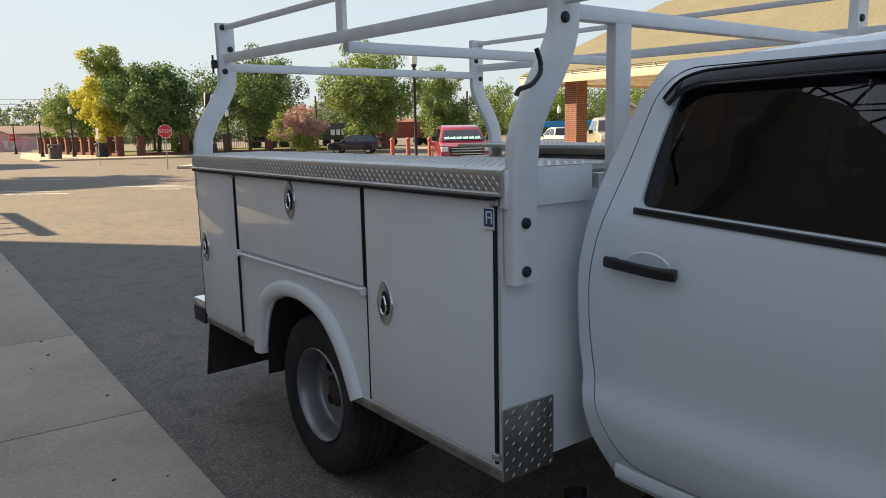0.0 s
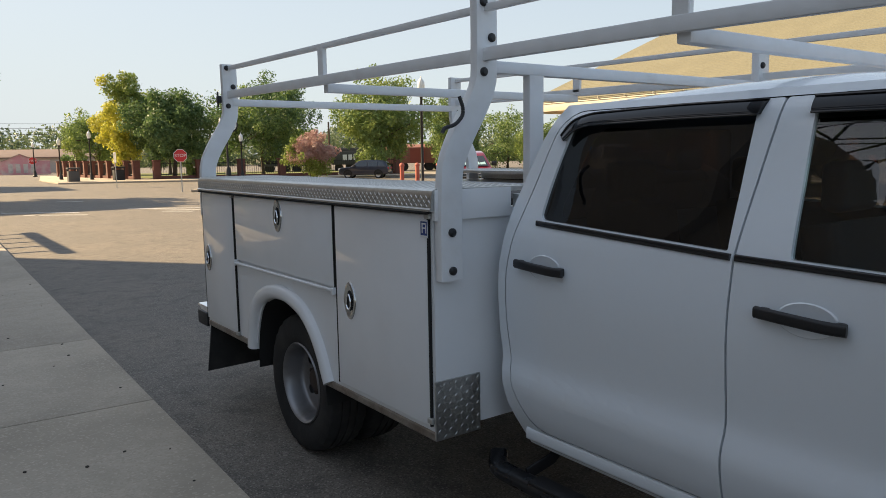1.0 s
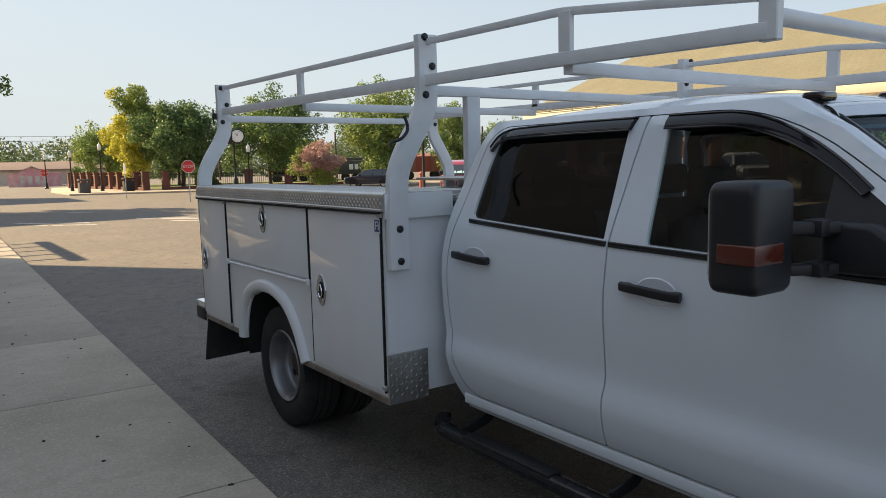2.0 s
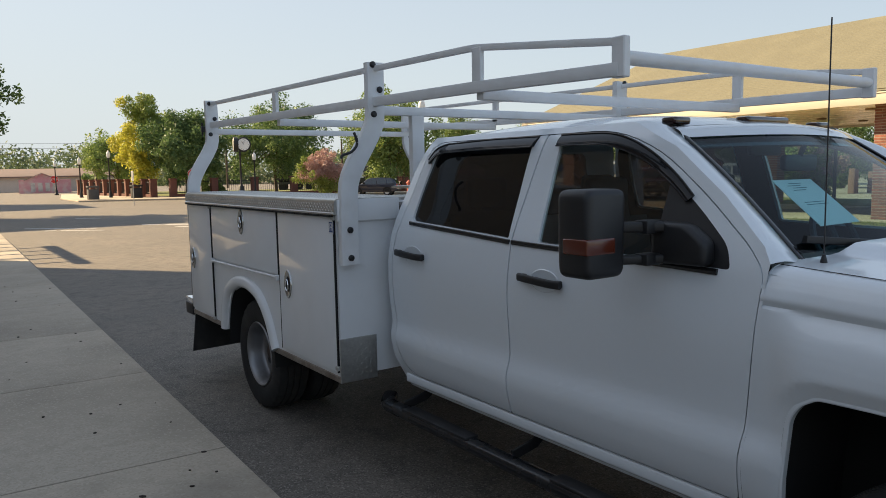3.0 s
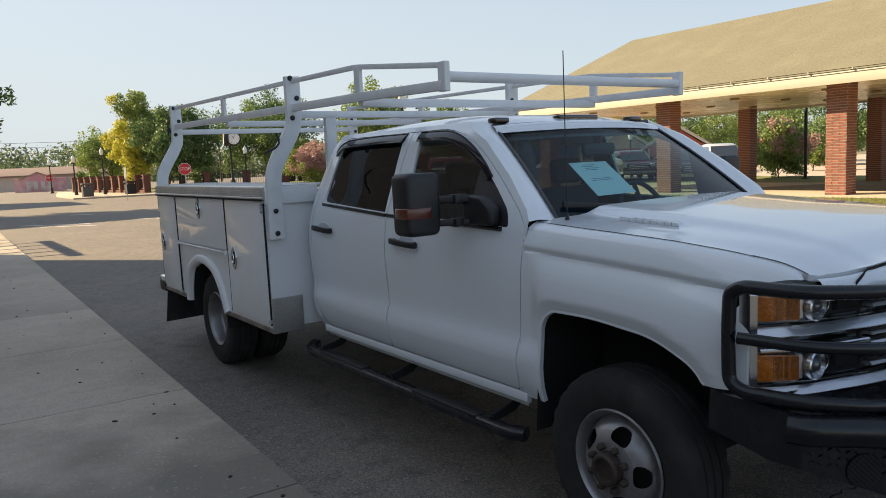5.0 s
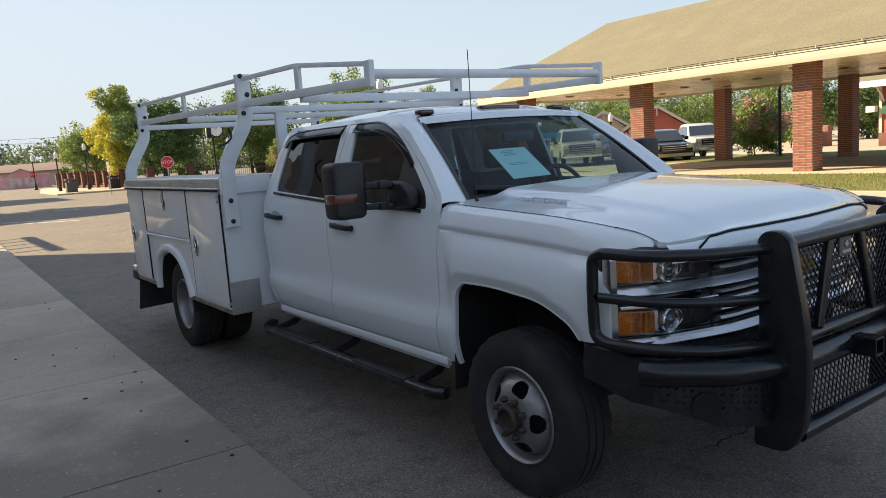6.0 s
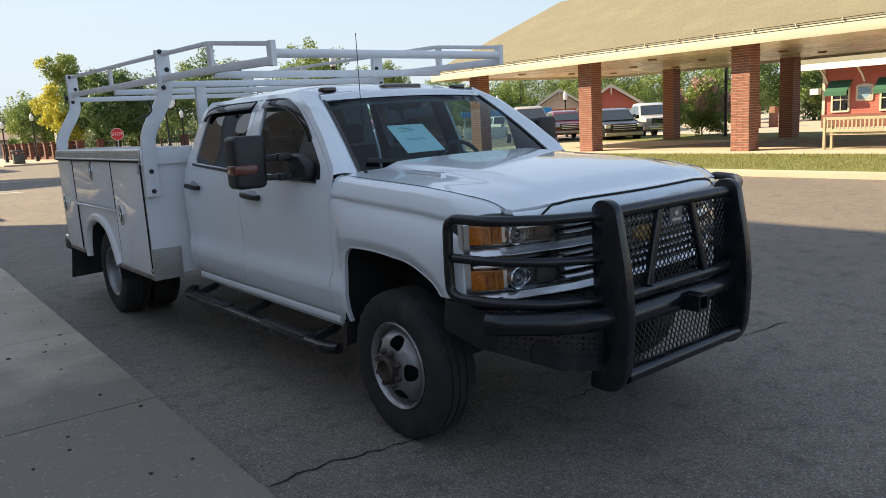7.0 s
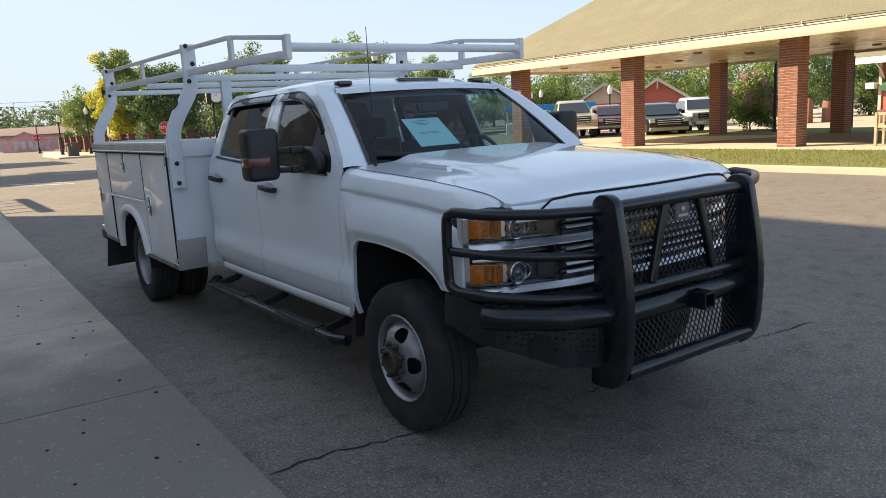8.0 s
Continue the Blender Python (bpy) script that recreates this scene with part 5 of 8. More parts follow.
for s in (-1, 1):
    bm = bmesh.new()
    out = [(BY0, BZ0), (BY0, BZ1), (BY1, BZ1), (BY1, BZ0)] + [(4.852, BZ0)] + ARCH2_LOW + [(3.962, BZ0)]
    prism(bm, out, "x", min(s * BX, s * 0.80), max(s * BX, s * 0.80))
    body = part("service_body", bm, BODY_PAINT, truck, "white steel utility body side with tool compartments", smooth=20)
    bm = bmesh.new()
    k = len(ARCH2)
    rows = [[bm.verts.new((s * xx, p[0], p[1])) for p in ARCH2] for xx in (1.255, 0.805)]
    for j in range(k - 1):
        bm.faces.new((rows[0][j], rows[0][j + 1], rows[1][j + 1], rows[1][j]))
    for v in bm.verts:
        v.co.z -= 0.006
        v.co.y = 4.4 + (v.co.y - 4.4) * 0.985
    part("arch_liner", bm, DARK_GAP, body)
    # compartment doors, each with lock
    spec = [((2.965, 3.755), (0.572, 1.466), (3.62, 1.012), 0), ((3.785, 5.105), (1.055, 1.466), (4.434, 1.374), 1), ((5.145, 5.722), (0.572, 1.466), (5.634, 1.012), 0)]
    for (ya, yb), (za, zb), (ly, lz), upright in spec:
        bm = bmesh.new()
        ol = rounded([(ya, za), (yb, za), (yb, zb), (ya, zb)], 0.006, 2)
        prism(bm, ol, "x", min(s * (BX + 0.001), s * (BX + 0.013)), max(s * (BX + 0.001), s * (BX + 0.013)), 0.004, 2)
        door = part("compartment_door", bm, BODY_PAINT, body, "flat white compartment door, closed")
        bm = bmesh.new()
        gx0, gx1 = sorted((s * (BX + 0.0005), s * (BX + 0.0122)))
        for q in ((ya - 0.010, ya - 0.0005, za, zb), (yb + 0.0005, yb + 0.010, za, zb), (ya, yb, zb + 0.0005, zb + 0.008)):
            box(bm, gx0, gx1, *q)
        part("door_seal", bm, DARK_GAP, door, "black rubber seal")
        # oval paddle latch
        bm = bmesh.new()
        x0 = s * (BX + 0.013)
        lathe(bm, [(0.058, 0.0), (0.056, 0.006), (0.049, 0.008), (0.042, 0.003), (0.001, 0.001)], 32, (0, 0, 0), "x", False)
        for v in bm.verts:
            v.co = Vector((x0 + s * v.co.x, ly + v.co.y * (0.98 - 3.2 * abs(v.co.z)) , lz + v.co.z * 1.60))
        latch = part("latch", bm, material("steel", (0.6, 0.6, 0.58), 0.25, metal=1.0, stain=0.3, stain_scale=20, tint=(0.3, 0.28, 0.25)), door, "oval stainless paddle latch")
        bm = bmesh.new()
        lathe(bm, [(0.040, 0.0), (0.036, 0.0015), (0.001, 0.002)], 24, (0, 0, 0), "x", False)
        for v in bm.verts:
            v.co = Vector((x0 + s * (v.co.x + 0.0022), ly + v.co.y * 0.72, lz + v.co.z * 1.30))
        part("latch_recess", bm, DARK_GAP, door)
        bm = bmesh.new()
        ring = [(x0 + s * 0.010, ly + 0.020 * math.cos(a) * (1.0 - 0.35 * math.sin(a)), lz - 0.004 + 0.038 * math.sin(a)) for a in np.linspace(0.5 * math.pi + 0.3, 2.5 * math.pi - 0.3, 14)]
        sweep(bm, ring, circle(0.0045, 6), (1, 0, 0))
        part("d_ring", bm, CHROME, door, "folding D ring")
    # rod under the drop door
    bm = bmesh.new()
    tube(bm, [(s * 1.284, 3.775, 1.040), (s * 1.284, 5.105, 1.034)], 0.009, 10)
    for y in (3.775, 5.105):
        box(bm, min(s * 1.262, s * 1.296), max(s * 1.262, s * 1.296), y - 0.012, y + 0.012, 1.018, 1.055, 0.004, 1)
    part("hinge_rod", bm, BODY_PAINT, body, "white hinge rod under the drop door")
    # small hinges at the corners
    for y, z in ((2.955, 1.462), (2.955, 0.60), (5.14, 0.56), (5.14, 1.46)):
        bm = bmesh.new()
        box(bm, min(s * 1.262, s * 1.284), max(s * 1.262, s * 1.284), y - 0.018, y + 0.018, z - 0.012, z + 0.012, 0.003, 1)
        part("hinge", bm, GALV, body, "small steel hinge")
    # rounded flare round the wheel
    bm = bmesh.new()
    fl = rounded([(4.912, 0.515), (4.893, 0.66), (4.81, 0.83), (4.60, 0.925), (4.36, 0.936), (4.13, 0.872), (3.98, 0.73), (3.893, 0.56), (3.88, 0.535)], [0, 0.15, 0.2, 0.16, 0.16, 0.16, 0.16, 0.1, 0], 6)
    sec = [(-0.042, -0.02), (-0.040, 0.022), (-0.022, 0.034), (0.006, 0.038), (0.030, 0.030), (0.042, 0.012), (0.044, -0.02)]
    sweep(bm, [(s * 1.262, p[0], p[1]) for p in fl], [(a * -s, b) for a, b in sec] if s > 0 else sec, (s, 0, 0))
    bmesh.ops.recalc_face_normals(bm, faces=bm.faces[:])
    part("wheel_flare", bm, BODY_PAINT, body, "white rounded fender flare", smooth=60)
    # tread plate along the bottom and on the front corner
    for ya, yb in ((2.93, 3.925), (4.955, 5.735)):
        bm = bmesh.new()
        box(bm, min(s * 1.20, s * 1.268), max(s * 1.20, s * 1.268), ya, yb, 0.512, 0.549, 0.004, 1)
        trim = part("bottom_trim", bm, RUB_STRIP, body, "worn tread plate rub strip")
        bm = bmesh.new()
        lugs(bm, int((yb - ya) / 0.019), 2, 0.019, lambda u, v, h: (s * (1.268 + h), ya + u, 0.512 + v * 0.95), 0.008, 0.0016)
        tagged(part("tread_pattern", bm, RUB_STRIP, trim), kind="stuff")
    bm = bmesh.new()
    box(bm, min(s * 1.272, s * 1.032), max(s * 1.272, s * 1.032), 2.926, 2.934, 0.515, 0.772, 0.002, 1)
    plate = part("corner_plate", bm, TREAD, body, "tread plate stone guard")
    bm = bmesh.new()
    lugs(bm, 8, 9, 0.0295, lambda u, v, h: (s * (1.268 - u), 2.926 - h, 0.515 + v * 0.96), 0.0105, 0.0011)
    tagged(part("tread_pattern", bm, TREAD, plate), kind="stuff")
    # folded flap across the front
    bm = bmesh.new()
    box(bm, min(s * 1.272, s * 0.868), max(s * 1.272, s * 0.868), 2.905, 2.934, 1.442, 1.566, 0.004, 2)
    part("front_flap", bm, BODY_PAINT, body, "folded white flange")
    # tread plate lid
    bm = bmesh.new()
    prof = [(s * 0.79, 1.548), (s * 0.79, 1.568), (s * 1.262, 1.572), (s * 1.280, 1.564), (s * 1.288, 1.548), (s * 1.288, 1.496), (s * 1.296, 1.490), (s * 1.296, 1.482), (s * 1.276, 1.482), (s * 1.276, 1.548)]
    prism(bm, prof, "y", 2.912, 5.738)
    lid = part("lid", bm, TREAD, body, "bright tread plate compartment lid", smooth=30)
    bm = bmesh.new()
    lugs(bm, 134, 22, 0.021, lambda u, v, h: (s * (1.258 - v), 2.916 + u, 1.571 + h), 0.0115, 0.0024)
    lugs(bm, 156, 3, 0.018, lambda u, v, h: (s * (1.288 + h), 2.916 + u, 1.496 + v * 0.96), 0.0105, 0.0022)
    tagged(part("tread_pattern", bm, TREAD, lid), kind="stuff")
    bm = bmesh.new()
    tube(bm, [(s * 1.292, 2.93, 1.476), (s * 1.292, 5.72, 1.476)], 0.007, 8)
    part("drip_rail", bm, DARK_GAP, lid)
    # square maker badge: dark blue with a pale mark
    bm = bmesh.new()
    box(bm, min(s * 1.275, s * 1.278), max(s * 1.275, s * 1.278), 2.952, 3.006, 1.372, 1.444, 0.001, 1)
    badge = part("maker_badge", bm, BLUE, body, "small dark blue square badge with white border")
    bm = bmesh.new()
    gx = sorted((s * 1.278, s * 1.2795))
    for q in ((2.952, 3.006, 1.439, 1.444), (2.952, 3.006, 1.372, 1.381), (2.952, 2.955, 1.381, 1.439), (3.003, 3.006, 1.381, 1.439), (2.987, 2.993, 1.390, 1.432), (2.965, 2.987, 1.426, 1.432), (2.965, 2.987, 1.408, 1.414), (2.962, 2.968, 1.390, 1.426)):
        box(bm, *gx, *q)
    part("badge_mark", bm, WHITE_INK, badge)

# bed between the sides, tailgate, rear bumper, flaps
bm = bmesh.new()
box(bm, -0.80, 0.80, 2.94, 5.74, 0.86, 0.90)
box(bm, -0.80, 0.80, 2.937, 2.975, 0.90, 1.53, 0.004)
bed = part("load_bed", bm, BODY_PAINT, truck, "white load bed and bulkhead between the compartments")
bm = bmesh.new()
box(bm, -0.795, 0.795, 5.70, 5.74, 0.904, 1.44, 0.008)
part("tailgate", bm, BODY_PAINT, bed, "white tailgate")
bm = bmesh.new()
box(bm, -0.60, 0.55, 3.15, 3.75, 0.905, 1.50, 0.03)
part("cargo_box", bm, material("dark_tarp", (0.02, 0.02, 0.022), 0.7, bump=0.3, bump_scale=12), bed, "black cargo box behind the bulkhead")
bm = bmesh.new()
prism(bm, rounded([(5.75, 0.47), (6.02, 0.47), (6.04, 0.50), (6.04, 0.60), (6.02, 0.63), (5.75, 0.63)], 0.02), "x", -1.25, 1.25, 0.01)
rear_bumper = part("rear_bumper", bm, CHROME, truck, "chrome step rear bumper")
for s in (-1, 1):
    bm = bmesh.new()
    prism(bm, rounded([(5.79, 0.485), (5.99, 0.485), (5.99, 0.585), (5.79, 0.585)], 0.015), "x", min(s * 1.248, s * 1.262), max(s * 1.248, s * 1.262), 0.004)
    part("bumper_cap", bm, BLACK, rear_bumper, "black end cap")
for s in (-1, 1):
    bm = bmesh.new()
    box(bm, min(s * 1.255, s * 1.10), max(s * 1.255, s * 1.10), 5.742, 5.775, 0.70, 0.86, 0.01)
    part("tail_lamp", bm, material("tail_red", (0.25, 0.01, 0.01), 0.2, coat=1.0), truck, "red tail lamp")
    bm = bmesh.new()
    prism(bm, [(s * 1.305, 0.185), (s * 0.74, 0.20), (s * 0.74, 0.545), (s * 1.262, 0.545)], "y", 5.690, 5.702)
    part("mud_flap", bm, RUBBER, truck, "black rubber mud flap")
bm = bmesh.new()
for s in (-1, 1):
    box(bm, s * 0.43 - 0.04, s * 0.43 + 0.04, -0.75, 5.9, 0.56, 0.76, 0.01)
box(bm, -0.66, -0.40, 0.75, 1.75, 0.40, 0.62, 0.05)
box(bm, 0.40, 0.66, 0.75, 2.15, 0.38, 0.62, 0.05)
box(bm, -0.80, 0.80, 0.55, 2.75, 0.53, 0.56)
tube(bm, [(-0.8, 0, 0.40), (0.8, 0, 0.40)], 0.06)
tube(bm, [(-1.0, 4.366, 0.40), (1.0, 4.366, 0.40)], 0.06)
lathe(bm, [(0.05, -0.16), (0.17, -0.08), (0.17, 0.08), (0.05, 0.16)], 16, (0, 4.366, 0.40), "x")
tube(bm, [(0, 0.9, 0.50), (0, 4.2, 0.42)], 0.05)
part("chassis", bm, material("undercoat", (0.02, 0.019, 0.018), 0.85, bump=0.3, bump_scale=40), truck, "dark chassis frame with axles")
# engine bay block so that no light falls through the grille
bm = bmesh.new()
box(bm, -0.54, 0.54, -0.74, 0.45, 0.60, 1.17, 0.03)
part("engine_bay", bm, material("radiator", (0.03, 0.03, 0.032), 0.6, metal=0.3, bump=0.4, bump_scale=150), truck, "dark radiator and engine")

# running boards
for s in (-1, 1):
    bm = bmesh.new()
    sweep(bm, fillet([(s * 1.02, 0.52, 0.398), (s * 1.06, 0.60, 0.395), (s * 1.065, 1.7, 0.392), (s * 1.06, 2.78, 0.395), (s * 0.985, 2.86, 0.41)], 0.06), oblong(0.085, 0.062, 0.026), (0, 0, 1))
    step = part("running_board", bm, POWDER, truck, "black oval tube running board")
    for ya, yb in ((0.82, 1.40), (1.98, 2.56)):
        bm = bmesh.new()
        box(bm, min(s * 1.015, s * 1.10), max(s * 1.015, s * 1.10), ya, yb, 0.416, 0.432, 0.008)
        part("step_pad", bm, BLACK, step, "ribbed step pad")
    for y in (0.75, 1.7, 2.62):
        bm = bmesh.new()
        sweep(bm, [(s * 1.04, y, 0.42), (s * 0.90, y, 0.45), (s * 0.80, y, 0.53)], oblong(0.05, 0.014, 0.004), (0, 1, 0.01))
        part("step_bracket", bm, BLACK, step)

# ladder rack


def post_x(z):
    return lerp_table(smooth_table([(1.0, 1.203), (1.55, 1.203), (1.66, 1.195), (1.78, 1.14), (1.90, 1.065), (1.99, 1.022), (2.1, 1.016), (2.4, 1.016)], 6), z)


rack = None
bm = bmesh.new()
tube(bm, [(-0.965, 1.150, 2.128), (0.965, 1.150, 2.128)], 0.028, 18)
rack = part("ladder_rack", bm, RACK_PAINT, truck, "white steel ladder rack of posts, rails and crossbars")
for s in (-1, 1):
    for y, z0 in ((2.905, 1.198), (5.775, 1.30)):
        bm = bmesh.new()
        zs = np.linspace(z0, 2.325 if y < 4 else 2.362, 26)
        sweep(bm, [(s * post_x(z), y, float(z)) for z in zs], oblong(0.108, 0.046, 0.006, 2), (0, 1, 0))
        post = part("post", bm, RACK_PAINT, rack, "white S-bent rack post")
        for z in ((1.238, 1.395, 2.038, 2.175, 2.312) if y < 4 else (2.07, 2.205, 2.335)):
            bm = bmesh.new()
            dx = 0.02 * (1 if z in (2.038, 2.312, 2.07, 2.335) else -1) if z > 2 else 0
            lathe(bm, [(0.018, 0.0), (0.018, -0.008), (0.011, -0.014), (0.001, -0.015)], 14, (s * (post_x(z) + dx), y - 0.023, z), "y")
            part("bolt", bm, BLACK, rack, "black capped bolt")
        bm = bmesh.new()
        zc, xo = 1.83, post_x(1.83)
        tube(bm, [(s * 1.170, 2.872, 1.935), (s * 1.155, 2.868, 1.895), (s * 1.155, 2.868, 1.862), (s * 1.192, 2.866, 1.824), (s * 1.250, 2.866, 1.810), (s * 1.260, 2.866, 1.792)] if y < 4 else
             [(s * (xo + 0.10), y + 0.02, zc - 0.09), (s * (xo + 0.03), y + 0.02, zc - 0.05), (s * (xo - 0.02), y + 0.02, zc + 0.0), (s * (xo - 0.03), y + 0.02, zc + 0.06)], 0.008, 8, 0.03)
        part("rope_hook", bm, BLACK, rack, "black rope hook")
    up = [(s * 1.016, 5.775, 2.335), (s * 1.016, 2.905, 2.292), (s * 1.008, 1.98, 2.277), (s * 0.955, 1.150, 2.186)]
    low = [(s * 1.022, 5.775, 2.150), (s * 1.022, 2.905, 2.108), (s * 1.012, 1.98, 2.096), (s * 0.957, 1.150, 2.083)]
    bm = bmesh.new()
    sweep(bm, fillet(up, 0.06), oblong(0.028, 0.030, 0.004, 2))
    part("top_rail", bm, RACK_PAINT, rack)
    bm = bmesh.new()
    sweep(bm, fillet(low, 0.06), oblong(0.034, 0.052, 0.004, 2))
    part("side_rail", bm, RACK_PAINT, rack)
    bm = bmesh.new()
    box(bm, min(s * 0.935, s * 0.972), max(s * 0.935, s * 0.972), 1.118, 1.182, 2.052, 2.205, 0.004, 1)
    part("end_plate", bm, RACK_PAINT, rack)
    for y in (4.32, 1.955):
        zb = 2.13 if y > 4 else 2.098
        zt = 2.313 if y > 4 else 2.275
        bm = bmesh.new()
        xx = 1.018 if y > 4 else 1.010
        box(bm, min(s * (xx - 0.013), s * (xx + 0.013)), max(s * (xx - 0.013), s * (xx + 0.013)), y - 0.032, y + 0.032, zb, zt, 0.003, 1)
        part("strut", bm, RACK_PAINT, rack)
    bm = bmesh.new()
    sweep(bm, [(s * 0.730, 2.915, 1.48), (s * 0.730, 2.915, 2.04)], oblong(0.085, 0.045, 0.006, 2), (0, 1, 0))
    part("inner_post", bm, RACK_PAINT, rack, "short white post behind the cab")
for y, z in ((5.775, 2.095), (4.32, 2.085), (2.915, 2.062), (1.955, 2.062)):
    bm = bmesh.new()
    sweep(bm, [(-1.0, y, z), (1.0, y, z)], oblong(0.05, 0.050, 0.006, 2))
    part("crossbar", bm, RACK_PAINT, rack)
bm = bmesh.new()
tube(bm, [(-1.095, 5.79, 2.06), (-1.095, 5.79, 2.17)], 0.007, 8)
box(bm, -1.105, -1.075, 5.765, 5.80, 2.09, 2.14, 0.004, 1)
part("clamp", bm, BLACK, rack, "black strap clamp")

# wheels
TYRE = [(0.232, -0.098), (0.262, -0.116), (0.315, -0.124), (0.362, -0.120), (0.390, -0.108), (0.399, -0.088), (0.402, -0.062), (0.394, -0.060), (0.394, -0.052), (0.403, -0.050), (0.404, -0.018), (0.395, -0.016),
        (0.395, -0.006), (0.404, -0.004), (0.404, 0.030), (0.395, 0.032), (0.395, 0.042), (0.403, 0.044), (0.402, 0.062), (0.399, 0.088), (0.390, 0.108), (0.362, 0.120), (0.315, 0.124), (0.262, 0.116), (0.232, 0.098)]


def tyre(bm, cx, cy, out):
    """A ribbed truck tyre with notched shoulders."""
    lathe(bm, TYRE, 112, (cx, cy, 0.402), "x", False)
    for v in bm.verts:
        d = Vector((0, v.co.y - cy, v.co.z - 0.402))
        if abs(v.co.x - cx) > 0.085 and d.length > 0.385 and int(round(math.atan2(d.z, d.y) / (2 * math.pi) * 112)) % 4 in (0, 1):
            v.co -= d.normalized() * 0.007


def rim_bmesh(cx, cy, out, profile, inner, outer, half_r, half_arc):
    """A pressed steel wheel; profile is (radius, outwards). Five rounded hand holes lie between the radii inner and outer."""
    bm = bmesh.new()
    n = 120
    fine = []
    for (r0, h0), (r1, h1) in zip(profile, profile[1:]):
        k = 4 if max(r0, r1) < outer + 0.02 and min(r0, r1) > inner - 0.02 else 1
        fine += [(r0 + (r1 - r0) * i / k, h0 + (h1 - h0) * i / k) for i in range(k)]
    fine.append(profile[-1])
    mid = (inner + outer) / 2

    def offset(i, r):
        a = (i / n * 5) % 1.0 - 0.5
        return (r - mid) / half_r, a / 5 * 2 * math.pi * r / half_arc

    def snap(i, r):
        """Pull a point that lies close to a hole's rim on to it."""
        p, q = offset(i, r)
        f = (abs(p) ** 2.4 + abs(q) ** 2.4) ** (1 / 2.4)
        if 0.86 < f < 1.14:
            q2, p2 = q / f, p / f
            r2 = mid + p2 * half_r
            a = q2 * half_arc / r2 * 5 / (2 * math.pi)
            base = math.floor(i / n * 5)
            return (base + 0.5 + a) / 5 * n, r2
        return i, r
    rings = []
    first = 8
    for k, (r, h) in enumerate(fine):
        ring = []
        for i in range(n):
            ii, rr = snap(i, r) if k > first else (i, r)
            t = 2 * math.pi * ii / n
            ring.append(bm.verts.new((cx + out * h, cy + rr * math.cos(t), 0.402 + rr * math.sin(t))))
        rings.append(ring)
    for k, (r0, r1) in enumerate(zip(rings, rings[1:])):
        for i in range(n):
            p, q = offset(i + 0.5, (fine[k][0] + fine[k + 1][0]) / 2)
            if k > first and abs(p) ** 2.4 + abs(q) ** 2.4 < 1:
                continue
            bm.faces.new((r0[i], r0[(i + 1) % n], r1[(i + 1) % n], r1[i]))
    bmesh.ops.recalc_face_normals(bm, faces=bm.faces[:])
    return bm


FRONT_RIM = [(0.200, -0.16), (0.205, -0.06), (0.214, -0.035), (0.222, -0.012), (0.232, 0.0), (0.238, -0.006), (0.232, 0.002), (0.222, -0.006), (0.213, -0.030), (0.205, -0.052), (0.194, -0.040), (0.186, -0.022), (0.172, 0.0), (0.155, 0.016),
             (0.140, 0.026), (0.125, 0.034), (0.110, 0.037), (0.072, 0.037), (0.068, 0.03)]
REAR_RIM = [(0.200, -0.20), (0.205, -0.06), (0.214, -0.035), (0.222, -0.012), (0.232, 0.0), (0.238, -0.006), (0.232, 0.002), (0.222, -0.006), (0.213, -0.030), (0.206, -0.060), (0.203, -0.105), (0.196, -0.118), (0.184, -0.124), (0.165, -0.130),
            (0.148, -0.134), (0.130, -0.138), (0.110, -0.139), (0.080, -0.139), (0.075, -0.13)]
for s in (-1, 1):
    for axle, cy, cx, prof in (("front", 0.0, 0.872, FRONT_RIM), ("rear", 4.366, 1.098, REAR_RIM), ("inner", 4.366, 0.82, REAR_RIM)):
        fx = s * (cx + 0.112)
        bm = rim_bmesh(fx, cy, s, prof, *((0.118, 0.182, 0.030, 0.046) if axle == "front" else (0.125, 0.178, 0.024, 0.030)))
        wheel = part("wheel", bm, STEEL_WHEEL if axle == "front" else REAR_WHEEL_SHADED, truck, "silver pressed steel wheel, " + ("convex front" if axle == "front" else "deep-dished rear dual") + " with brake dust", smooth=40)
        bm = bmesh.new()
        tyre(bm, s * cx, cy, s)
        part("tyre", bm, RUBBER, wheel, "black truck tyre")
        if axle == "inner":
            continue
        bm = bmesh.new()
        face = 0.037 if axle == "front" else -0.139
        if axle == "front":
            lathe(bm, [(0.070, -0.02), (0.070, 0.035), (0.060, 0.045), (0.050, 0.045), (0.046, 0.02), (0.002, 0.018)], 24, (0, 0, 0), "x", False)
        else:
            lathe(bm, [(0.072, -0.02), (0.072, 0.03), (0.060, 0.05), (0.050, 0.055), (0.002, 0.056)], 24, (0, 0, 0), "x", False)
        for v in bm.verts:
            v.co = Vector((fx + s * (face + v.co.x), cy + v.co.y, 0.402 + v.co.z))
        part("hub", bm, HUB, wheel, "rusty hub")
        bm = bmesh.new()
        lathe(bm, [(0.198, 0.0), (0.002, 0.0)], 24, (fx + s * (face - 0.09), cy, 0.402), "x", False)
        part("brake_drum", bm, DARK_GAP, wheel)
        for i in range(8):
            a = 2 * math.pi * (i + 0.5) / 8
            bm = bmesh.new()
            lathe(bm, [(0.0155, -0.004), (0.0155, 0.024), (0.010, 0.032), (0.002, 0.033)], 6, (0, 0, 0), "x", False)
            for v in bm.verts:
                v.co = Vector((fx + s * (face + v.co.x), cy + v.co.y + 0.092 * math.cos(a), 0.402 + v.co.z + 0.092 * math.sin(a)))
            part("lug_nut", bm, HUB, wheel)

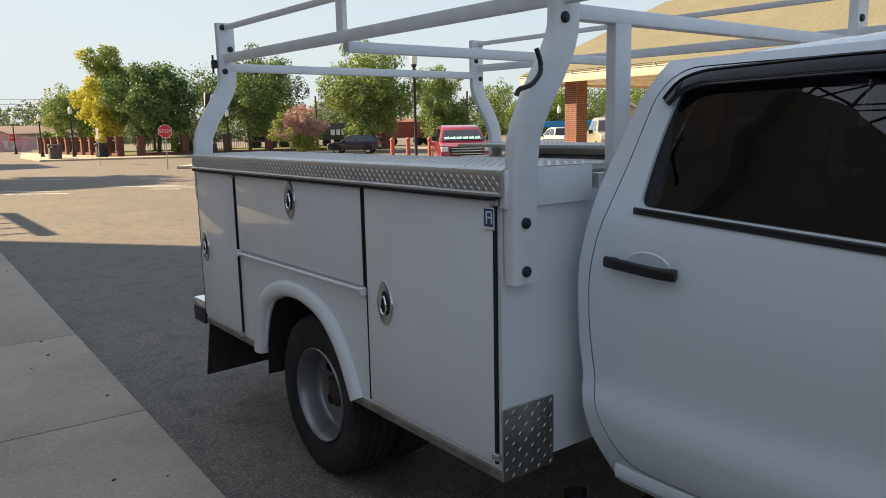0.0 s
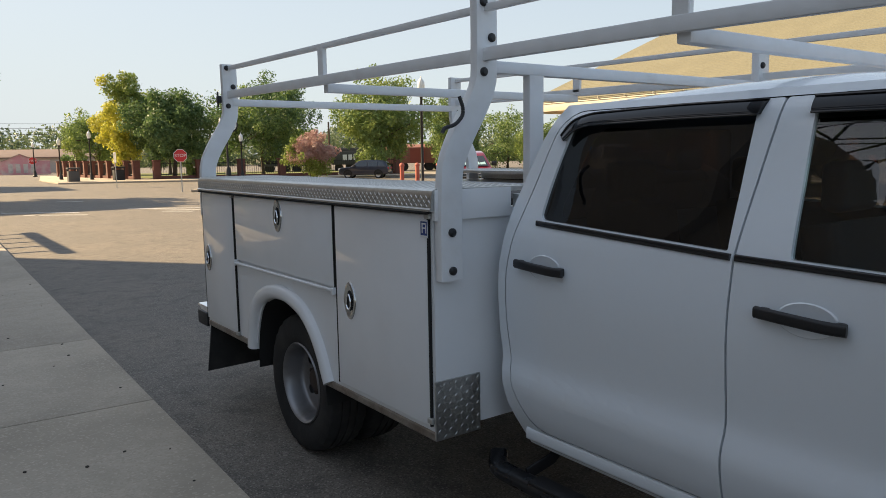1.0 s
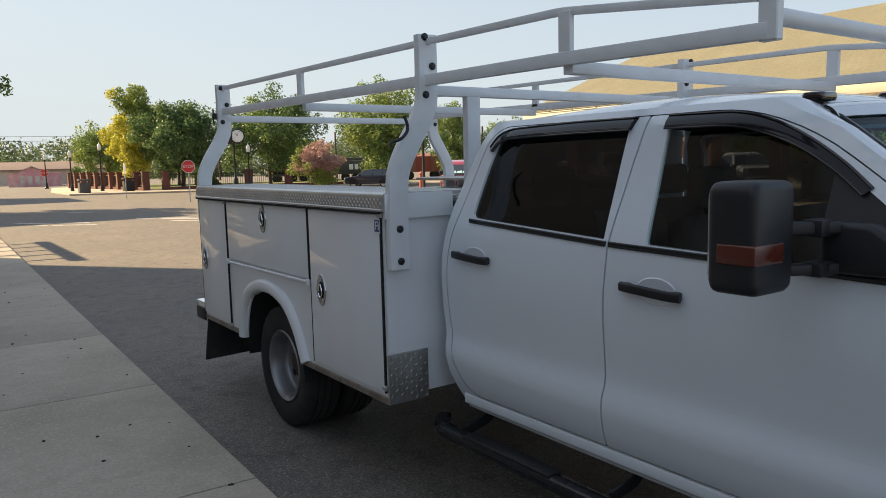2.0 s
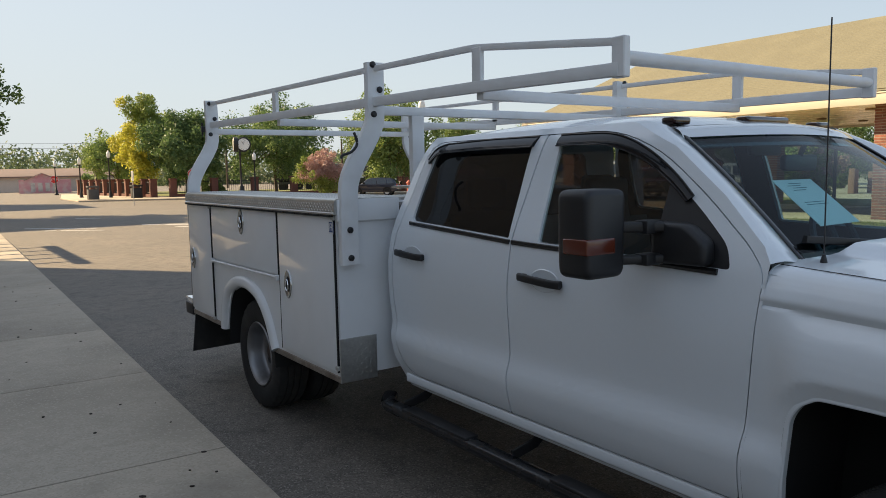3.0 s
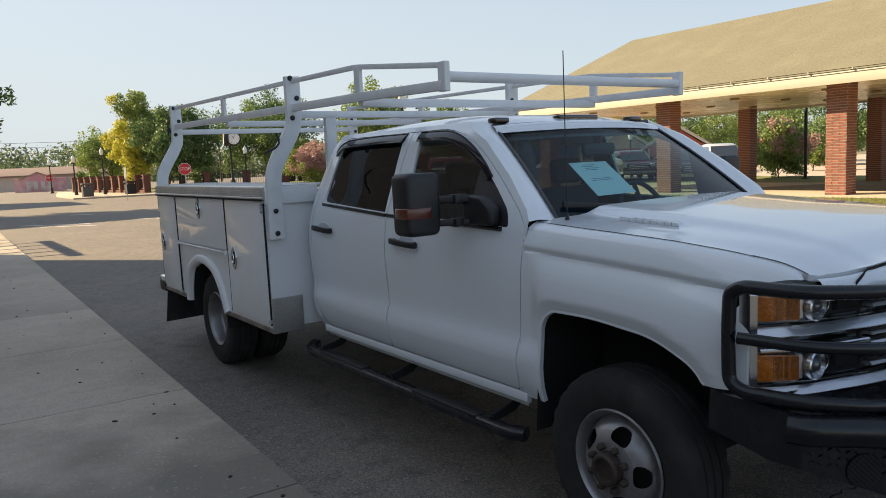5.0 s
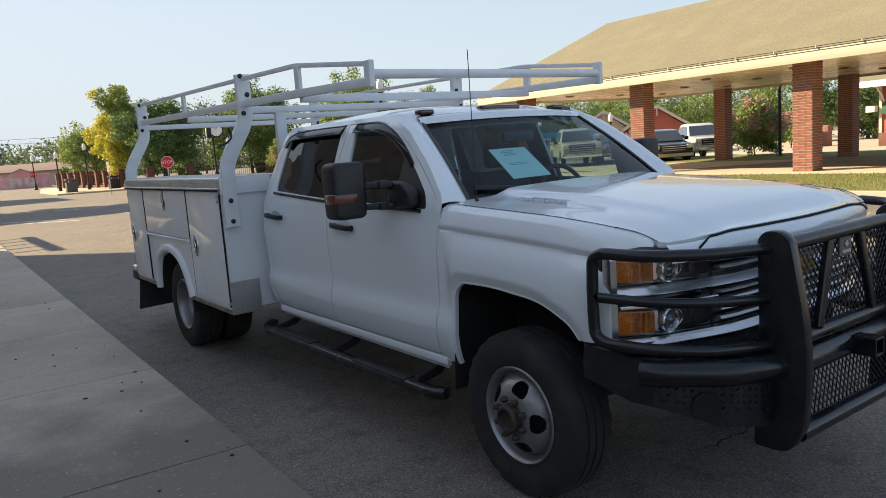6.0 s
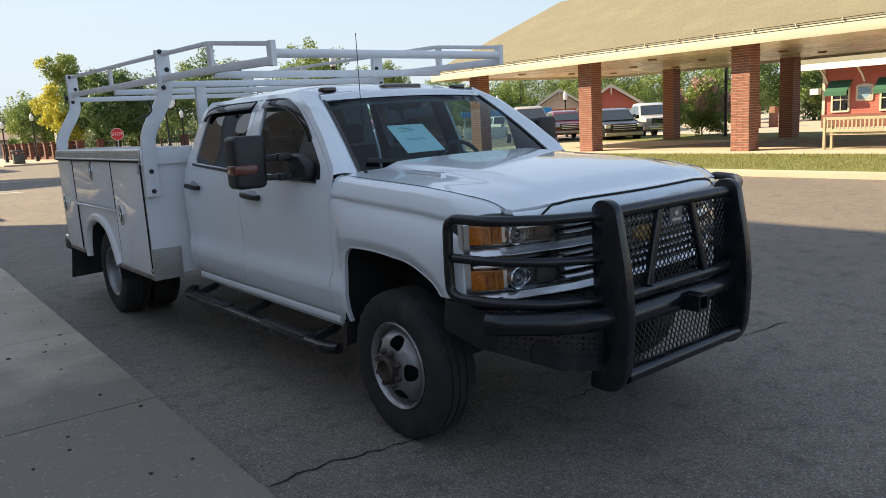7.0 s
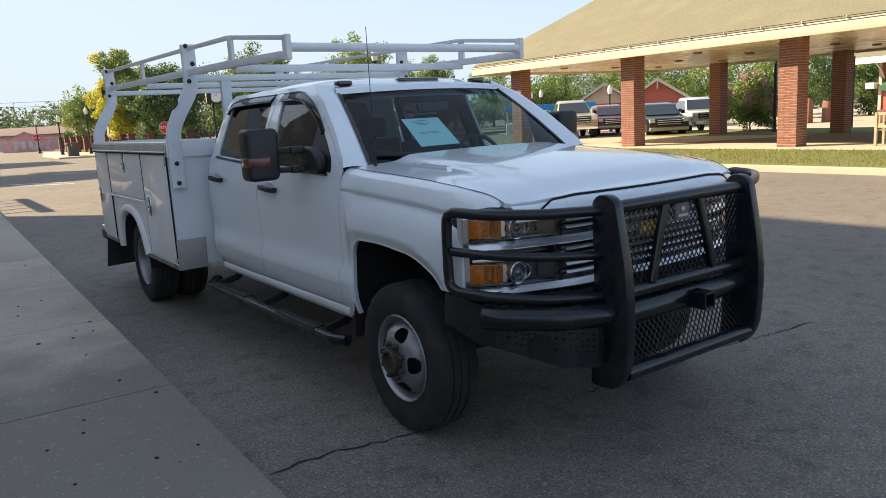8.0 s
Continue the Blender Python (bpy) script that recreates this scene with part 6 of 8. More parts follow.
# cabin seen through the glass
cabin = None
bm = bmesh.new()
prism(bm, rounded([(0.52, 1.08), (0.52, 1.34), (0.62, 1.372), (0.90, 1.335), (1.00, 1.28), (1.00, 1.08)], 0.03), "x", -0.93, 0.93)
cabin = part("dashboard", bm, DASH, truck, "dark grey dashboard")
bm = bmesh.new()
skin(bm, [(-0.92, 0.7), (0.92, 0.7), (0.92, 2.74), (-0.92, 2.74)], [], lambda x, y: (x, y, 0.60), (0, 0))
part("cabin_floor", bm, CABIN, cabin)
bm = bmesh.new()
patch(bm, 6, 6, lambda u, v: (0.70 * (2 * v - 1), 1.20 + 1.42 * u, 1.885 - 0.03 * (2 * v - 1) ** 2))
part("headliner", bm, material("headliner", (0.25, 0.25, 0.24), 0.9), cabin, "grey headliner")
for x, y in ((-0.44, 1.55), (0.44, 1.55), (-0.46, 2.45), (0.46, 2.45)):
    bm = bmesh.new()
    prism(bm, rounded([(x - 0.25, y - 0.42), (x + 0.25, y - 0.42), (x + 0.25, y + 0.10), (x - 0.25, y + 0.10)], 0.07), "z", 0.80, 0.98, 0.04)
    box(bm, x - 0.22, x + 0.22, y - 0.40, y + 0.05, 0.60, 0.80)
    part("seat", bm, CABIN, cabin, "dark cloth seat")
    bm = bmesh.new()
    sweep(bm, [(x, y + 0.02, 0.92), (x, y + 0.09, 1.20), (x, y + 0.14, 1.47)], oblong(0.50, 0.13, 0.05), (0, 1, 0))
    part("backrest", bm, CABIN, cabin, "dark cloth backrest")
    bm = bmesh.new()
    box(bm, x - 0.13, x + 0.13, y + 0.10, y + 0.19, 1.50, 1.67, 0.035, 3)
    part("headrest", bm, CABIN, cabin, "dark headrest")
bm = bmesh.new()
c = Vector((0.44, 1.02, 1.33))
ax = Vector((0, 1, -0.45)).normalized()
e1, e2 = Vector((1, 0, 0)), ax.cross(Vector((1, 0, 0))).normalized()
ring = [c + e1 * 0.19 * math.cos(a) + e2 * 0.19 * math.sin(a) for a in np.linspace(0, 2 * math.pi, 33)]
sweep(bm, ring, circle(0.015, 8), ax)
for a in (0.2, math.pi - 0.2, -math.pi / 2):
    tube(bm, [c, c + e1 * 0.18 * math.cos(a) + e2 * 0.18 * math.sin(a)], 0.015, 6)
lathe(bm, [(0.05, -0.02), (0.05, 0.02)], 12, c)
part("steering_wheel", bm, DASH, cabin, "black steering wheel")
bm = bmesh.new()
box(bm, -0.12, 0.12, 1.13, 1.16, 1.755, 1.825, 0.012)
tube(bm, [(0, 1.15, 1.80), (0, 1.13, 1.87)], 0.01, 6)
part("rear_view_mirror", bm, BLACK, cabin, "black interior mirror")
# sheet of paper leaning on the windscreen
bm = bmesh.new()
PQ = [Vector((-0.285, 0.722, 1.470)), Vector((0.025, 0.725, 1.472)), Vector((-0.005, 0.925, 1.648)), Vector((-0.295, 0.928, 1.648))]
nq = (PQ[1] - PQ[0]).cross(PQ[3] - PQ[0]).normalized()
lo, hi = [bm.verts.new(p) for p in PQ], [bm.verts.new(p + nq * 0.002) for p in PQ]
bm.faces.new(lo[::-1]), bm.faces.new(hi)
for i in range(4):
    bm.faces.new((lo[i], lo[(i + 1) % 4], hi[(i + 1) % 4], hi[i]))
paper = part("paper_sheet", bm, PAPER, truck, "pale green printed sheet leaning inside the windscreen")
bm = bmesh.new()
for r, (a, b) in enumerate(((0.3, 0.62), (0.22, 0.55), (0.3, 0.66), (0.26, 0.58), (0.2, 0.7), (0.2, 0.75))):
    v = 0.90 - 0.05 * r if r < 4 else 0.48 - 0.05 * (r - 4)
    def q(u, w):
        return PQ[0].lerp(PQ[1], u).lerp(PQ[3].lerp(PQ[2], u), w) + nq * 0.003
    bm.faces.new([bm.verts.new(q(*p)) for p in ((a, v), (b, v), (b, v + 0.014), (a, v + 0.014))])
part("print", bm, INK, paper)

# ---- the brick-columned canopy across the street ----
CX0, CX1, CY0, CY1, EAVE = 17.35, 29.6, -8.0, 22.7, 3.22
RIDGE_X, RIDGE_Z, RIDGE_Y0, RIDGE_Y1 = 23.5, 6.55, -2.0, 20.6
canopy = thing("drive_canopy", "long hip-roofed drive canopy with cream fascia on brick columns", "canopy", (0, 0, 0))
bm = bmesh.new()
t = 0.06
e = EAVE + 0.34
lo = [(CX0 - 0.02, CY0 - 0.02, e), (CX1 + 0.02, CY0 - 0.02, e), (CX1 + 0.02, CY1 + 0.02, e), (CX0 - 0.02, CY1 + 0.02, e)]
rd = [(RIDGE_X, RIDGE_Y0, RIDGE_Z), (RIDGE_X, RIDGE_Y1, RIDGE_Z)]
for dz in (0.0, -t):
    v = [bm.verts.new((p[0], p[1], p[2] + dz)) for p in lo + rd]
    for f in ((3, 0, 4, 5), (1, 2, 5, 4), (0, 1, 4), (2, 3, 5)):
        bm.faces.new([v[i] for i in f])
bmesh.ops.recalc_face_normals(bm, faces=bm.faces[:])
part("roof", bm, SHINGLE, canopy, "olive-tan composition shingle hip roof", smooth=0)
bm = bmesh.new()
for a in ((CX0, CX0 + 0.05, CY0, CY1), (CX1 - 0.05, CX1, CY0, CY1), (CX0 + 0.05, CX1 - 0.05, CY0, CY0 + 0.05), (CX0 + 0.05, CX1 - 0.05, CY1 - 0.05, CY1)):
    box(bm, *a, EAVE, EAVE + 0.335, 0.006)
part("fascia", bm, CREAM, canopy, "cream painted fascia board")
bm = bmesh.new()
box(bm, CX0 + 0.06, CX1 - 0.06, CY0 + 0.06, CY1 - 0.06, EAVE + 0.122, EAVE + 0.14)
soffit = part("soffit", bm, SOFFIT, canopy, "cream soffit of long boards")
n = int((CX1 - CX0 - 0.12) / 0.3)
w = (CX1 - CX0 - 0.12) / n
for i in range(n):
    bm = bmesh.new()
    box(bm, CX0 + 0.06 + i * w + 0.005, CX0 + 0.06 + (i + 1) * w - 0.005, CY0 + 0.06, CY1 - 0.06, EAVE + 0.10, EAVE + 0.12, 0.004, 1)
    part("soffit_board", bm, SOFFIT, soffit)
COLUMNS = [(18.35, 8.8, 0.165), (18.35, 14.75, 0.165), (18.35, 20.7, 0.165), (18.35, 2.85, 0.165), (28.5, 18.2, 0.02), (28.5, 12.45, 0.02), (28.5, 6.6, 0.02)]
HALFC, COURSE = 0.30, 0.0765


def brick_faces(cx, cy, cz, top):
    """Centre, half sizes of every brick of a square column, course by course."""
    out = []
    k = int((top - cz) / COURSE)
    for i in range(k):
        z = cz + (i + 0.5) * COURSE
        for f in range(4):
            n = 3
            w = 2 * HALFC / n
            for j in range(n):
                off = -HALFC + (j + 0.5) * w
                if i % 2 and j != 1:
                    off += 0.02 * (1 if j == 0 else -1)
                c = HALFC - 0.02
                x, y, hx, hy = ((-c, off, 0.016, w / 2 - 0.006), (off, -c, w / 2 - 0.006, 0.016), (c, off, 0.016, w / 2 - 0.006), (off, c, w / 2 - 0.006, 0.016))[f]
                out.append((f, cx + x, cy + y, z, hx, hy, COURSE / 2 - 0.010))
    return out


brick_mesh = {}
for ci, (cx, cy, cz) in enumerate(COLUMNS):
    bm = bmesh.new()
    box(bm, cx - HALFC + 0.012, cx + HALFC - 0.012, cy - HALFC + 0.012, cy + HALFC - 0.012, cz - 0.02, EAVE + 0.1)
    core = part("column", bm, MORTAR, canopy, "square red brick column with pale mortar")
    joined = bmesh.new()
    for f, x, y, z, hx, hy, hz in brick_faces(cx, cy, cz, EAVE + 0.1):
        if ci == 0 and f in (0, 1):
            key = (round(hx, 3), round(hy, 3))
            if key not in brick_mesh:
                bm = bmesh.new()
                box(bm, -hx, hx, -hy, hy, -hz, hz)
                me = bpy.data.meshes.new("brick")
                bm.to_mesh(me)
                bm.free()
                me.materials.append(BRICK)
                brick_mesh[key] = me
            ob = new("brick", brick_mesh[key])
            ob.parent = core
            ob.location = (x + random.uniform(-0.002, 0.002), y + random.uniform(-0.002, 0.002), z)
        else:
            box(joined, x - hx, x + hx, y - hy, y + hy, z - hz, z + hz)
    tagged(part("brickwork", joined, BRICK_JOINED, core, smooth=0), kind="stuff")

# round lamps in the soffit
for y in (-2.0, 4.0, 10.2, 13.4, 16.6, 20.0):
    for x in (20.2, 23.4, 26.4):
        bm = bmesh.new()
        lathe(bm, [(0.16, 0.0), (0.17, -0.03), (0.14, -0.055), (0.001, -0.06)], 20, (x, y, EAVE + 0.098))
        part("soffit_lamp", bm, material("lamp_bronze", (0.25, 0.17, 0.09), 0.5), canopy, "small round bronze ceiling lamp, unlit")
# small snow clips along the eave
for i in range(26):
    bm = bmesh.new()
    y = CY0 + 1.2 * i + 0.4
    box(bm, CX0 - 0.06, CX0 - 0.02, y, y + 0.03, EAVE + 0.335, EAVE + 0.40, 0.004, 1)
    part("gutter_clip", bm, CREAM, canopy)
# shingle courses: thin steps up the front slope
bm = bmesh.new()
run = RIDGE_X - CX0
for i in range(1, 44):
    t0 = i / 44
    x0, z0 = CX0 - 0.05 + (run + 0.05) * t0, e + (RIDGE_Z - e) * t0
    ya, yb = CY0 + (RIDGE_Y0 - CY0) * t0, CY1 + (RIDGE_Y1 - CY1) * t0
    q = [(x0 - 0.02, ya, z0 - 0.004), (x0 - 0.02, yb, z0 - 0.004), (x0 - 0.012, yb, z0 + 0.012), (x0 - 0.012, ya, z0 + 0.012)]
    r = [(x0 + run / 44 - 0.012, yb, z0 + (RIDGE_Z - e) / 44 + 0.001), (x0 + run / 44 - 0.012, ya, z0 + (RIDGE_Z - e) / 44 + 0.001)]
    v = [bm.verts.new(p) for p in q + r]
    bm.faces.new((v[0], v[1], v[2], v[3]))
    bm.faces.new((v[3], v[2], v[4], v[5]))
tagged(part("shingle_course", bm, SHINGLE, canopy, smooth=0), kind="stuff")

# ---- trees and shrubs ----
LEAF_GREEN = leafy("green_leaves", (0.12, 0.19, 0.05), (0.30, 0.38, 0.11))
LEAF_DARK = leafy("dark_leaves", (0.065, 0.125, 0.042), (0.18, 0.26, 0.085))
LEAF_YELLOW = leafy("yellow_leaves", (0.42, 0.44, 0.055), (0.68, 0.62, 0.09))
LEAF_LIME = leafy("lime_leaves", (0.17, 0.24, 0.045), (0.30, 0.35, 0.08))
PINK = leafy("pink_blossom", (0.42, 0.24, 0.22), (0.50, 0.36, 0.30))
HAZE_GREEN = leafy("far_leaves", (0.09, 0.13, 0.06), (0.16, 0.20, 0.10))


def leaf_cloud(rng, centres, spread, count, size):
    """Small leaves on round clumps, most of them facing outwards, as vertex and face lists. spread: one radius, or one for each clump."""
    radii = np.broadcast_to(np.asarray(spread, float), (len(centres),))
    pick = rng.choice(len(centres), count, p=radii ** 2 / np.sum(radii ** 2))
    d = rng.normal(0, 1, (count, 3))
    d /= np.linalg.norm(d, axis=1)[:, None] + 1e-9
    p = centres[pick] + d * ((0.35 + 0.65 * rng.random(count) ** 0.5) * radii[pick] * (1 + 0.12 * rng.normal(0, 1, count)))[:, None]
    n = d + 0.75 * rng.normal(0, 1, (count, 3))
    n /= np.linalg.norm(n, axis=1)[:, None] + 1e-9
    u = np.cross(n, rng.normal(0, 1, (count, 3)))
    u /= np.linalg.norm(u, axis=1)[:, None] + 1e-9
    w = np.cross(n, u)
    s = size * (0.6 + 0.8 * rng.random(count))[:, None]
    v = np.stack([p - u * s, p - w * s * 0.5, p + u * s, p + w * s * 0.5], 1).reshape(-1, 3)
    f = np.arange(count * 4).reshape(-1, 4)
    return v, f


def mesh_part(name, v, f, mat, parent, label=""):
    me = bpy.data.meshes.new(name)
    me.from_pydata(v.tolist(), [], f.tolist())
    me.materials.append(mat)
    ob = new(name, me)
    ob.parent = parent
    if label:
        tagged(ob, label)
    return ob


def tree(name, at, height, width, depth, low, mats, label, seed, leaves=15000, trunk=0.17, size=0.105, category="tree", clumps=70, mix=None):
    """A tapered trunk with limbs and a crown of many leaf clumps with gaps."""
    rng = np.random.default_rng(seed)
    top = thing(name, label, category, at)
    bm = bmesh.new()
    lean = rng.normal(0, 0.12, 2)
    path = [(0, 0, -0.1), (lean[0] * 0.3, lean[1] * 0.3, low * 0.6), (lean[0], lean[1], low + (height - low) * 0.35), (lean[0] * 1.4, lean[1] * 1.4, height * 0.8)]
    pts = fillet(path, 0.6, 4)
    n = len(pts)
    rings = []
    for i, p in enumerate(pts):
        r = trunk * (1.25 if i == 0 else 1.0 - 0.8 * i / n)
        rings.append([bm.verts.new(Vector(p) + Vector((r * math.cos(a), r * math.sin(a), 0))) for a in np.linspace(0, 2 * math.pi, 9)[:-1]])
    for r0, r1 in zip(rings, rings[1:]):
        for j in range(8):
            bm.faces.new((r0[j], r0[(j + 1) % 8], r1[(j + 1) % 8], r1[j]))
    cz = (height + low) / 2
    hz = (height - low) / 2
    cs, rad = [], []
    scale = min(width, depth, (height - low) * 1.2)
    while len(cs) < clumps:
        q = rng.uniform(-1, 1, 3)
        rr = np.linalg.norm(q)
        if rr > 1 or rr < 0.4:
            continue
        taper = (1.0 - 0.42 * max(q[2], 0) ** 1.4) * (1.0 - 0.22 * max(-q[2], 0))
        c = np.array((q[0] * width / 2 * 0.90 * taper, q[1] * depth / 2 * 0.90 * taper, cz + q[2] * hz * 0.96))
        r = scale * rng.uniform(0.14, 0.22)
        cs.append(c), rad.append(r)
        for _ in range(2):
            o = rng.normal(0, 1, 3)
            o[:2] += q[:2] * 1.2
            o[2] += q[2] * 0.8
            cs.append(c + o / np.linalg.norm(o) * r * rng.uniform(0.9, 1.35)), rad.append(r * rng.uniform(0.35, 0.6))
    cs, rad = np.array(cs), np.array(rad)
    for i in range(9):
        q = cs[int(rng.integers(0, len(cs)))]
        z0 = low * 0.75 + (cz - low) * rng.random()
        tube(bm, [(lean[0] * 0.6, lean[1] * 0.6, z0), (q[0] * 0.5, q[1] * 0.5, (z0 + q[2]) / 2 + 0.2), (q[0] * 0.9, q[1] * 0.9, q[2])], trunk * 0.26, 5, 0.3)
    part("trunk", bm, BARK, top, smooth=60)
    sel = np.ones(len(cs), bool) if len(mats) == 1 else (mix(cs) if mix else rng.random(len(cs)) < 0.7)
    for mat, pick in ((mats[0], sel), (mats[-1], ~sel)):
        if pick.any():
            v, f = leaf_cloud(rng, cs[pick], rad[pick], int(leaves * np.sum(rad[pick] ** 2) / np.sum(rad ** 2)), size)
            tagged(mesh_part("crown", v, f, mat, top), kind="stuff")
    return top


tree("tree", (14.1, 58.4, 0), 6.2, 7.0, 7.0, 1.9, [LEAF_DARK], "dense dark green broad tree behind the park fence", 3, 26000, clumps=110)
tree("tree", (11.9, 62.2, 0), 7.7, 4.9, 4.6, 1.7, [LEAF_YELLOW, LEAF_LIME], "tall tree with yellow and light green leaves", 5, 20000, clumps=66, mix=lambda c: 0.8 * c[:, 0] - 0.6 * c[:, 1] + 0.45 * (c[:, 2] - 4.5) < 0.15)
tree("tree", (21.2, 58.2, 0), 7.1, 9.4, 8.0, 1.7, [LEAF_DARK, LEAF_GREEN], "wide green tree beside the park walk", 8, 28000, clumps=110)
tree("tree", (26.2, 47.9, 0), 7.1, 6.4, 6.0, 1.1, [LEAF_GREEN, LEAF_LIME], "rounded sunlit green tree by the railway cars", 11, 26000, clumps=110)
tree("tree", (39.6, 57.0, 0), 6.5, 5.4, 5.0, 1.4, [LEAF_GREEN, LEAF_DARK], "green tree behind the parked red vehicle", 14, 16000)
tree("tree", (12.2, 75, 0), 5.6, 6.4, 5.0, 1.2, [LEAF_GREEN, LEAF_LIME], "sunlit green tree at the park corner", 17, 11000)
tree("tree", (17.8, 72, 0), 4.8, 6.0, 5.0, 1.0, [LEAF_GREEN], "green tree in the park", 18, 9000)
for i, (x, y, h, w) in enumerate(((50.0, 61.0, 6.0, 6.5), (55.0, 57.0, 5.2, 6.0), (46.0, 66.0, 5.0, 6.0), (60.0, 52.0, 5.5, 7.0), (50.5, 50.5, 6.4, 7.0), (47.5, 53.5, 4.6, 5.0), (57.5, 44.5, 6.4, 7.5), (60.5, 41.0, 6.2, 7.5), (64.0, 36.0, 6.6, 9.0), (33.0, 78.0, 4.8, 6.0))):
    tree("tree", (x, y, -0.2), h, w, w * 0.9, 0.7, [LEAF_GREEN, LEAF_LIME] if i % 2 else [LEAF_GREEN, LEAF_DARK], "green tree behind the depot lot", 30 + i, 9500)
for i, (x, y, h, w) in enumerate(((55.0, 28.5, 5.2, 6.0), (57.0, 24.5, 4.6, 5.5), (58.5, 20.5, 4.4, 5.0))):
    tree("tree", (x, y, -0.2), h, w, w * 0.9, 0.5, [LEAF_DARK, LEAF_GREEN], "shaded dark green tree beside the red building", 50 + i, 10000)
tree("crape_myrtle", (19.4, 46.0, 0), 2.75, 3.3, 3.0, 0.25, [LEAF_LIME, PINK], "round crape myrtle with pink blossom on top", 61, 11000, 0.05, 0.075, "shrub", 60, mix=lambda c: (c[:, 2] < 1.55) | (c[:, 0] < -1.0))
tree("crape_myrtle", (31.6, 18.4, 0.0), 2.9, 3.0, 2.7, 0.0, [LEAF_GREEN, PINK], "tall crape myrtle with faded pink blossom", 63, 14000, 0.05, 0.07, "shrub", 90, mix=lambda c: (c[:, 2] < 1.2) | (np.sin(c[:, 0] * 5 + c[:, 1] * 7 + c[:, 2] * 3) > -0.35))
tree("shrub", (45.5, 31.5, -0.2), 1.9, 3.0, 2.4, 0.1, [LEAF_LIME, LEAF_GREEN], "bright green round shrub by the depot", 65, 3000, 0.05, 0.12, "shrub", 40)
tree("shrub", (45.0, 24.0, -0.2), 1.3, 1.7, 1.5, 0.1, [LEAF_LIME, LEAF_GREEN], "light green shrub beside a stone post", 66, 2200, 0.05, 0.11, "shrub", 30)
tree("shrub", (15.6, 57.2, 0), 1.5, 2.6, 1.6, 0.1, [LEAF_LIME, LEAF_GREEN], "low green shrub inside the fence", 67, 2200, 0.05, 0.12, "shrub", 30)
tree("shrub", (14.0, 96.0, -0.0), 2.6, 3.0, 2.6, 0.2, [LEAF_GREEN, LEAF_LIME], "green bush at the far street corner", 68, 2200, 0.06, 0.2, "shrub", 30)
tree("tree", (-2.0, 39.6, 0), 8.6, 4.6, 4.2, 3.2, [LEAF_DARK], "overhanging dark street tree beside the road", 71, 9000, 0.16, 0.11)
# far woods along the horizon
rng = np.random.default_rng(90)
cs = []
for i in range(900):
    a = rng.uniform(-0.35, 1.75)
    d = rng.uniform(135, 190)
    h = (4.2 + 2.6 * math.sin(a * 23) * math.sin(a * 9) + 1.5 * math.sin(a * 51)) * d / 140
    cs.append((d * math.sin(a), d * math.cos(a), rng.uniform(-0.3, max(h, 1.5))))
v, f = leaf_cloud(rng, np.array(cs), 2.8, 120000, 0.36)
woods = thing("far_woods", "hazy green line of far trees", "trees", kind="stuff")
mesh_part("foliage", v, f, HAZE_GREEN, woods)

# ---- grass on the verge ----
rng = np.random.default_rng(12)
k = 24000
p = np.stack([rng.uniform(12.82, 17.26, k), rng.uniform(-4, 14.5, k), np.full(k, 0.15)], 1)
a = rng.uniform(0, 2 * math.pi, k)
h = rng.uniform(0.025, 0.075, k)
dirs = np.stack([np.cos(a), np.sin(a), np.zeros(k)], 1) * 0.006
tip = p + np.stack([rng.normal(0, 0.02, k), rng.normal(0, 0.02, k), h], 1)
v = np.stack([p - dirs, p + dirs, tip], 1).reshape(-1, 3)
me = bpy.data.meshes.new("grass_blades")
me.from_pydata(v.tolist(), [], np.arange(k * 3).reshape(-1, 3).tolist())
me.materials.append(leafy("grass", (0.13, 0.17, 0.03), (0.30, 0.27, 0.10)))
tagged(new("grass_blades", me), "short dry green grass of the verge", "grass", kind="stuff")

# ---- street furniture ----
GLOBE = material("globe", (0.85, 0.85, 0.82), 0.3, stain=0.1, stain_scale=9)


def lamp_post(at, h=3.9):
    top = thing("street_lamp", "black cast iron street lamp with a white acorn globe", "street lamp", at, group="street lamps")
    bm = bmesh.new()
    lathe(bm, [(0.20, 0), (0.20, 0.10), (0.15, 0.16), (0.13, 0.42), (0.085, 0.55), (0.075, 0.62), (0.06, 0.66), (0.048, h - 0.75), (0.065, h - 0.72), (0.05, h - 0.68), (0.10, h - 0.58), (0.12, h - 0.55)], 14)
    part("pole", bm, IRON, top)
    bm = bmesh.new()
    lathe(bm, [(0.09, h - 0.55), (0.125, h - 0.45), (0.145, h - 0.30), (0.125, h - 0.14), (0.07, h - 0.06), (0.03, h - 0.02), (0.02, h + 0.05), (0.001, h + 0.07)], 18)
    part("globe", bm, GLOBE, top, "white acorn globe")
    return top


for x, y, h in ((8.9, 61.5, 3.75), (7.3, 64.5, 3.3), (8.0, 83.0, 3.4), (13.35, 24.1, 4.55), (39.7, 43.5, 3.3), (17.0, 52.0, 3.3), (34.4, 30.2, 3.1), (38.1, 40.6, 3.3), (44.0, 60.0, 3.6)):
    lamp_post((x, y, 0 if y > 46 or x < 33 else -0.2), h)
for x, y, z0, hh in ((30.1, 16.3, 0.02, 4.4), (36.5, 15.9, -0.2, 3.6)):
    pole = thing("canopy_pole", "plain dark round metal pole behind the canopy", "pole", (x, y, z0))
    bm = bmesh.new()
    lathe(bm, [(0.16, 0), (0.16, 0.03), (0.075, 0.05), (0.07, hh)], 14)
    part("pole", bm, IRON, pole)


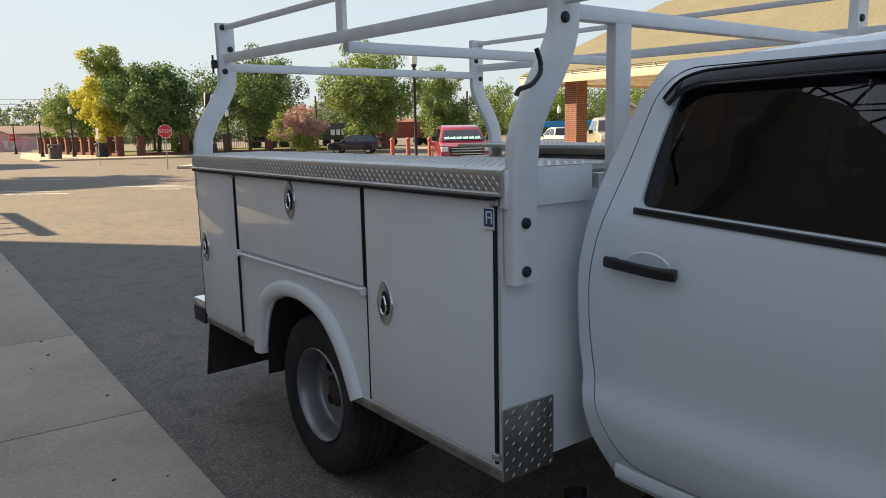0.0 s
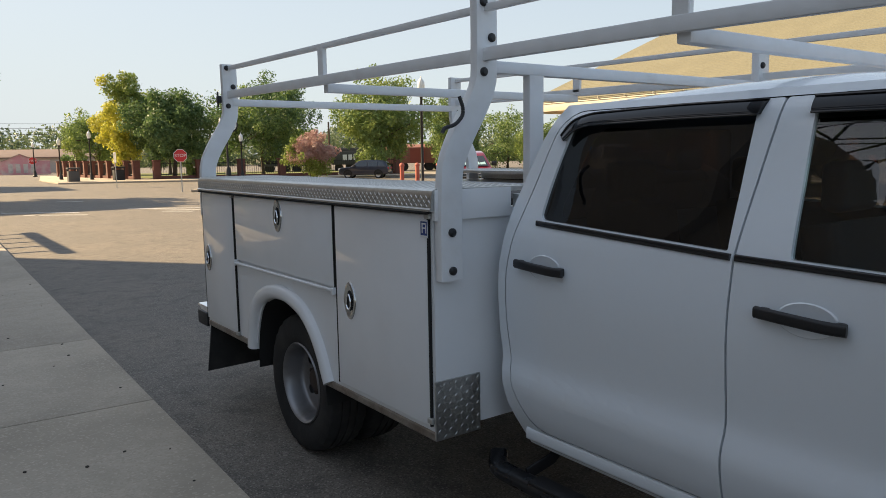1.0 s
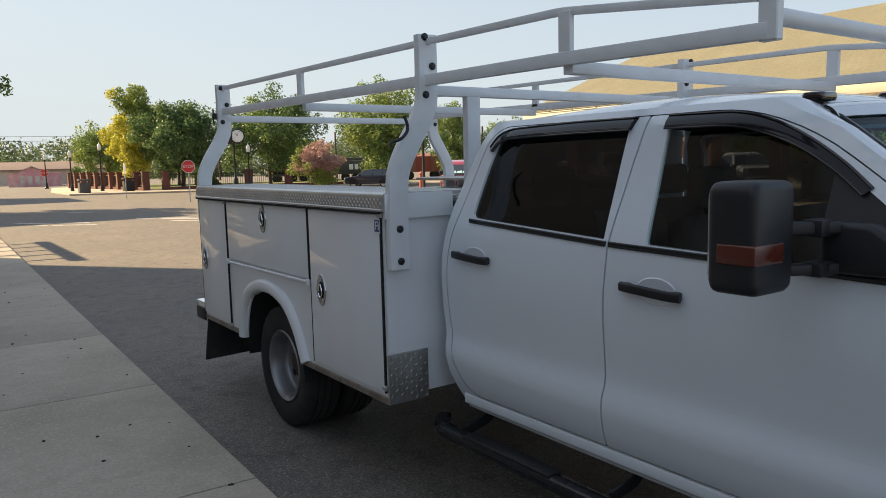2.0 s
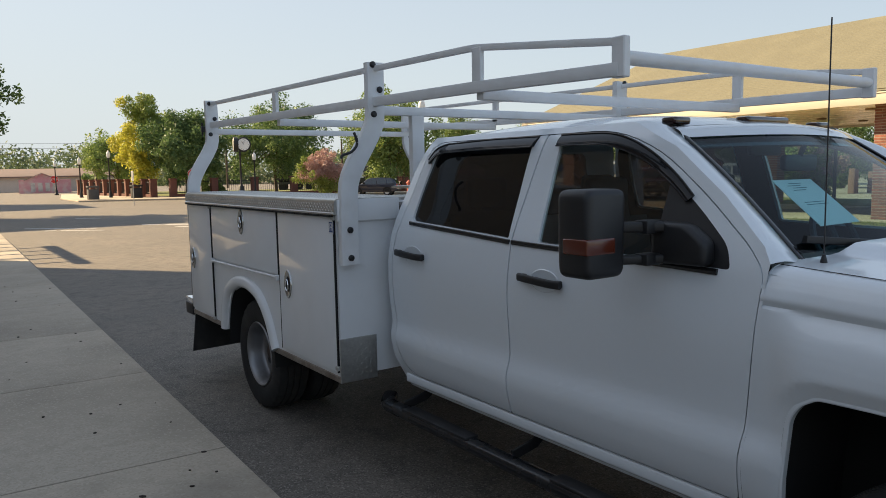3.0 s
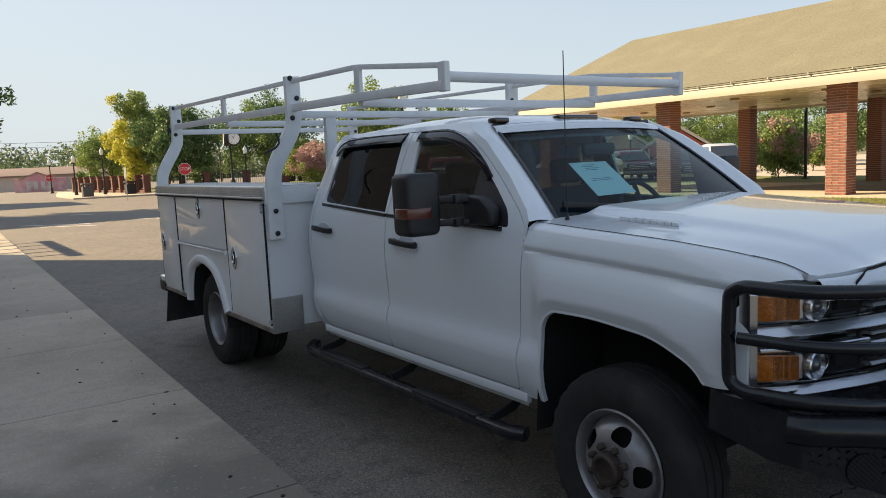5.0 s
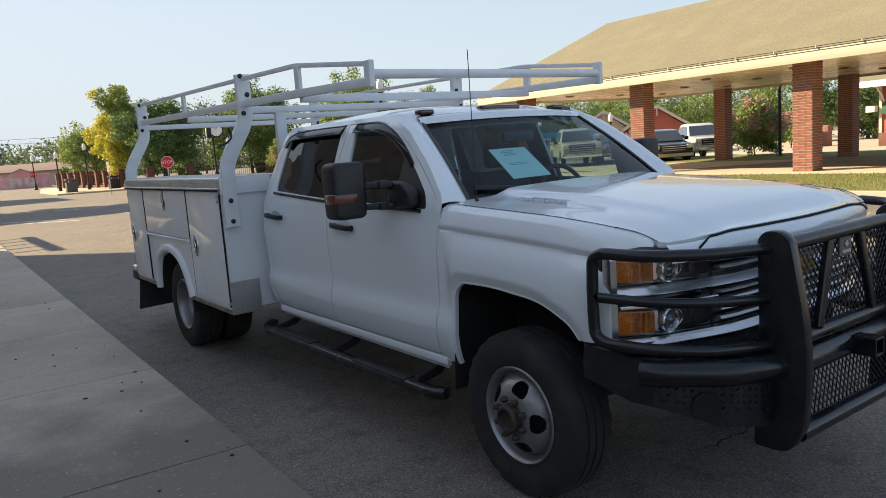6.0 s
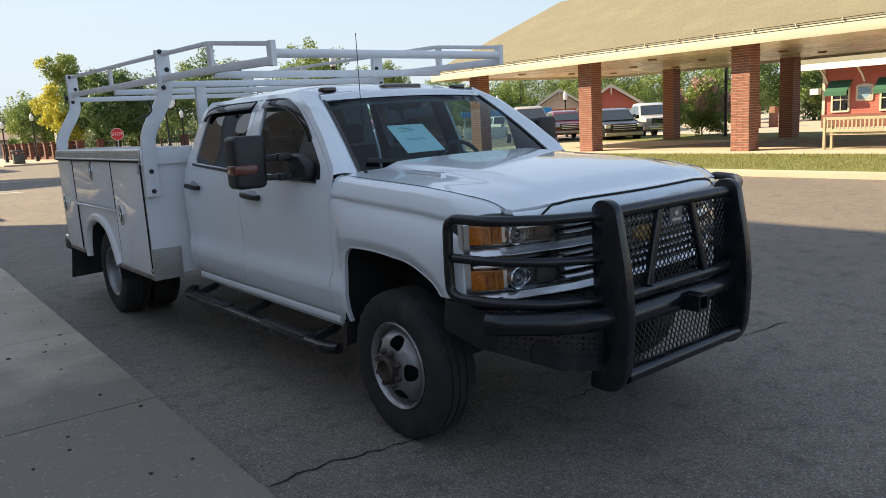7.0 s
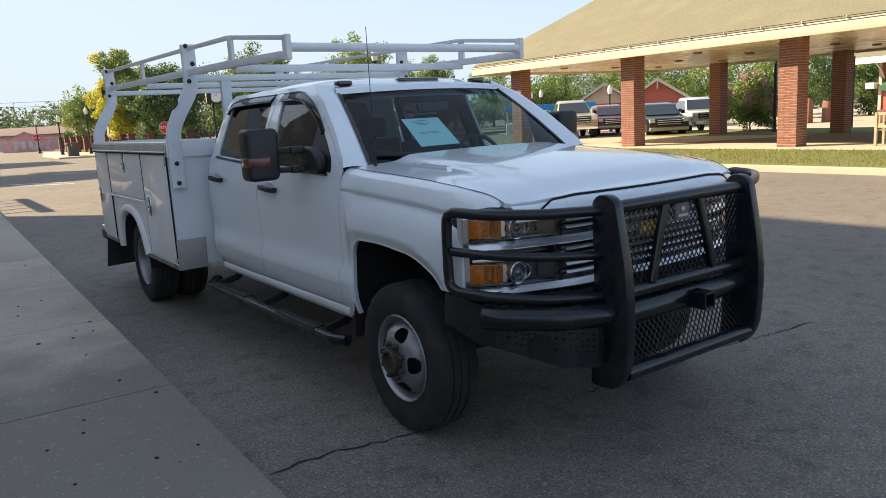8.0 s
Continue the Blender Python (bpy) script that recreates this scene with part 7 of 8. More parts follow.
def stop_sign(at, turn, zc, r=0.33):
    top = thing("stop_sign", "red octagonal stop sign on a steel post", "sign", at, turn)
    bm = bmesh.new()
    sweep(bm, [(0, 0.03, -0.1), (0, 0.03, zc + r * 0.8)], [(-0.03, -0.012), (0.03, -0.012), (0.03, 0.012), (-0.03, 0.012)], (0, 1, 0))
    part("post", bm, GALV, top, "grey perforated post")
    bm = bmesh.new()
    prism(bm, [(r * math.cos(radians(22.5 + 45 * i)), zc + r * math.sin(radians(22.5 + 45 * i))) for i in range(8)], "y", -0.004, 0.004)
    face = part("sign_plate", bm, WHITE_INK, top)
    bm = bmesh.new()
    prism(bm, [(r * 0.93 * math.cos(radians(22.5 + 45 * i)), zc + r * 0.93 * math.sin(radians(22.5 + 45 * i))) for i in range(8)], "y", -0.009, -0.005)
    part("red_field", bm, SIGN_RED, face)
    bm = bmesh.new()
    text_mesh(bm, "STOP", r * 0.66, lambda x, y, z: (x, -0.012 + z, zc + y), 0.003)
    part("letters", bm, WHITE_INK, face, smooth=0)
    return top


stop_sign((8.3, 37.6, 0), -13, 1.78, 0.335)
stop_sign((9.2, 93.0, 0), -8, 1.55, 0.45)
sp = thing("sign_post", "thin grey sign post with a small plate seen edge-on", "sign", (7.3, 46.6, 0))
bm = bmesh.new()
tube(bm, [(0, 0, -0.1), (0, 0, 2.0)], 0.025, 8)
part("post", bm, GALV, sp)
bm = bmesh.new()
box(bm, -0.012, 0.012, -0.28, 0.28, 1.45, 2.05, 0.004, 1)
part("plate", bm, GALV, sp)
for at, col, lab, nm in (((7.0, 57.8, 0), "bin_grey", "grey concrete litter bin with a domed hood", "litter_bin"), ((10.1, 58.3, 0), "bin_black", "black metal litter bin", "litter_bin")):
    bn = thing(nm, lab, "bin", at)
    mt = material(col, (0.085, 0.083, 0.082) if "grey" in col else (0.02, 0.02, 0.02), 0.8, grain=0.3, scale=30)
    bm = bmesh.new()
    prism(bm, rounded([(-0.36, -0.36), (0.36, -0.36), (0.36, 0.36), (-0.36, 0.36)], 0.08), "z", 0, 0.85, 0.02)
    part("drum", bm, mt, bn)
    bm = bmesh.new()
    prism(bm, rounded([(-0.40, -0.40), (0.40, -0.40), (0.40, 0.40), (-0.40, 0.40)], 0.08), "z", 0.98, 1.10, 0.03)
    for sx in (-0.33, 0.33):
        for sy in (-0.33, 0.33):
            box(bm, sx - 0.04, sx + 0.04, sy - 0.04, sy + 0.04, 0.85, 0.99)
    part("hood", bm, mt, bn)

# street clock with faces on two sides
ck = thing("street_clock", "black cast iron street clock with white faces", "clock", (14.72, 48.6, 0), -16)
bm = bmesh.new()
lathe(bm, [(0.30, 0), (0.30, 0.25), (0.20, 0.35), (0.17, 0.9), (0.10, 1.0), (0.075, 1.1), (0.06, 2.98), (0.10, 3.06), (0.07, 3.13), (0.06, 3.28)], 16)
part("pole", bm, IRON, ck)
for nm, dx, turnc in (("front", 0, 0), ("side", -0.5, 90)):
    bm = bmesh.new()
    lathe(bm, [(0.46, -0.16), (0.50, -0.12), (0.50, 0.12), (0.46, 0.16)], 28, (0.25 + dx, 0 if nm == "front" else 0.1, 3.74), "y" if nm == "front" else "x")
    case = part("clock_case", bm, IRON, ck)
    for sd in (-1, 1):
        bm = bmesh.new()
        lathe(bm, [(0.40, 0.0), (0.001, 0.0)], 28, (0.25 + dx, sd * 0.166, 3.74) if nm == "front" else (0.25 + dx + sd * 0.166, 0.1, 3.74), "y" if nm == "front" else "x", False)
        part("clock_face", bm, GLOBE, case, "white clock face")
        if nm == "front":
            bm = bmesh.new()
            y = sd * 0.172
            for a0, L, w in ((-0.5, 0.22, 0.03), (0.25, 0.32, 0.02)):
                sweep(bm, [(0.25 + dx, y, 3.74), (0.25 + dx + L * math.sin(a0) * -sd, y, 3.74 + L * math.cos(a0))], circle(w / 2, 6))
            for i in range(12):
                t = math.pi * i / 6
                sweep(bm, [(0.25 + dx + 0.31 * math.sin(t), y, 3.74 + 0.31 * math.cos(t)), (0.25 + dx + 0.37 * math.sin(t), y, 3.74 + 0.37 * math.cos(t))], circle(0.012, 5))
            part("clock_hand", bm, IRON, case)

# brick park fence: piers, low wall, iron bars
fence = thing("park_fence", "red brick park fence of piers with dark iron panels", "fence")


def fence_run(a, b, n, bars):
    a, b = Vector(a), Vector(b)
    d = (b - a) / n
    e = d.normalized()
    q = Vector((-e.y, e.x, 0))
    for i in range(n + 1):
        c = a + d * i
        bm = bmesh.new()
        box(bm, c.x - 0.24, c.x + 0.24, c.y - 0.24, c.y + 0.24, 0, 1.42, 0.01, 1)
        box(bm, c.x - 0.29, c.x + 0.29, c.y - 0.29, c.y + 0.29, 1.424, 1.52, 0.015, 1)
        part("pier", bm, DARK_BRICK, fence, "square brick pier with cap")
        if i < n:
            bm = bmesh.new()
            m0, m1 = c + e * 0.25, c + d - e * 0.25
            sweep(bm, [m0 + Vector((0, 0, 0.16)), m1 + Vector((0, 0, 0.16))], oblong(0.24, 0.36, 0.01))
            part("low_wall", bm, DARK_BRICK, fence)
            bm = bmesh.new()
            L = (m1 - m0).length
            for z in (0.45, 1.25):
                sweep(bm, [m0 + Vector((0, 0, z)), m1 + Vector((0, 0, z))], circle(0.02, 5))
            for j in range(int(L / bars)):
                t = m0 + e * (j + 0.5) * bars
                sweep(bm, [t + Vector((0, 0, 0.36)), t + Vector((0, 0, 1.32))], circle(0.014, 4))
            tagged(part("iron_panel", bm, IRON, fence, "dark iron bars"), kind="stuff")


fence_run((9.0, 75.5, 0), (11.4, 58.6, 0), 10, 0.13)
fence_run((12.6, 57.6, 0), (29.5, 51.0, 0), 6, 0.16)
sheet("park_walk", [(5.8, 56.5), (9.3, 55.0), (14.5, 52.2), (33, 46.4), (33, 70), (8.0, 80), (6.0, 66)], 0.002, 0.12, PALE_CONCRETE, "pale concrete park walk with kerb", "pavement", 0.02)
sheet("park_lawn", [(12.9, 58.5), (32, 51.5), (34, 68), (14.5, 80), (10.6, 76)], 0.11, 0.135, GRASS_SOIL, "sunlit park lawn behind the fence", "grass")
sheet("traffic_island", [(8.6, 37.2), (11.5, 35.2), (17, 35.0), (18, 37.5), (11, 40.2)], 0.002, 0.13, PALE_CONCRETE, "pale concrete traffic island", "pavement", 0.03)
# painted road marks
for i, (a, b) in enumerate((((-0.35, 28.2), (1.6, 26.45)), ((3.2, 27.0), (5.2, 25.6)), ((-2.6, 30.2), (-1.1, 28.9)))):
    bm = bmesh.new()
    sweep(bm, [(*a, 0.003), (*b, 0.003)], [(-0.06, 0), (0.06, 0), (0.06, 0.003), (-0.06, 0.003)])
    tagged(part("road_mark", bm, WHITE_INK), "worn white painted road mark", "road mark", kind="structure")

# ---- bench under the canopy edge ----
bench = thing("garden_bench", "weathered wooden slatted garden bench", "bench", (18.95, 5.75, 0.165), 90)
for x in (-0.85, 0.85):
    bm = bmesh.new()
    box(bm, x - 0.035, x + 0.035, 0.20, 0.27, 0, 0.90, 0.006, 1)
    part("leg", bm, BENCH_WOOD, bench)
    bm = bmesh.new()
    box(bm, x - 0.035, x + 0.035, -0.27, -0.20, 0, 0.60, 0.006, 1)
    part("leg", bm, BENCH_WOOD, bench)
    bm = bmesh.new()
    box(bm, x - 0.04, x + 0.04, -0.30, 0.24, 0.605, 0.645, 0.008, 1)
    part("arm", bm, BENCH_WOOD, bench)
for y in (-0.24, -0.14, -0.04, 0.06, 0.16):
    bm = bmesh.new()
    box(bm, -0.88, 0.88, y - 0.04, y + 0.04, 0.40, 0.43, 0.006, 1)
    part("seat_slat", bm, BENCH_WOOD, bench)
for z in (0.52, 0.86):
    bm = bmesh.new()
    box(bm, -0.88, 0.88, 0.215, 0.255, z - 0.04, z + 0.04, 0.006, 1)
    part("back_rail", bm, BENCH_WOOD, bench)
for i in range(15):
    x = -0.77 + 0.11 * i
    bm = bmesh.new()
    box(bm, x - 0.022, x + 0.022, 0.222, 0.246, 0.555, 0.825, 0.004, 1)
    part("back_slat", bm, BENCH_WOOD, bench)

# ---- parked vehicles ----
CAR_GLASS = material("car_glass", (0.02, 0.025, 0.03), 0.06, coat=1.0, spec=0.8)


def vehicle(kind, at, turn, paint, label, scale=1.0, shade=False):
    """A parked vehicle, nose towards its own -y, wheels on the ground."""
    top = thing({"suv": "parked_suv", "pickup": "parked_pickup"}[kind], label, {"suv": "car", "pickup": "truck"}[kind], at, turn)
    top.scale = (scale, scale, scale)
    W = 0.97
    if kind == "suv":
        L0, L1 = -2.4, 2.45
        low = [(-2.38, 0.42), (-2.42, 0.70), (-2.30, 1.02), (-1.30, 1.12), (-1.15, 1.15), (2.30, 1.15), (2.42, 0.95), (2.42, 0.45), (1.90, 0.36), (-1.95, 0.36)]
        house = [(-1.25, 1.10), (-0.45, 1.70), (0.3, 1.78), (1.7, 1.74), (2.15, 1.55), (2.38, 1.10)]
        side = [[(-0.95, 1.16), (-0.42, 1.60), (0.35, 1.64), (0.35, 1.16)], [(0.43, 1.16), (0.43, 1.64), (1.35, 1.62), (1.35, 1.16)], [(1.43, 1.16), (1.43, 1.62), (1.85, 1.55), (2.12, 1.20)]]
        wf, wr, bed = -1.50, 1.45, None
    else:
        L0, L1 = -2.75, 2.85
        low = [(-2.72, 0.50), (-2.78, 0.85), (-2.68, 1.18), (-1.45, 1.26), (-1.3, 1.28), (2.80, 1.28), (2.85, 1.0), (2.85, 0.58), (2.3, 0.48), (-2.2, 0.46)]
        house = [(-1.40, 1.22), (-0.65, 1.86), (-0.1, 1.93), (0.75, 1.90), (0.98, 1.22)]
        side = [[(-1.1, 1.30), (-0.62, 1.75), (-0.12, 1.79), (-0.12, 1.30)], [(-0.04, 1.30), (-0.04, 1.79), (0.66, 1.76), (0.80, 1.30)]]
        wf, wr, bed = -1.75, 1.85, True
    bm = bmesh.new()
    prism(bm, rounded(low, 0.12, 3), "x", -W, W, 0.07, 3)
    body = part("body", bm, paint, top, smooth=50)
    bm = bmesh.new()
    lo, hi = [], []
    prism(bm, rounded(house, 0.14, 3), "x", -W + 0.05, W - 0.05, 0.05, 2)
    for v in bm.verts:
        v.co.x *= 1.0 - 0.26 * max(v.co.z - 1.15, 0) / 0.7
    part("cabin", bm, paint, top, smooth=50)
    for s in (-1, 1):
        for sd in side:
            bm = bmesh.new()
            prism(bm, rounded(sd, 0.04, 2), "x", s * (W - 0.052), s * (W - 0.040))
            for v in bm.verts:
                v.co.x *= 1.0 - 0.26 * max(v.co.z - 1.15, 0) / 0.7
                v.co.x += s * 0.006
            part("side_window", bm, CAR_GLASS, top)
        for y in (wf, wr):
            bm = bmesh.new()
            lathe(bm, [(0.24, -0.11), (0.33, -0.12), (0.37, -0.09), (0.38, 0), (0.37, 0.09), (0.33, 0.12), (0.24, 0.11)], 24, (s * (W - 0.10), y, 0.375), "x", False)
            wheel = part("wheel", bm, RUBBER, top, "black tyre on a grey alloy wheel")
            bm = bmesh.new()
            lathe(bm, [(0.25, -0.10), (0.25, 0.10), (0.22, 0.09), (0.10, 0.07), (0.03, 0.09), (0.001, 0.09)], 20, (0, 0, 0), "x", False)
            for v in bm.verts:
                v.co = Vector((s * (W - 0.10) + s * v.co.x, y + v.co.y, 0.375 + v.co.z))
            part("rim", bm, GALV, wheel)
            bm = bmesh.new()
            lathe(bm, [(0.45, 0.0), (0.45, 0.012), (0.001, 0.013)], 24, (0, 0, 0), "x", False)
            for v in bm.verts:
                v.co = Vector((s * (W + v.co.x - 0.004), y + v.co.y, max(0.42 + v.co.z, 0.36)))
            part("wheel_arch", bm, DARK_GAP, top)
        bm = bmesh.new()
        box(bm, s * 0.80 - 0.15, s * 0.80 + 0.12, L0 - 0.045, L0 + 0.25, 0.80 if kind == "suv" else 0.93, 0.98 if kind == "suv" else 1.13, 0.03)
        part("headlamp", bm, material("car_lamp", (0.75, 0.77, 0.8), 0.1, coat=1.0), top)
        bm = bmesh.new()
        box(bm, min(s * 0.62, s * 0.93), max(s * 0.62, s * 0.93), L1 - 0.2, L1 + 0.012, 0.88, 1.06, 0.03)
        part("tail_lamp", bm, SIGN_RED, top)
        bm = bmesh.new()
        box(bm, min(s * 0.98, s * 1.18), max(s * 0.98, s * 1.18), house[0][0] + 0.35, house[0][0] + 0.48, 1.18, 1.36, 0.03)
        part("door_mirror", bm, BLACK, top)
    # screens
    for a, b, nm in ((house[0], house[1], "windscreen"), (house[-1], house[-2], "rear_screen")):
        bm = bmesh.new()
        ya, za, yb, zb = a[0], a[1] + 0.08, b[0], b[1] - 0.07
        out = -0.025 if nm == "windscreen" else 0.025
        q = [(-0.80, ya + (yb - ya) * 0.12 + out, za), (0.80, ya + (yb - ya) * 0.12 + out, za), (0.66, yb - (yb - ya) * 0.08 + out, zb), (-0.66, yb - (yb - ya) * 0.08 + out, zb)]
        v = [bm.verts.new(p) for p in q] + [bm.verts.new((p[0], p[1] - out * 1.5, p[2] - 0.01)) for p in q]
        for fidx in ((0, 1, 2, 3), (7, 6, 5, 4), (0, 4, 5, 1), (1, 5, 6, 2), (2, 6, 7, 3), (3, 7, 4, 0)):
            bm.faces.new([v[i] for i in fidx])
        bmesh.ops.recalc_face_normals(bm, faces=bm.faces[:])
        part(nm, bm, CAR_GLASS, top)
        if shade and nm == "windscreen":
            bm = bmesh.new()
            for i in range(6):
                x = -0.6 + 0.24 * i
                t = lambda k: ya + (yb - ya) * k
                vs = [bm.verts.new(p) for p in ((x - 0.11, t(0.2) - 0.04, za + 0.06), (x + 0.11, t(0.2) - 0.04, za + 0.06), (x + 0.09, t(0.7) - 0.035, za + (zb - za) * 0.62), (x, t(0.8) - 0.035, za + (zb - za) * 0.75), (x - 0.09, t(0.7) - 0.035, za + (zb - za) * 0.62))]
                bm.faces.new(vs)
            part("sun_shade", bm, material("shade_foil", (0.45, 0.68, 0.72), 0.4), top, "pale blue folding sun shade")
    bm = bmesh.new()
    z0, z1 = (0.66, 0.98) if kind == "suv" else (0.78, 1.12)
    box(bm, -0.62, 0.62, L0 - 0.055, L0 + 0.1, z0, z1, 0.03)
    gr = part("grille", bm, GLOSS_BLACK, top)
    for i in range(3):
        bm = bmesh.new()
        z = z0 + 0.06 + i * (z1 - z0 - 0.12) / 2
        box(bm, -0.58, 0.58, L0 - 0.070, L0 - 0.05, z - 0.015, z + 0.015, 0.005, 1)
        part("grille_bar", bm, CHROME, gr)
    bm = bmesh.new()
    box(bm, -0.95, 0.95, L0 - 0.09, L0 + 0.2, 0.40 if kind == "suv" else 0.48, 0.58 if kind == "suv" else 0.70, 0.05)
    part("front_bumper", bm, CHROME if kind == "pickup" else GALV, top)
    bm = bmesh.new()
    box(bm, -0.94, 0.94, L1 - 0.15, L1 + 0.07, 0.45, 0.62, 0.04)
    part("rear_bumper", bm, BLACK, top)
    if bed:
        bm = bmesh.new()
        box(bm, -0.80, 0.80, 1.10, 2.72, 1.282, 1.288)
        part("bed_cover", bm, BLACK, top)
    return top


def car_paint(name, c):
    return material(name, c, 0.3, coat=0.9, stain=0.1, stain_scale=3)


vehicle("suv", (30.2, 23.1, -0.2), -38, car_paint("charcoal_paint", (0.014, 0.015, 0.017)), "dark grey parked sport utility car with chrome grille", 1.04)
vehicle("pickup", (34.6, 23.9, -0.2), -38, car_paint("white_car_paint", (0.55, 0.55, 0.54)), "white parked pickup truck", 1.06)
vehicle("suv", (30.4, 26.8, 0.0), -38, car_paint("maroon_paint", (0.10, 0.012, 0.02)), "dark red parked sport utility car", 0.95)
vehicle("pickup", (27.0, 26.4, 0.0), -38, car_paint("beige_paint", (0.40, 0.36, 0.29)), "pale beige parked pickup truck facing the canopy", 1.05)
vehicle("suv", (15.9, 24.7, 0.0), -32, car_paint("red_paint", (0.30, 0.025, 0.05)), "bright red parked sport utility car with a blue sun shade", 1.0, True)
vehicle("suv", (24.1, 46.8, 0.0), -133, car_paint("navy_paint", (0.015, 0.02, 0.04)), "dark blue parked sport utility car by the park walk", 0.74)
vehicle("pickup", (37.5, 40.0, -0.2), 160, car_paint("white_car_paint", (0.55, 0.55, 0.54)), "white parked pickup truck beside the blue stall", 0.9)

# blue-roofed stall
st = thing("market_stall", "white stall with a flat bright blue roof edge", "stall", (35.0, 36.5, -0.2), -40)
bm = bmesh.new()
box(bm, -3.2, 3.2, -1.2, 1.2, 1.75, 2.15, 0.03)
part("roof", bm, material("stall_blue", (0.02, 0.22, 0.55), 0.5, stain=0.2), st, "bright blue roof edge")
for x in (-3.0, 0, 3.0):
    for y in (-1.0, 1.0):
        bm = bmesh.new()
        box(bm, x - 0.05, x + 0.05, y - 0.05, y + 0.05, 0, 1.75)
        part("post", bm, WHITE_INK, st)
bm = bmesh.new()
box(bm, -3.1, 3.1, -0.9, 1.0, 0, 0.95, 0.02)
part("counter", bm, WHITE_INK, st)

# ---- railway tender and boxcar ----
TENDER = material("tender_black", (0.055, 0.055, 0.05), 0.7, stain=0.4, stain_scale=0.8, tint=(0.12, 0.11, 0.1))
CAR_RED = material("boxcar_red", (0.27, 0.11, 0.075), 0.65, stain=0.4, stain_scale=0.7, tint=(0.20, 0.08, 0.055))


def rail_wheels(parent, xs):
    for x in xs:
        for s in (-1, 1):
            bm = bmesh.new()
            lathe(bm, [(0.42, -0.06), (0.44, 0.0), (0.40, 0.06)], 18, (x, s * 0.75, 0.42), "y")
            part("wheel", bm, IRON, parent)


td = thing("railway_tender", "black steam locomotive tender with white side marking", "tender", (34.6, 66.2, 0), -28)
bm = bmesh.new()
box(bm, -2.6, 2.6, -1.35, 1.35, 0.72, 2.05, 0.05)
box(bm, -2.0, 2.6, -1.1, 1.1, 2.0, 2.35, 0.08)
part("tank", bm, TENDER, td)
for a, b in ((-1.5, -1.1), (-0.95, -0.6), (-0.45, -0.1), (0.05, 0.4), (0.55, 0.9), (1.2, 1.5), (1.65, 2.0)):
    bm = bmesh.new()
    box(bm, a, b, -1.375, -1.352, 1.15, 1.70)
    part("side_marking", bm, WHITE_INK, td, "white side marking")
rail_wheels(td, (-1.9, -0.8, 0.8, 1.9))
lo = thing("steam_locomotive", "black steam locomotive with pale cab behind the tree", "locomotive", (29.9, 68.6, 0), -28)
bm = bmesh.new()
box(bm, 0.6, 2.4, -1.3, 1.3, 0.8, 2.5, 0.05)
box(bm, 0.3, 2.7, -1.45, 1.45, 2.5, 2.62, 0.03)
part("cab", bm, material("loco_grey", (0.2, 0.2, 0.19), 0.6, stain=0.4), lo)
bm = bmesh.new()
lathe(bm, [(0.85, -4.0), (0.9, -3.9), (0.9, 0.6)], 20, (0, 0, 1.75), "x")
lathe(bm, [(0.2, 0.0), (0.26, 0.5)], 12, (-3.4, 0, 2.6))
lathe(bm, [(0.3, 0.0), (0.25, 0.3), (0.05, 0.4)], 12, (-1.6, 0, 2.55))
box(bm, -4.4, 2.4, -1.0, 1.0, 0.65, 0.85)
part("boiler", bm, TENDER, lo)
rail_wheels(lo, (-3.4, -1.9, -0.7, 0.5, 1.7))
bx = thing("boxcar", "faded orange red railway boxcar with ribbed sides", "rail car", (39.6, 63.1, 0), -28)
bm = bmesh.new()
box(bm, -3.0, 3.0, -1.4, 1.4, 0.75, 2.3, 0.03)
prism(bm, [(-1.45, 2.30), (1.45, 2.30), (0.0, 2.62)], "x", -3.05, 3.05)
part("body", bm, CAR_RED, bx)
for i in range(13):
    bm = bmesh.new()
    x = -2.9 + i * 0.483
    box(bm, x - 0.03, x + 0.03, -1.44, -1.40, 0.78, 2.26)
    part("rib", bm, CAR_RED, bx)
bm = bmesh.new()
box(bm, -0.75, 0.75, -1.47, -1.44, 0.80, 2.2, 0.01, 1)
part("sliding_door", bm, material("boxcar_dark", (0.26, 0.06, 0.04), 0.7), bx)
rail_wheels(bx, (-2.3, -1.3, 1.3, 2.3))
for x, y in ((22.0, 38.8), (22.8, 38.3), (23.9, 37.6)):
    bo = thing("bollard", "short red and white post beside the road", "bollard", (x, y, 0), group="bollards")
    bm = bmesh.new()
    lathe(bm, [(0.13, 0), (0.13, 0.95), (0.16, 0.97), (0.16, 1.03), (0.10, 1.12), (0.001, 1.16)], 12)
    part("post", bm, material("bollard_red", (0.45, 0.12, 0.08), 0.7), bo)

# ---- depot houses and the red building ----


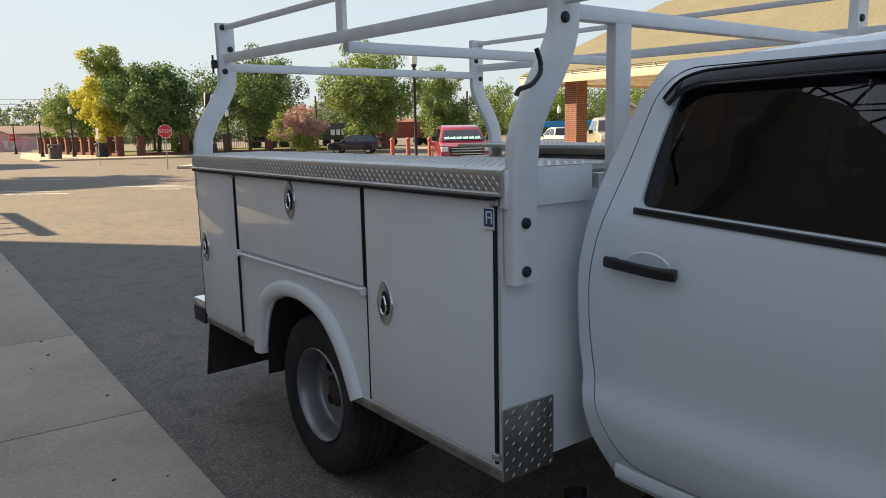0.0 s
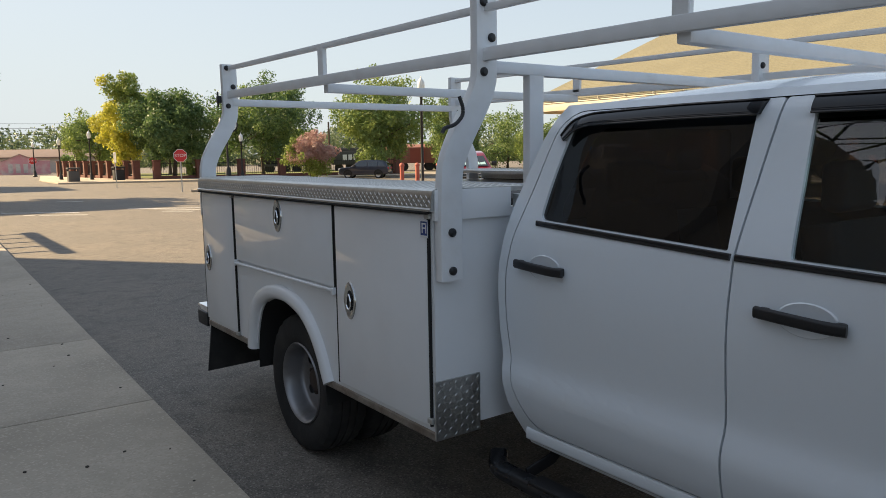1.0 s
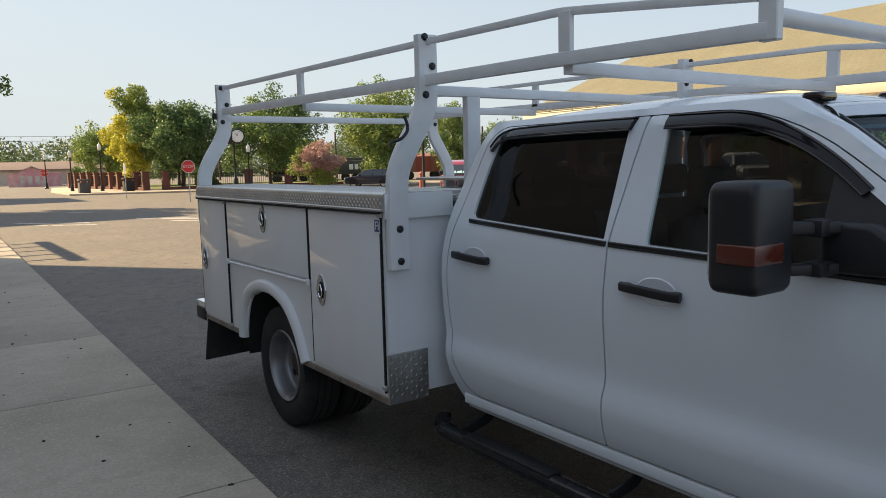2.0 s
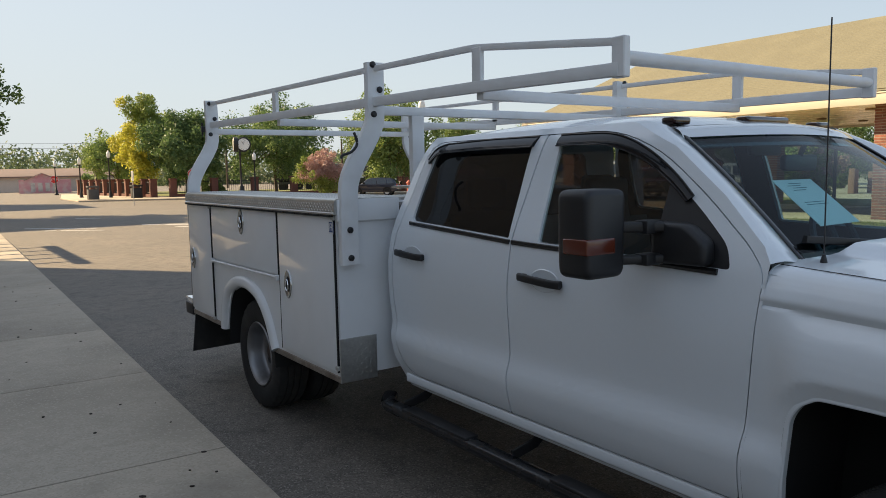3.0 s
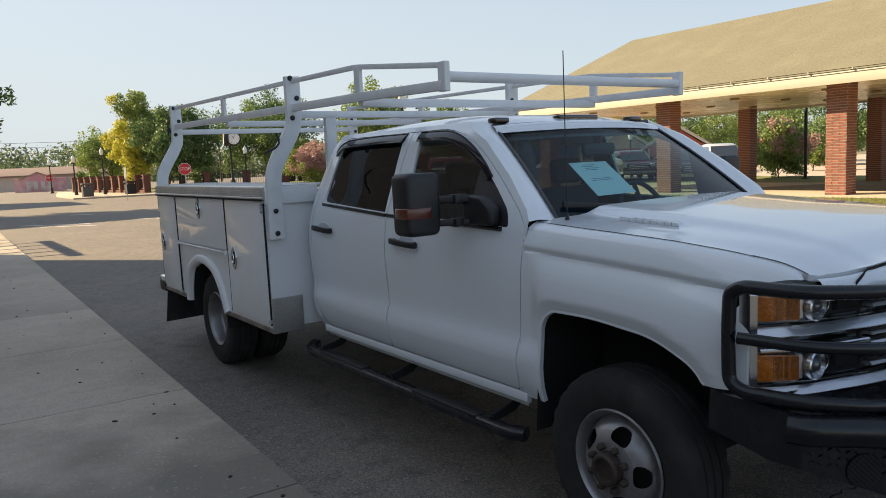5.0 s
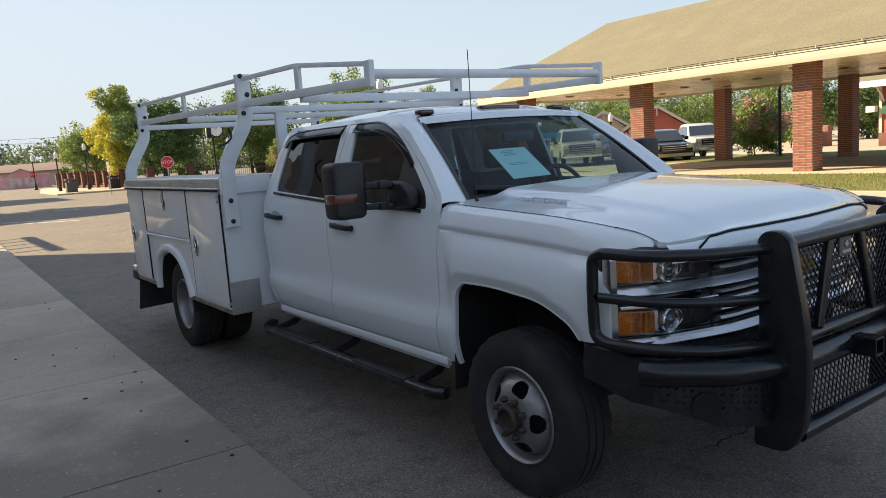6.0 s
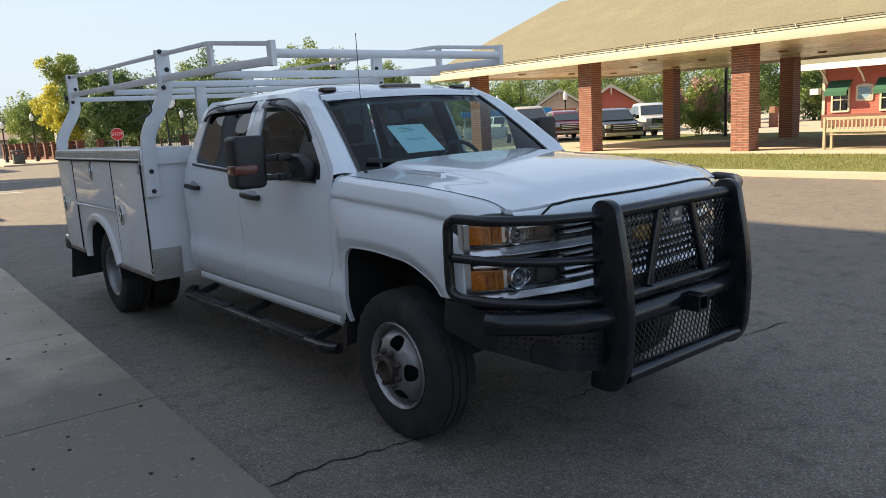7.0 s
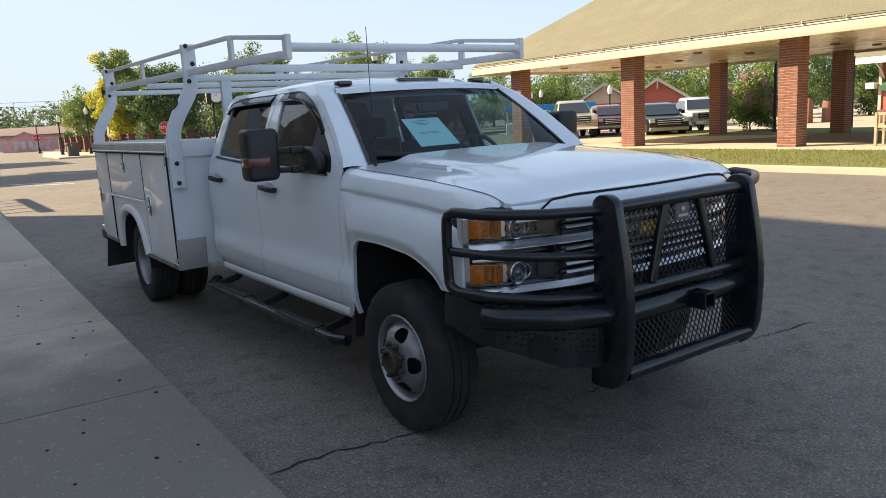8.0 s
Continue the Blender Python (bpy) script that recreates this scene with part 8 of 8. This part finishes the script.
def wall_window(parent, x, y, z0, z1, w, face, trim):
    """A framed sash window in a wall that faces -x ('x') or -y ('y')."""
    def b(bm, a0, a1, d0, d1, c0, c1):
        if face == "x":
            box(bm, x + d0, x + d1, y + a0, y + a1, c0, c1)
        else:
            box(bm, x + a0, x + a1, y + d0, y + d1, c0, c1)
    bm = bmesh.new()
    b(bm, -w / 2 - 0.10, -w / 2, -0.06, 0.02, z0 - 0.1, z1 + 0.12)
    b(bm, w / 2, w / 2 + 0.10, -0.06, 0.02, z0 - 0.1, z1 + 0.12)
    b(bm, -w / 2, w / 2, -0.06, 0.02, z1, z1 + 0.12)
    b(bm, -w / 2 - 0.04, w / 2 + 0.04, -0.09, 0.02, z0 - 0.1, z0)
    b(bm, -0.02, 0.02, -0.03, 0.01, z0, z1)
    b(bm, -w / 2, w / 2, -0.035, 0.01, (z0 + z1) / 2 - 0.03, (z0 + z1) / 2 + 0.03)
    win = part("window", bm, trim, parent, "cream framed sash window")
    bm = bmesh.new()
    b(bm, -w / 2, w / 2, -0.015, -0.005, z0, z1)
    part("pane", bm, CAR_GLASS, win)
    return win


def depot(at, turn, L, D, eave, ridge, label, roof_mat, gable_mat):
    top = thing("depot_house", label, "house", at, turn)
    bm = bmesh.new()
    n = int(eave / 0.18)
    box(bm, -L / 2, L / 2, -D / 2, D / 2, 0, eave)
    part("wall", bm, RED_WALL, top)
    bm = bmesh.new()
    prism(bm, [(-L / 2, eave + 0.004), (L / 2, eave + 0.004), (0, ridge)], "y", -D / 2, D / 2)
    part("gable", bm, gable_mat, top)
    for i in range(1, n):
        bm = bmesh.new()
        box(bm, -L / 2 - 0.012, L / 2 + 0.012, -D / 2 - 0.012, -D / 2 + 0.02, i * eave / n, i * eave / n + 0.02)
        part("siding_board", bm, RED_WALL, top)
    bm = bmesh.new()
    for s in (-1, 1):
        q = [(0, ridge + 0.08), (s * (L / 2 + 0.55), eave - 0.16), (s * (L / 2 + 0.55), eave - 0.04), (0, ridge + 0.22)]
        prism(bm, q, "y", -D / 2 - 0.6, D / 2 + 0.6)
    part("roof", bm, roof_mat, top)
    for s in (-1, 1):
        bm = bmesh.new()
        q = [(0, ridge + 0.0), (s * (L / 2 + 0.57), eave - 0.26), (s * (L / 2 + 0.57), eave - 0.04), (0, ridge + 0.23)]
        prism(bm, q, "y", -D / 2 - 0.68, -D / 2 - 0.604)
        part("barge_board", bm, CREAM, top, "cream barge board")
        bm = bmesh.new()
        sweep(bm, [(s * (L / 2 - 0.1), -D / 2 - 0.05, eave - 0.7), (s * (L / 2 + 0.3), -D / 2 - 0.3, eave - 0.25)], oblong(0.1, 0.1, 0.01))
        part("bracket", bm, CREAM, top)
        bm = bmesh.new()
        box(bm, s * L / 2 - 0.08, s * L / 2 + 0.08, -D / 2 - 0.04, -D / 2 + 0.08, 0, eave - 0.05)
        part("corner_board", bm, CREAM, top)
    bm = bmesh.new()
    sweep(bm, [(0, -D / 2 - 0.63, ridge - 0.55), (0, -D / 2 - 0.63, ridge + 0.05)], oblong(0.09, 0.09, 0.01), (0, 1, 0))
    part("finial", bm, CREAM, top)
    for x in (-L * 0.22, L * 0.22):
        wall_window(top, x, -D / 2, 0.9, eave - 0.35, 0.8, "y", CREAM)
    return top


depot((43.2, 38.6, -0.2), -48, 3.9, 6.0, 2.0, 3.35, "small red depot house with cream gable trim", SHINGLE_DARK, CREAM)
depot((43.1, 33.3, -0.2), -52, 3.8, 6.0, 2.0, 3.35, "small dark red depot house with olive roof", SHINGLE, RED_WALL)

rb = thing("red_building", "long red wooden depot building with green window awnings", "building", (0, 0, 0))
bm = bmesh.new()
box(bm, 43.0, 49.0, -6.0, 17.5, -0.25, 3.3)
part("wall", bm, RED_WALL, rb)
for i in range(1, 19):
    bm = bmesh.new()
    box(bm, 42.985, 43.02, -6.0, 17.5, -0.2 + i * 0.185, -0.185 + i * 0.185)
    part("siding_board", bm, RED_WALL, rb)
bm = bmesh.new()
prism(bm, [(41.6, 3.25), (41.6, 3.45), (46.0, 5.6), (50.4, 3.45), (50.4, 3.25)], "y", -7.0, 18.6)
part("roof", bm, SHINGLE, rb)
bm = bmesh.new()
box(bm, 41.5, 41.598, -7.0, 18.65, 3.15, 3.50, 0.01)
part("fascia", bm, WHITE_INK, rb, "white fascia board")
bm = bmesh.new()
box(bm, 42.92, 43.04, 17.42, 17.58, -0.2, 3.3)
part("corner_board", bm, CREAM, rb)
bm = bmesh.new()
box(bm, 42.6, 43.0, -6, 17.45, -0.25, 0.55, 0.02)
part("plinth", bm, DARK_BRICK, rb)
for y in (16.55, 13.9, 11.2, 8.5):
    wall_window(rb, 43.0, y, 0.75, 2.0, 0.85, "x", CREAM)
    bm = bmesh.new()
    q = [(43.0, 2.45), (43.0, 2.40), (42.25, 1.72), (42.25, 1.60), (42.28, 1.60), (42.28, 1.70)]
    prism(bm, [(43.0, 2.50), (42.25, 1.85), (42.25, 1.62), (42.29, 1.62), (42.29, 1.82), (43.0, 2.44)], "y", y - 0.62, y + 0.62)
    part("awning", bm, GREEN_CLOTH, rb, "green cloth awning")
bm = bmesh.new()
prism(bm, rounded([(14.75, 1.25), (15.7, 1.25), (15.7, 2.15), (15.22, 2.25), (14.75, 2.15)], 0.1), "x", 42.93, 42.98, 0.01)
sg = part("wall_sign", bm, CREAM, rb, "cream sign board with a blue picture field")
bm = bmesh.new()
prism(bm, rounded([(14.87, 1.36), (15.58, 1.36), (15.58, 2.05), (14.87, 2.05)], 0.05), "x", 42.918, 42.926)
part("sign_field", bm, material("sign_blue", (0.16, 0.28, 0.42), 0.6, stain=0.7, stain_scale=4, tint=(0.6, 0.5, 0.2)), sg)
for y in (17.3, 15.25, 12.5, 9.8):
    bm = bmesh.new()
    sweep(bm, [(42.95, y, 2.35), (42.6, y, 2.75), (41.9, y, 3.2)], oblong(0.09, 0.10, 0.01), (0, 1, 0))
    part("bracket", bm, CREAM, rb)
bm = bmesh.new()
box(bm, 42.55, 42.95, 17.65, 18.15, 1.75, 2.1, 0.02)
part("air_conditioner", bm, WHITE_INK, rb, "white window air conditioner")
for x, y, h in ((44.6, 22.6, 1.5), (45.6, 21.9, 1.3)):
    sm = thing("stone_post", "upright weathered brown stone marker", "monument", (x, y, -0.2))
    bm = bmesh.new()
    prism(bm, rounded([(-0.3, 0), (0.3, 0), (0.26, h), (-0.22, h * 1.05)], 0.06), "y", -0.2, 0.2, 0.04)
    part("stone", bm, material("brown_stone", (0.25, 0.14, 0.1), 0.9, grain=0.4, scale=20, bump=0.6, bump_scale=15), sm)

# ---- far street: low shed-roofed building, pink house, poles and wires ----
fb = thing("far_building", "long low tan building with a brown metal roof", "building", (9.5, 112, 0), -8)
bm = bmesh.new()
box(bm, -14, 10, -4, 4, -0.3, 1.9)
part("wall", bm, PLAIN_WALL, fb)
bm = bmesh.new()
prism(bm, [(-4.5, 1.85), (4.5, 1.85), (4.5, 2.0), (0, 3.0), (-4.5, 2.0)], "x", -14.5, 10.5)
part("roof", bm, material("brown_metal", (0.20, 0.14, 0.11), 0.6, stain=0.3), fb)
ph = thing("pink_house", "small pink gabled house with painted front", "house", (8.6, 98.5, 0), -6)
bm = bmesh.new()
box(bm, -2.4, 3.0, -1.6, 1.6, -0.3, 1.55)
prism(bm, [(-1.6, 1.55), (1.6, 1.55), (0.0, 2.25)], "y", -1.6, 1.6)
part("wall", bm, material("pink_wall", (0.62, 0.30, 0.33), 0.8, stain=0.8, stain_scale=1.4, tint=(0.65, 0.6, 0.55)), ph)
bm = bmesh.new()
for s in (-1, 1):
    prism(bm, [(0, 2.27), (s * 1.9, 1.44), (s * 1.9, 1.52), (0, 2.36)], "y", -1.8, 1.8)
part("roof", bm, material("shed_roof", (0.35, 0.25, 0.22), 0.7), ph)
for i in range(4):
    bm = bmesh.new()
    box(bm, -1.2 + i * 0.75, -0.75 + i * 0.75, -1.64, -1.602, 0.2, 1.2)
    part("wall_panel", bm, material("panel_white", (0.6, 0.56, 0.52), 0.7, stain=0.6, stain_scale=3), ph)
for x, y, h in ((39.1, 80.8, 5.6), (47.7, 63.2, 5.4), (12.6, 88.0, 3.4), (-4.0, 118, 7.0), (30.0, 96, 7.0)):
    up = thing("utility_pole", "grey wooden utility pole", "pole", (x, y, 0))
    bm = bmesh.new()
    lathe(bm, [(0.15, -0.2), (0.10, h)], 10)
    part("pole", bm, BARK, up)
for z0, z1, y in ((5.2, 5.2, 100), (4.55, 4.6, 101), (5.9, 6.1, 104)):
    wr = thing("overhead_wire", "thin dark overhead wire", "wire", (0, 0, 0))
    bm = bmesh.new()
    pts = [(-30 + 6 * i, y - 0.25 * i, z0 + 0.012 * (i - 5) ** 2) for i in range(11)]
    tube(bm, pts, 0.018, 4)
    part("cable", bm, IRON, wr)
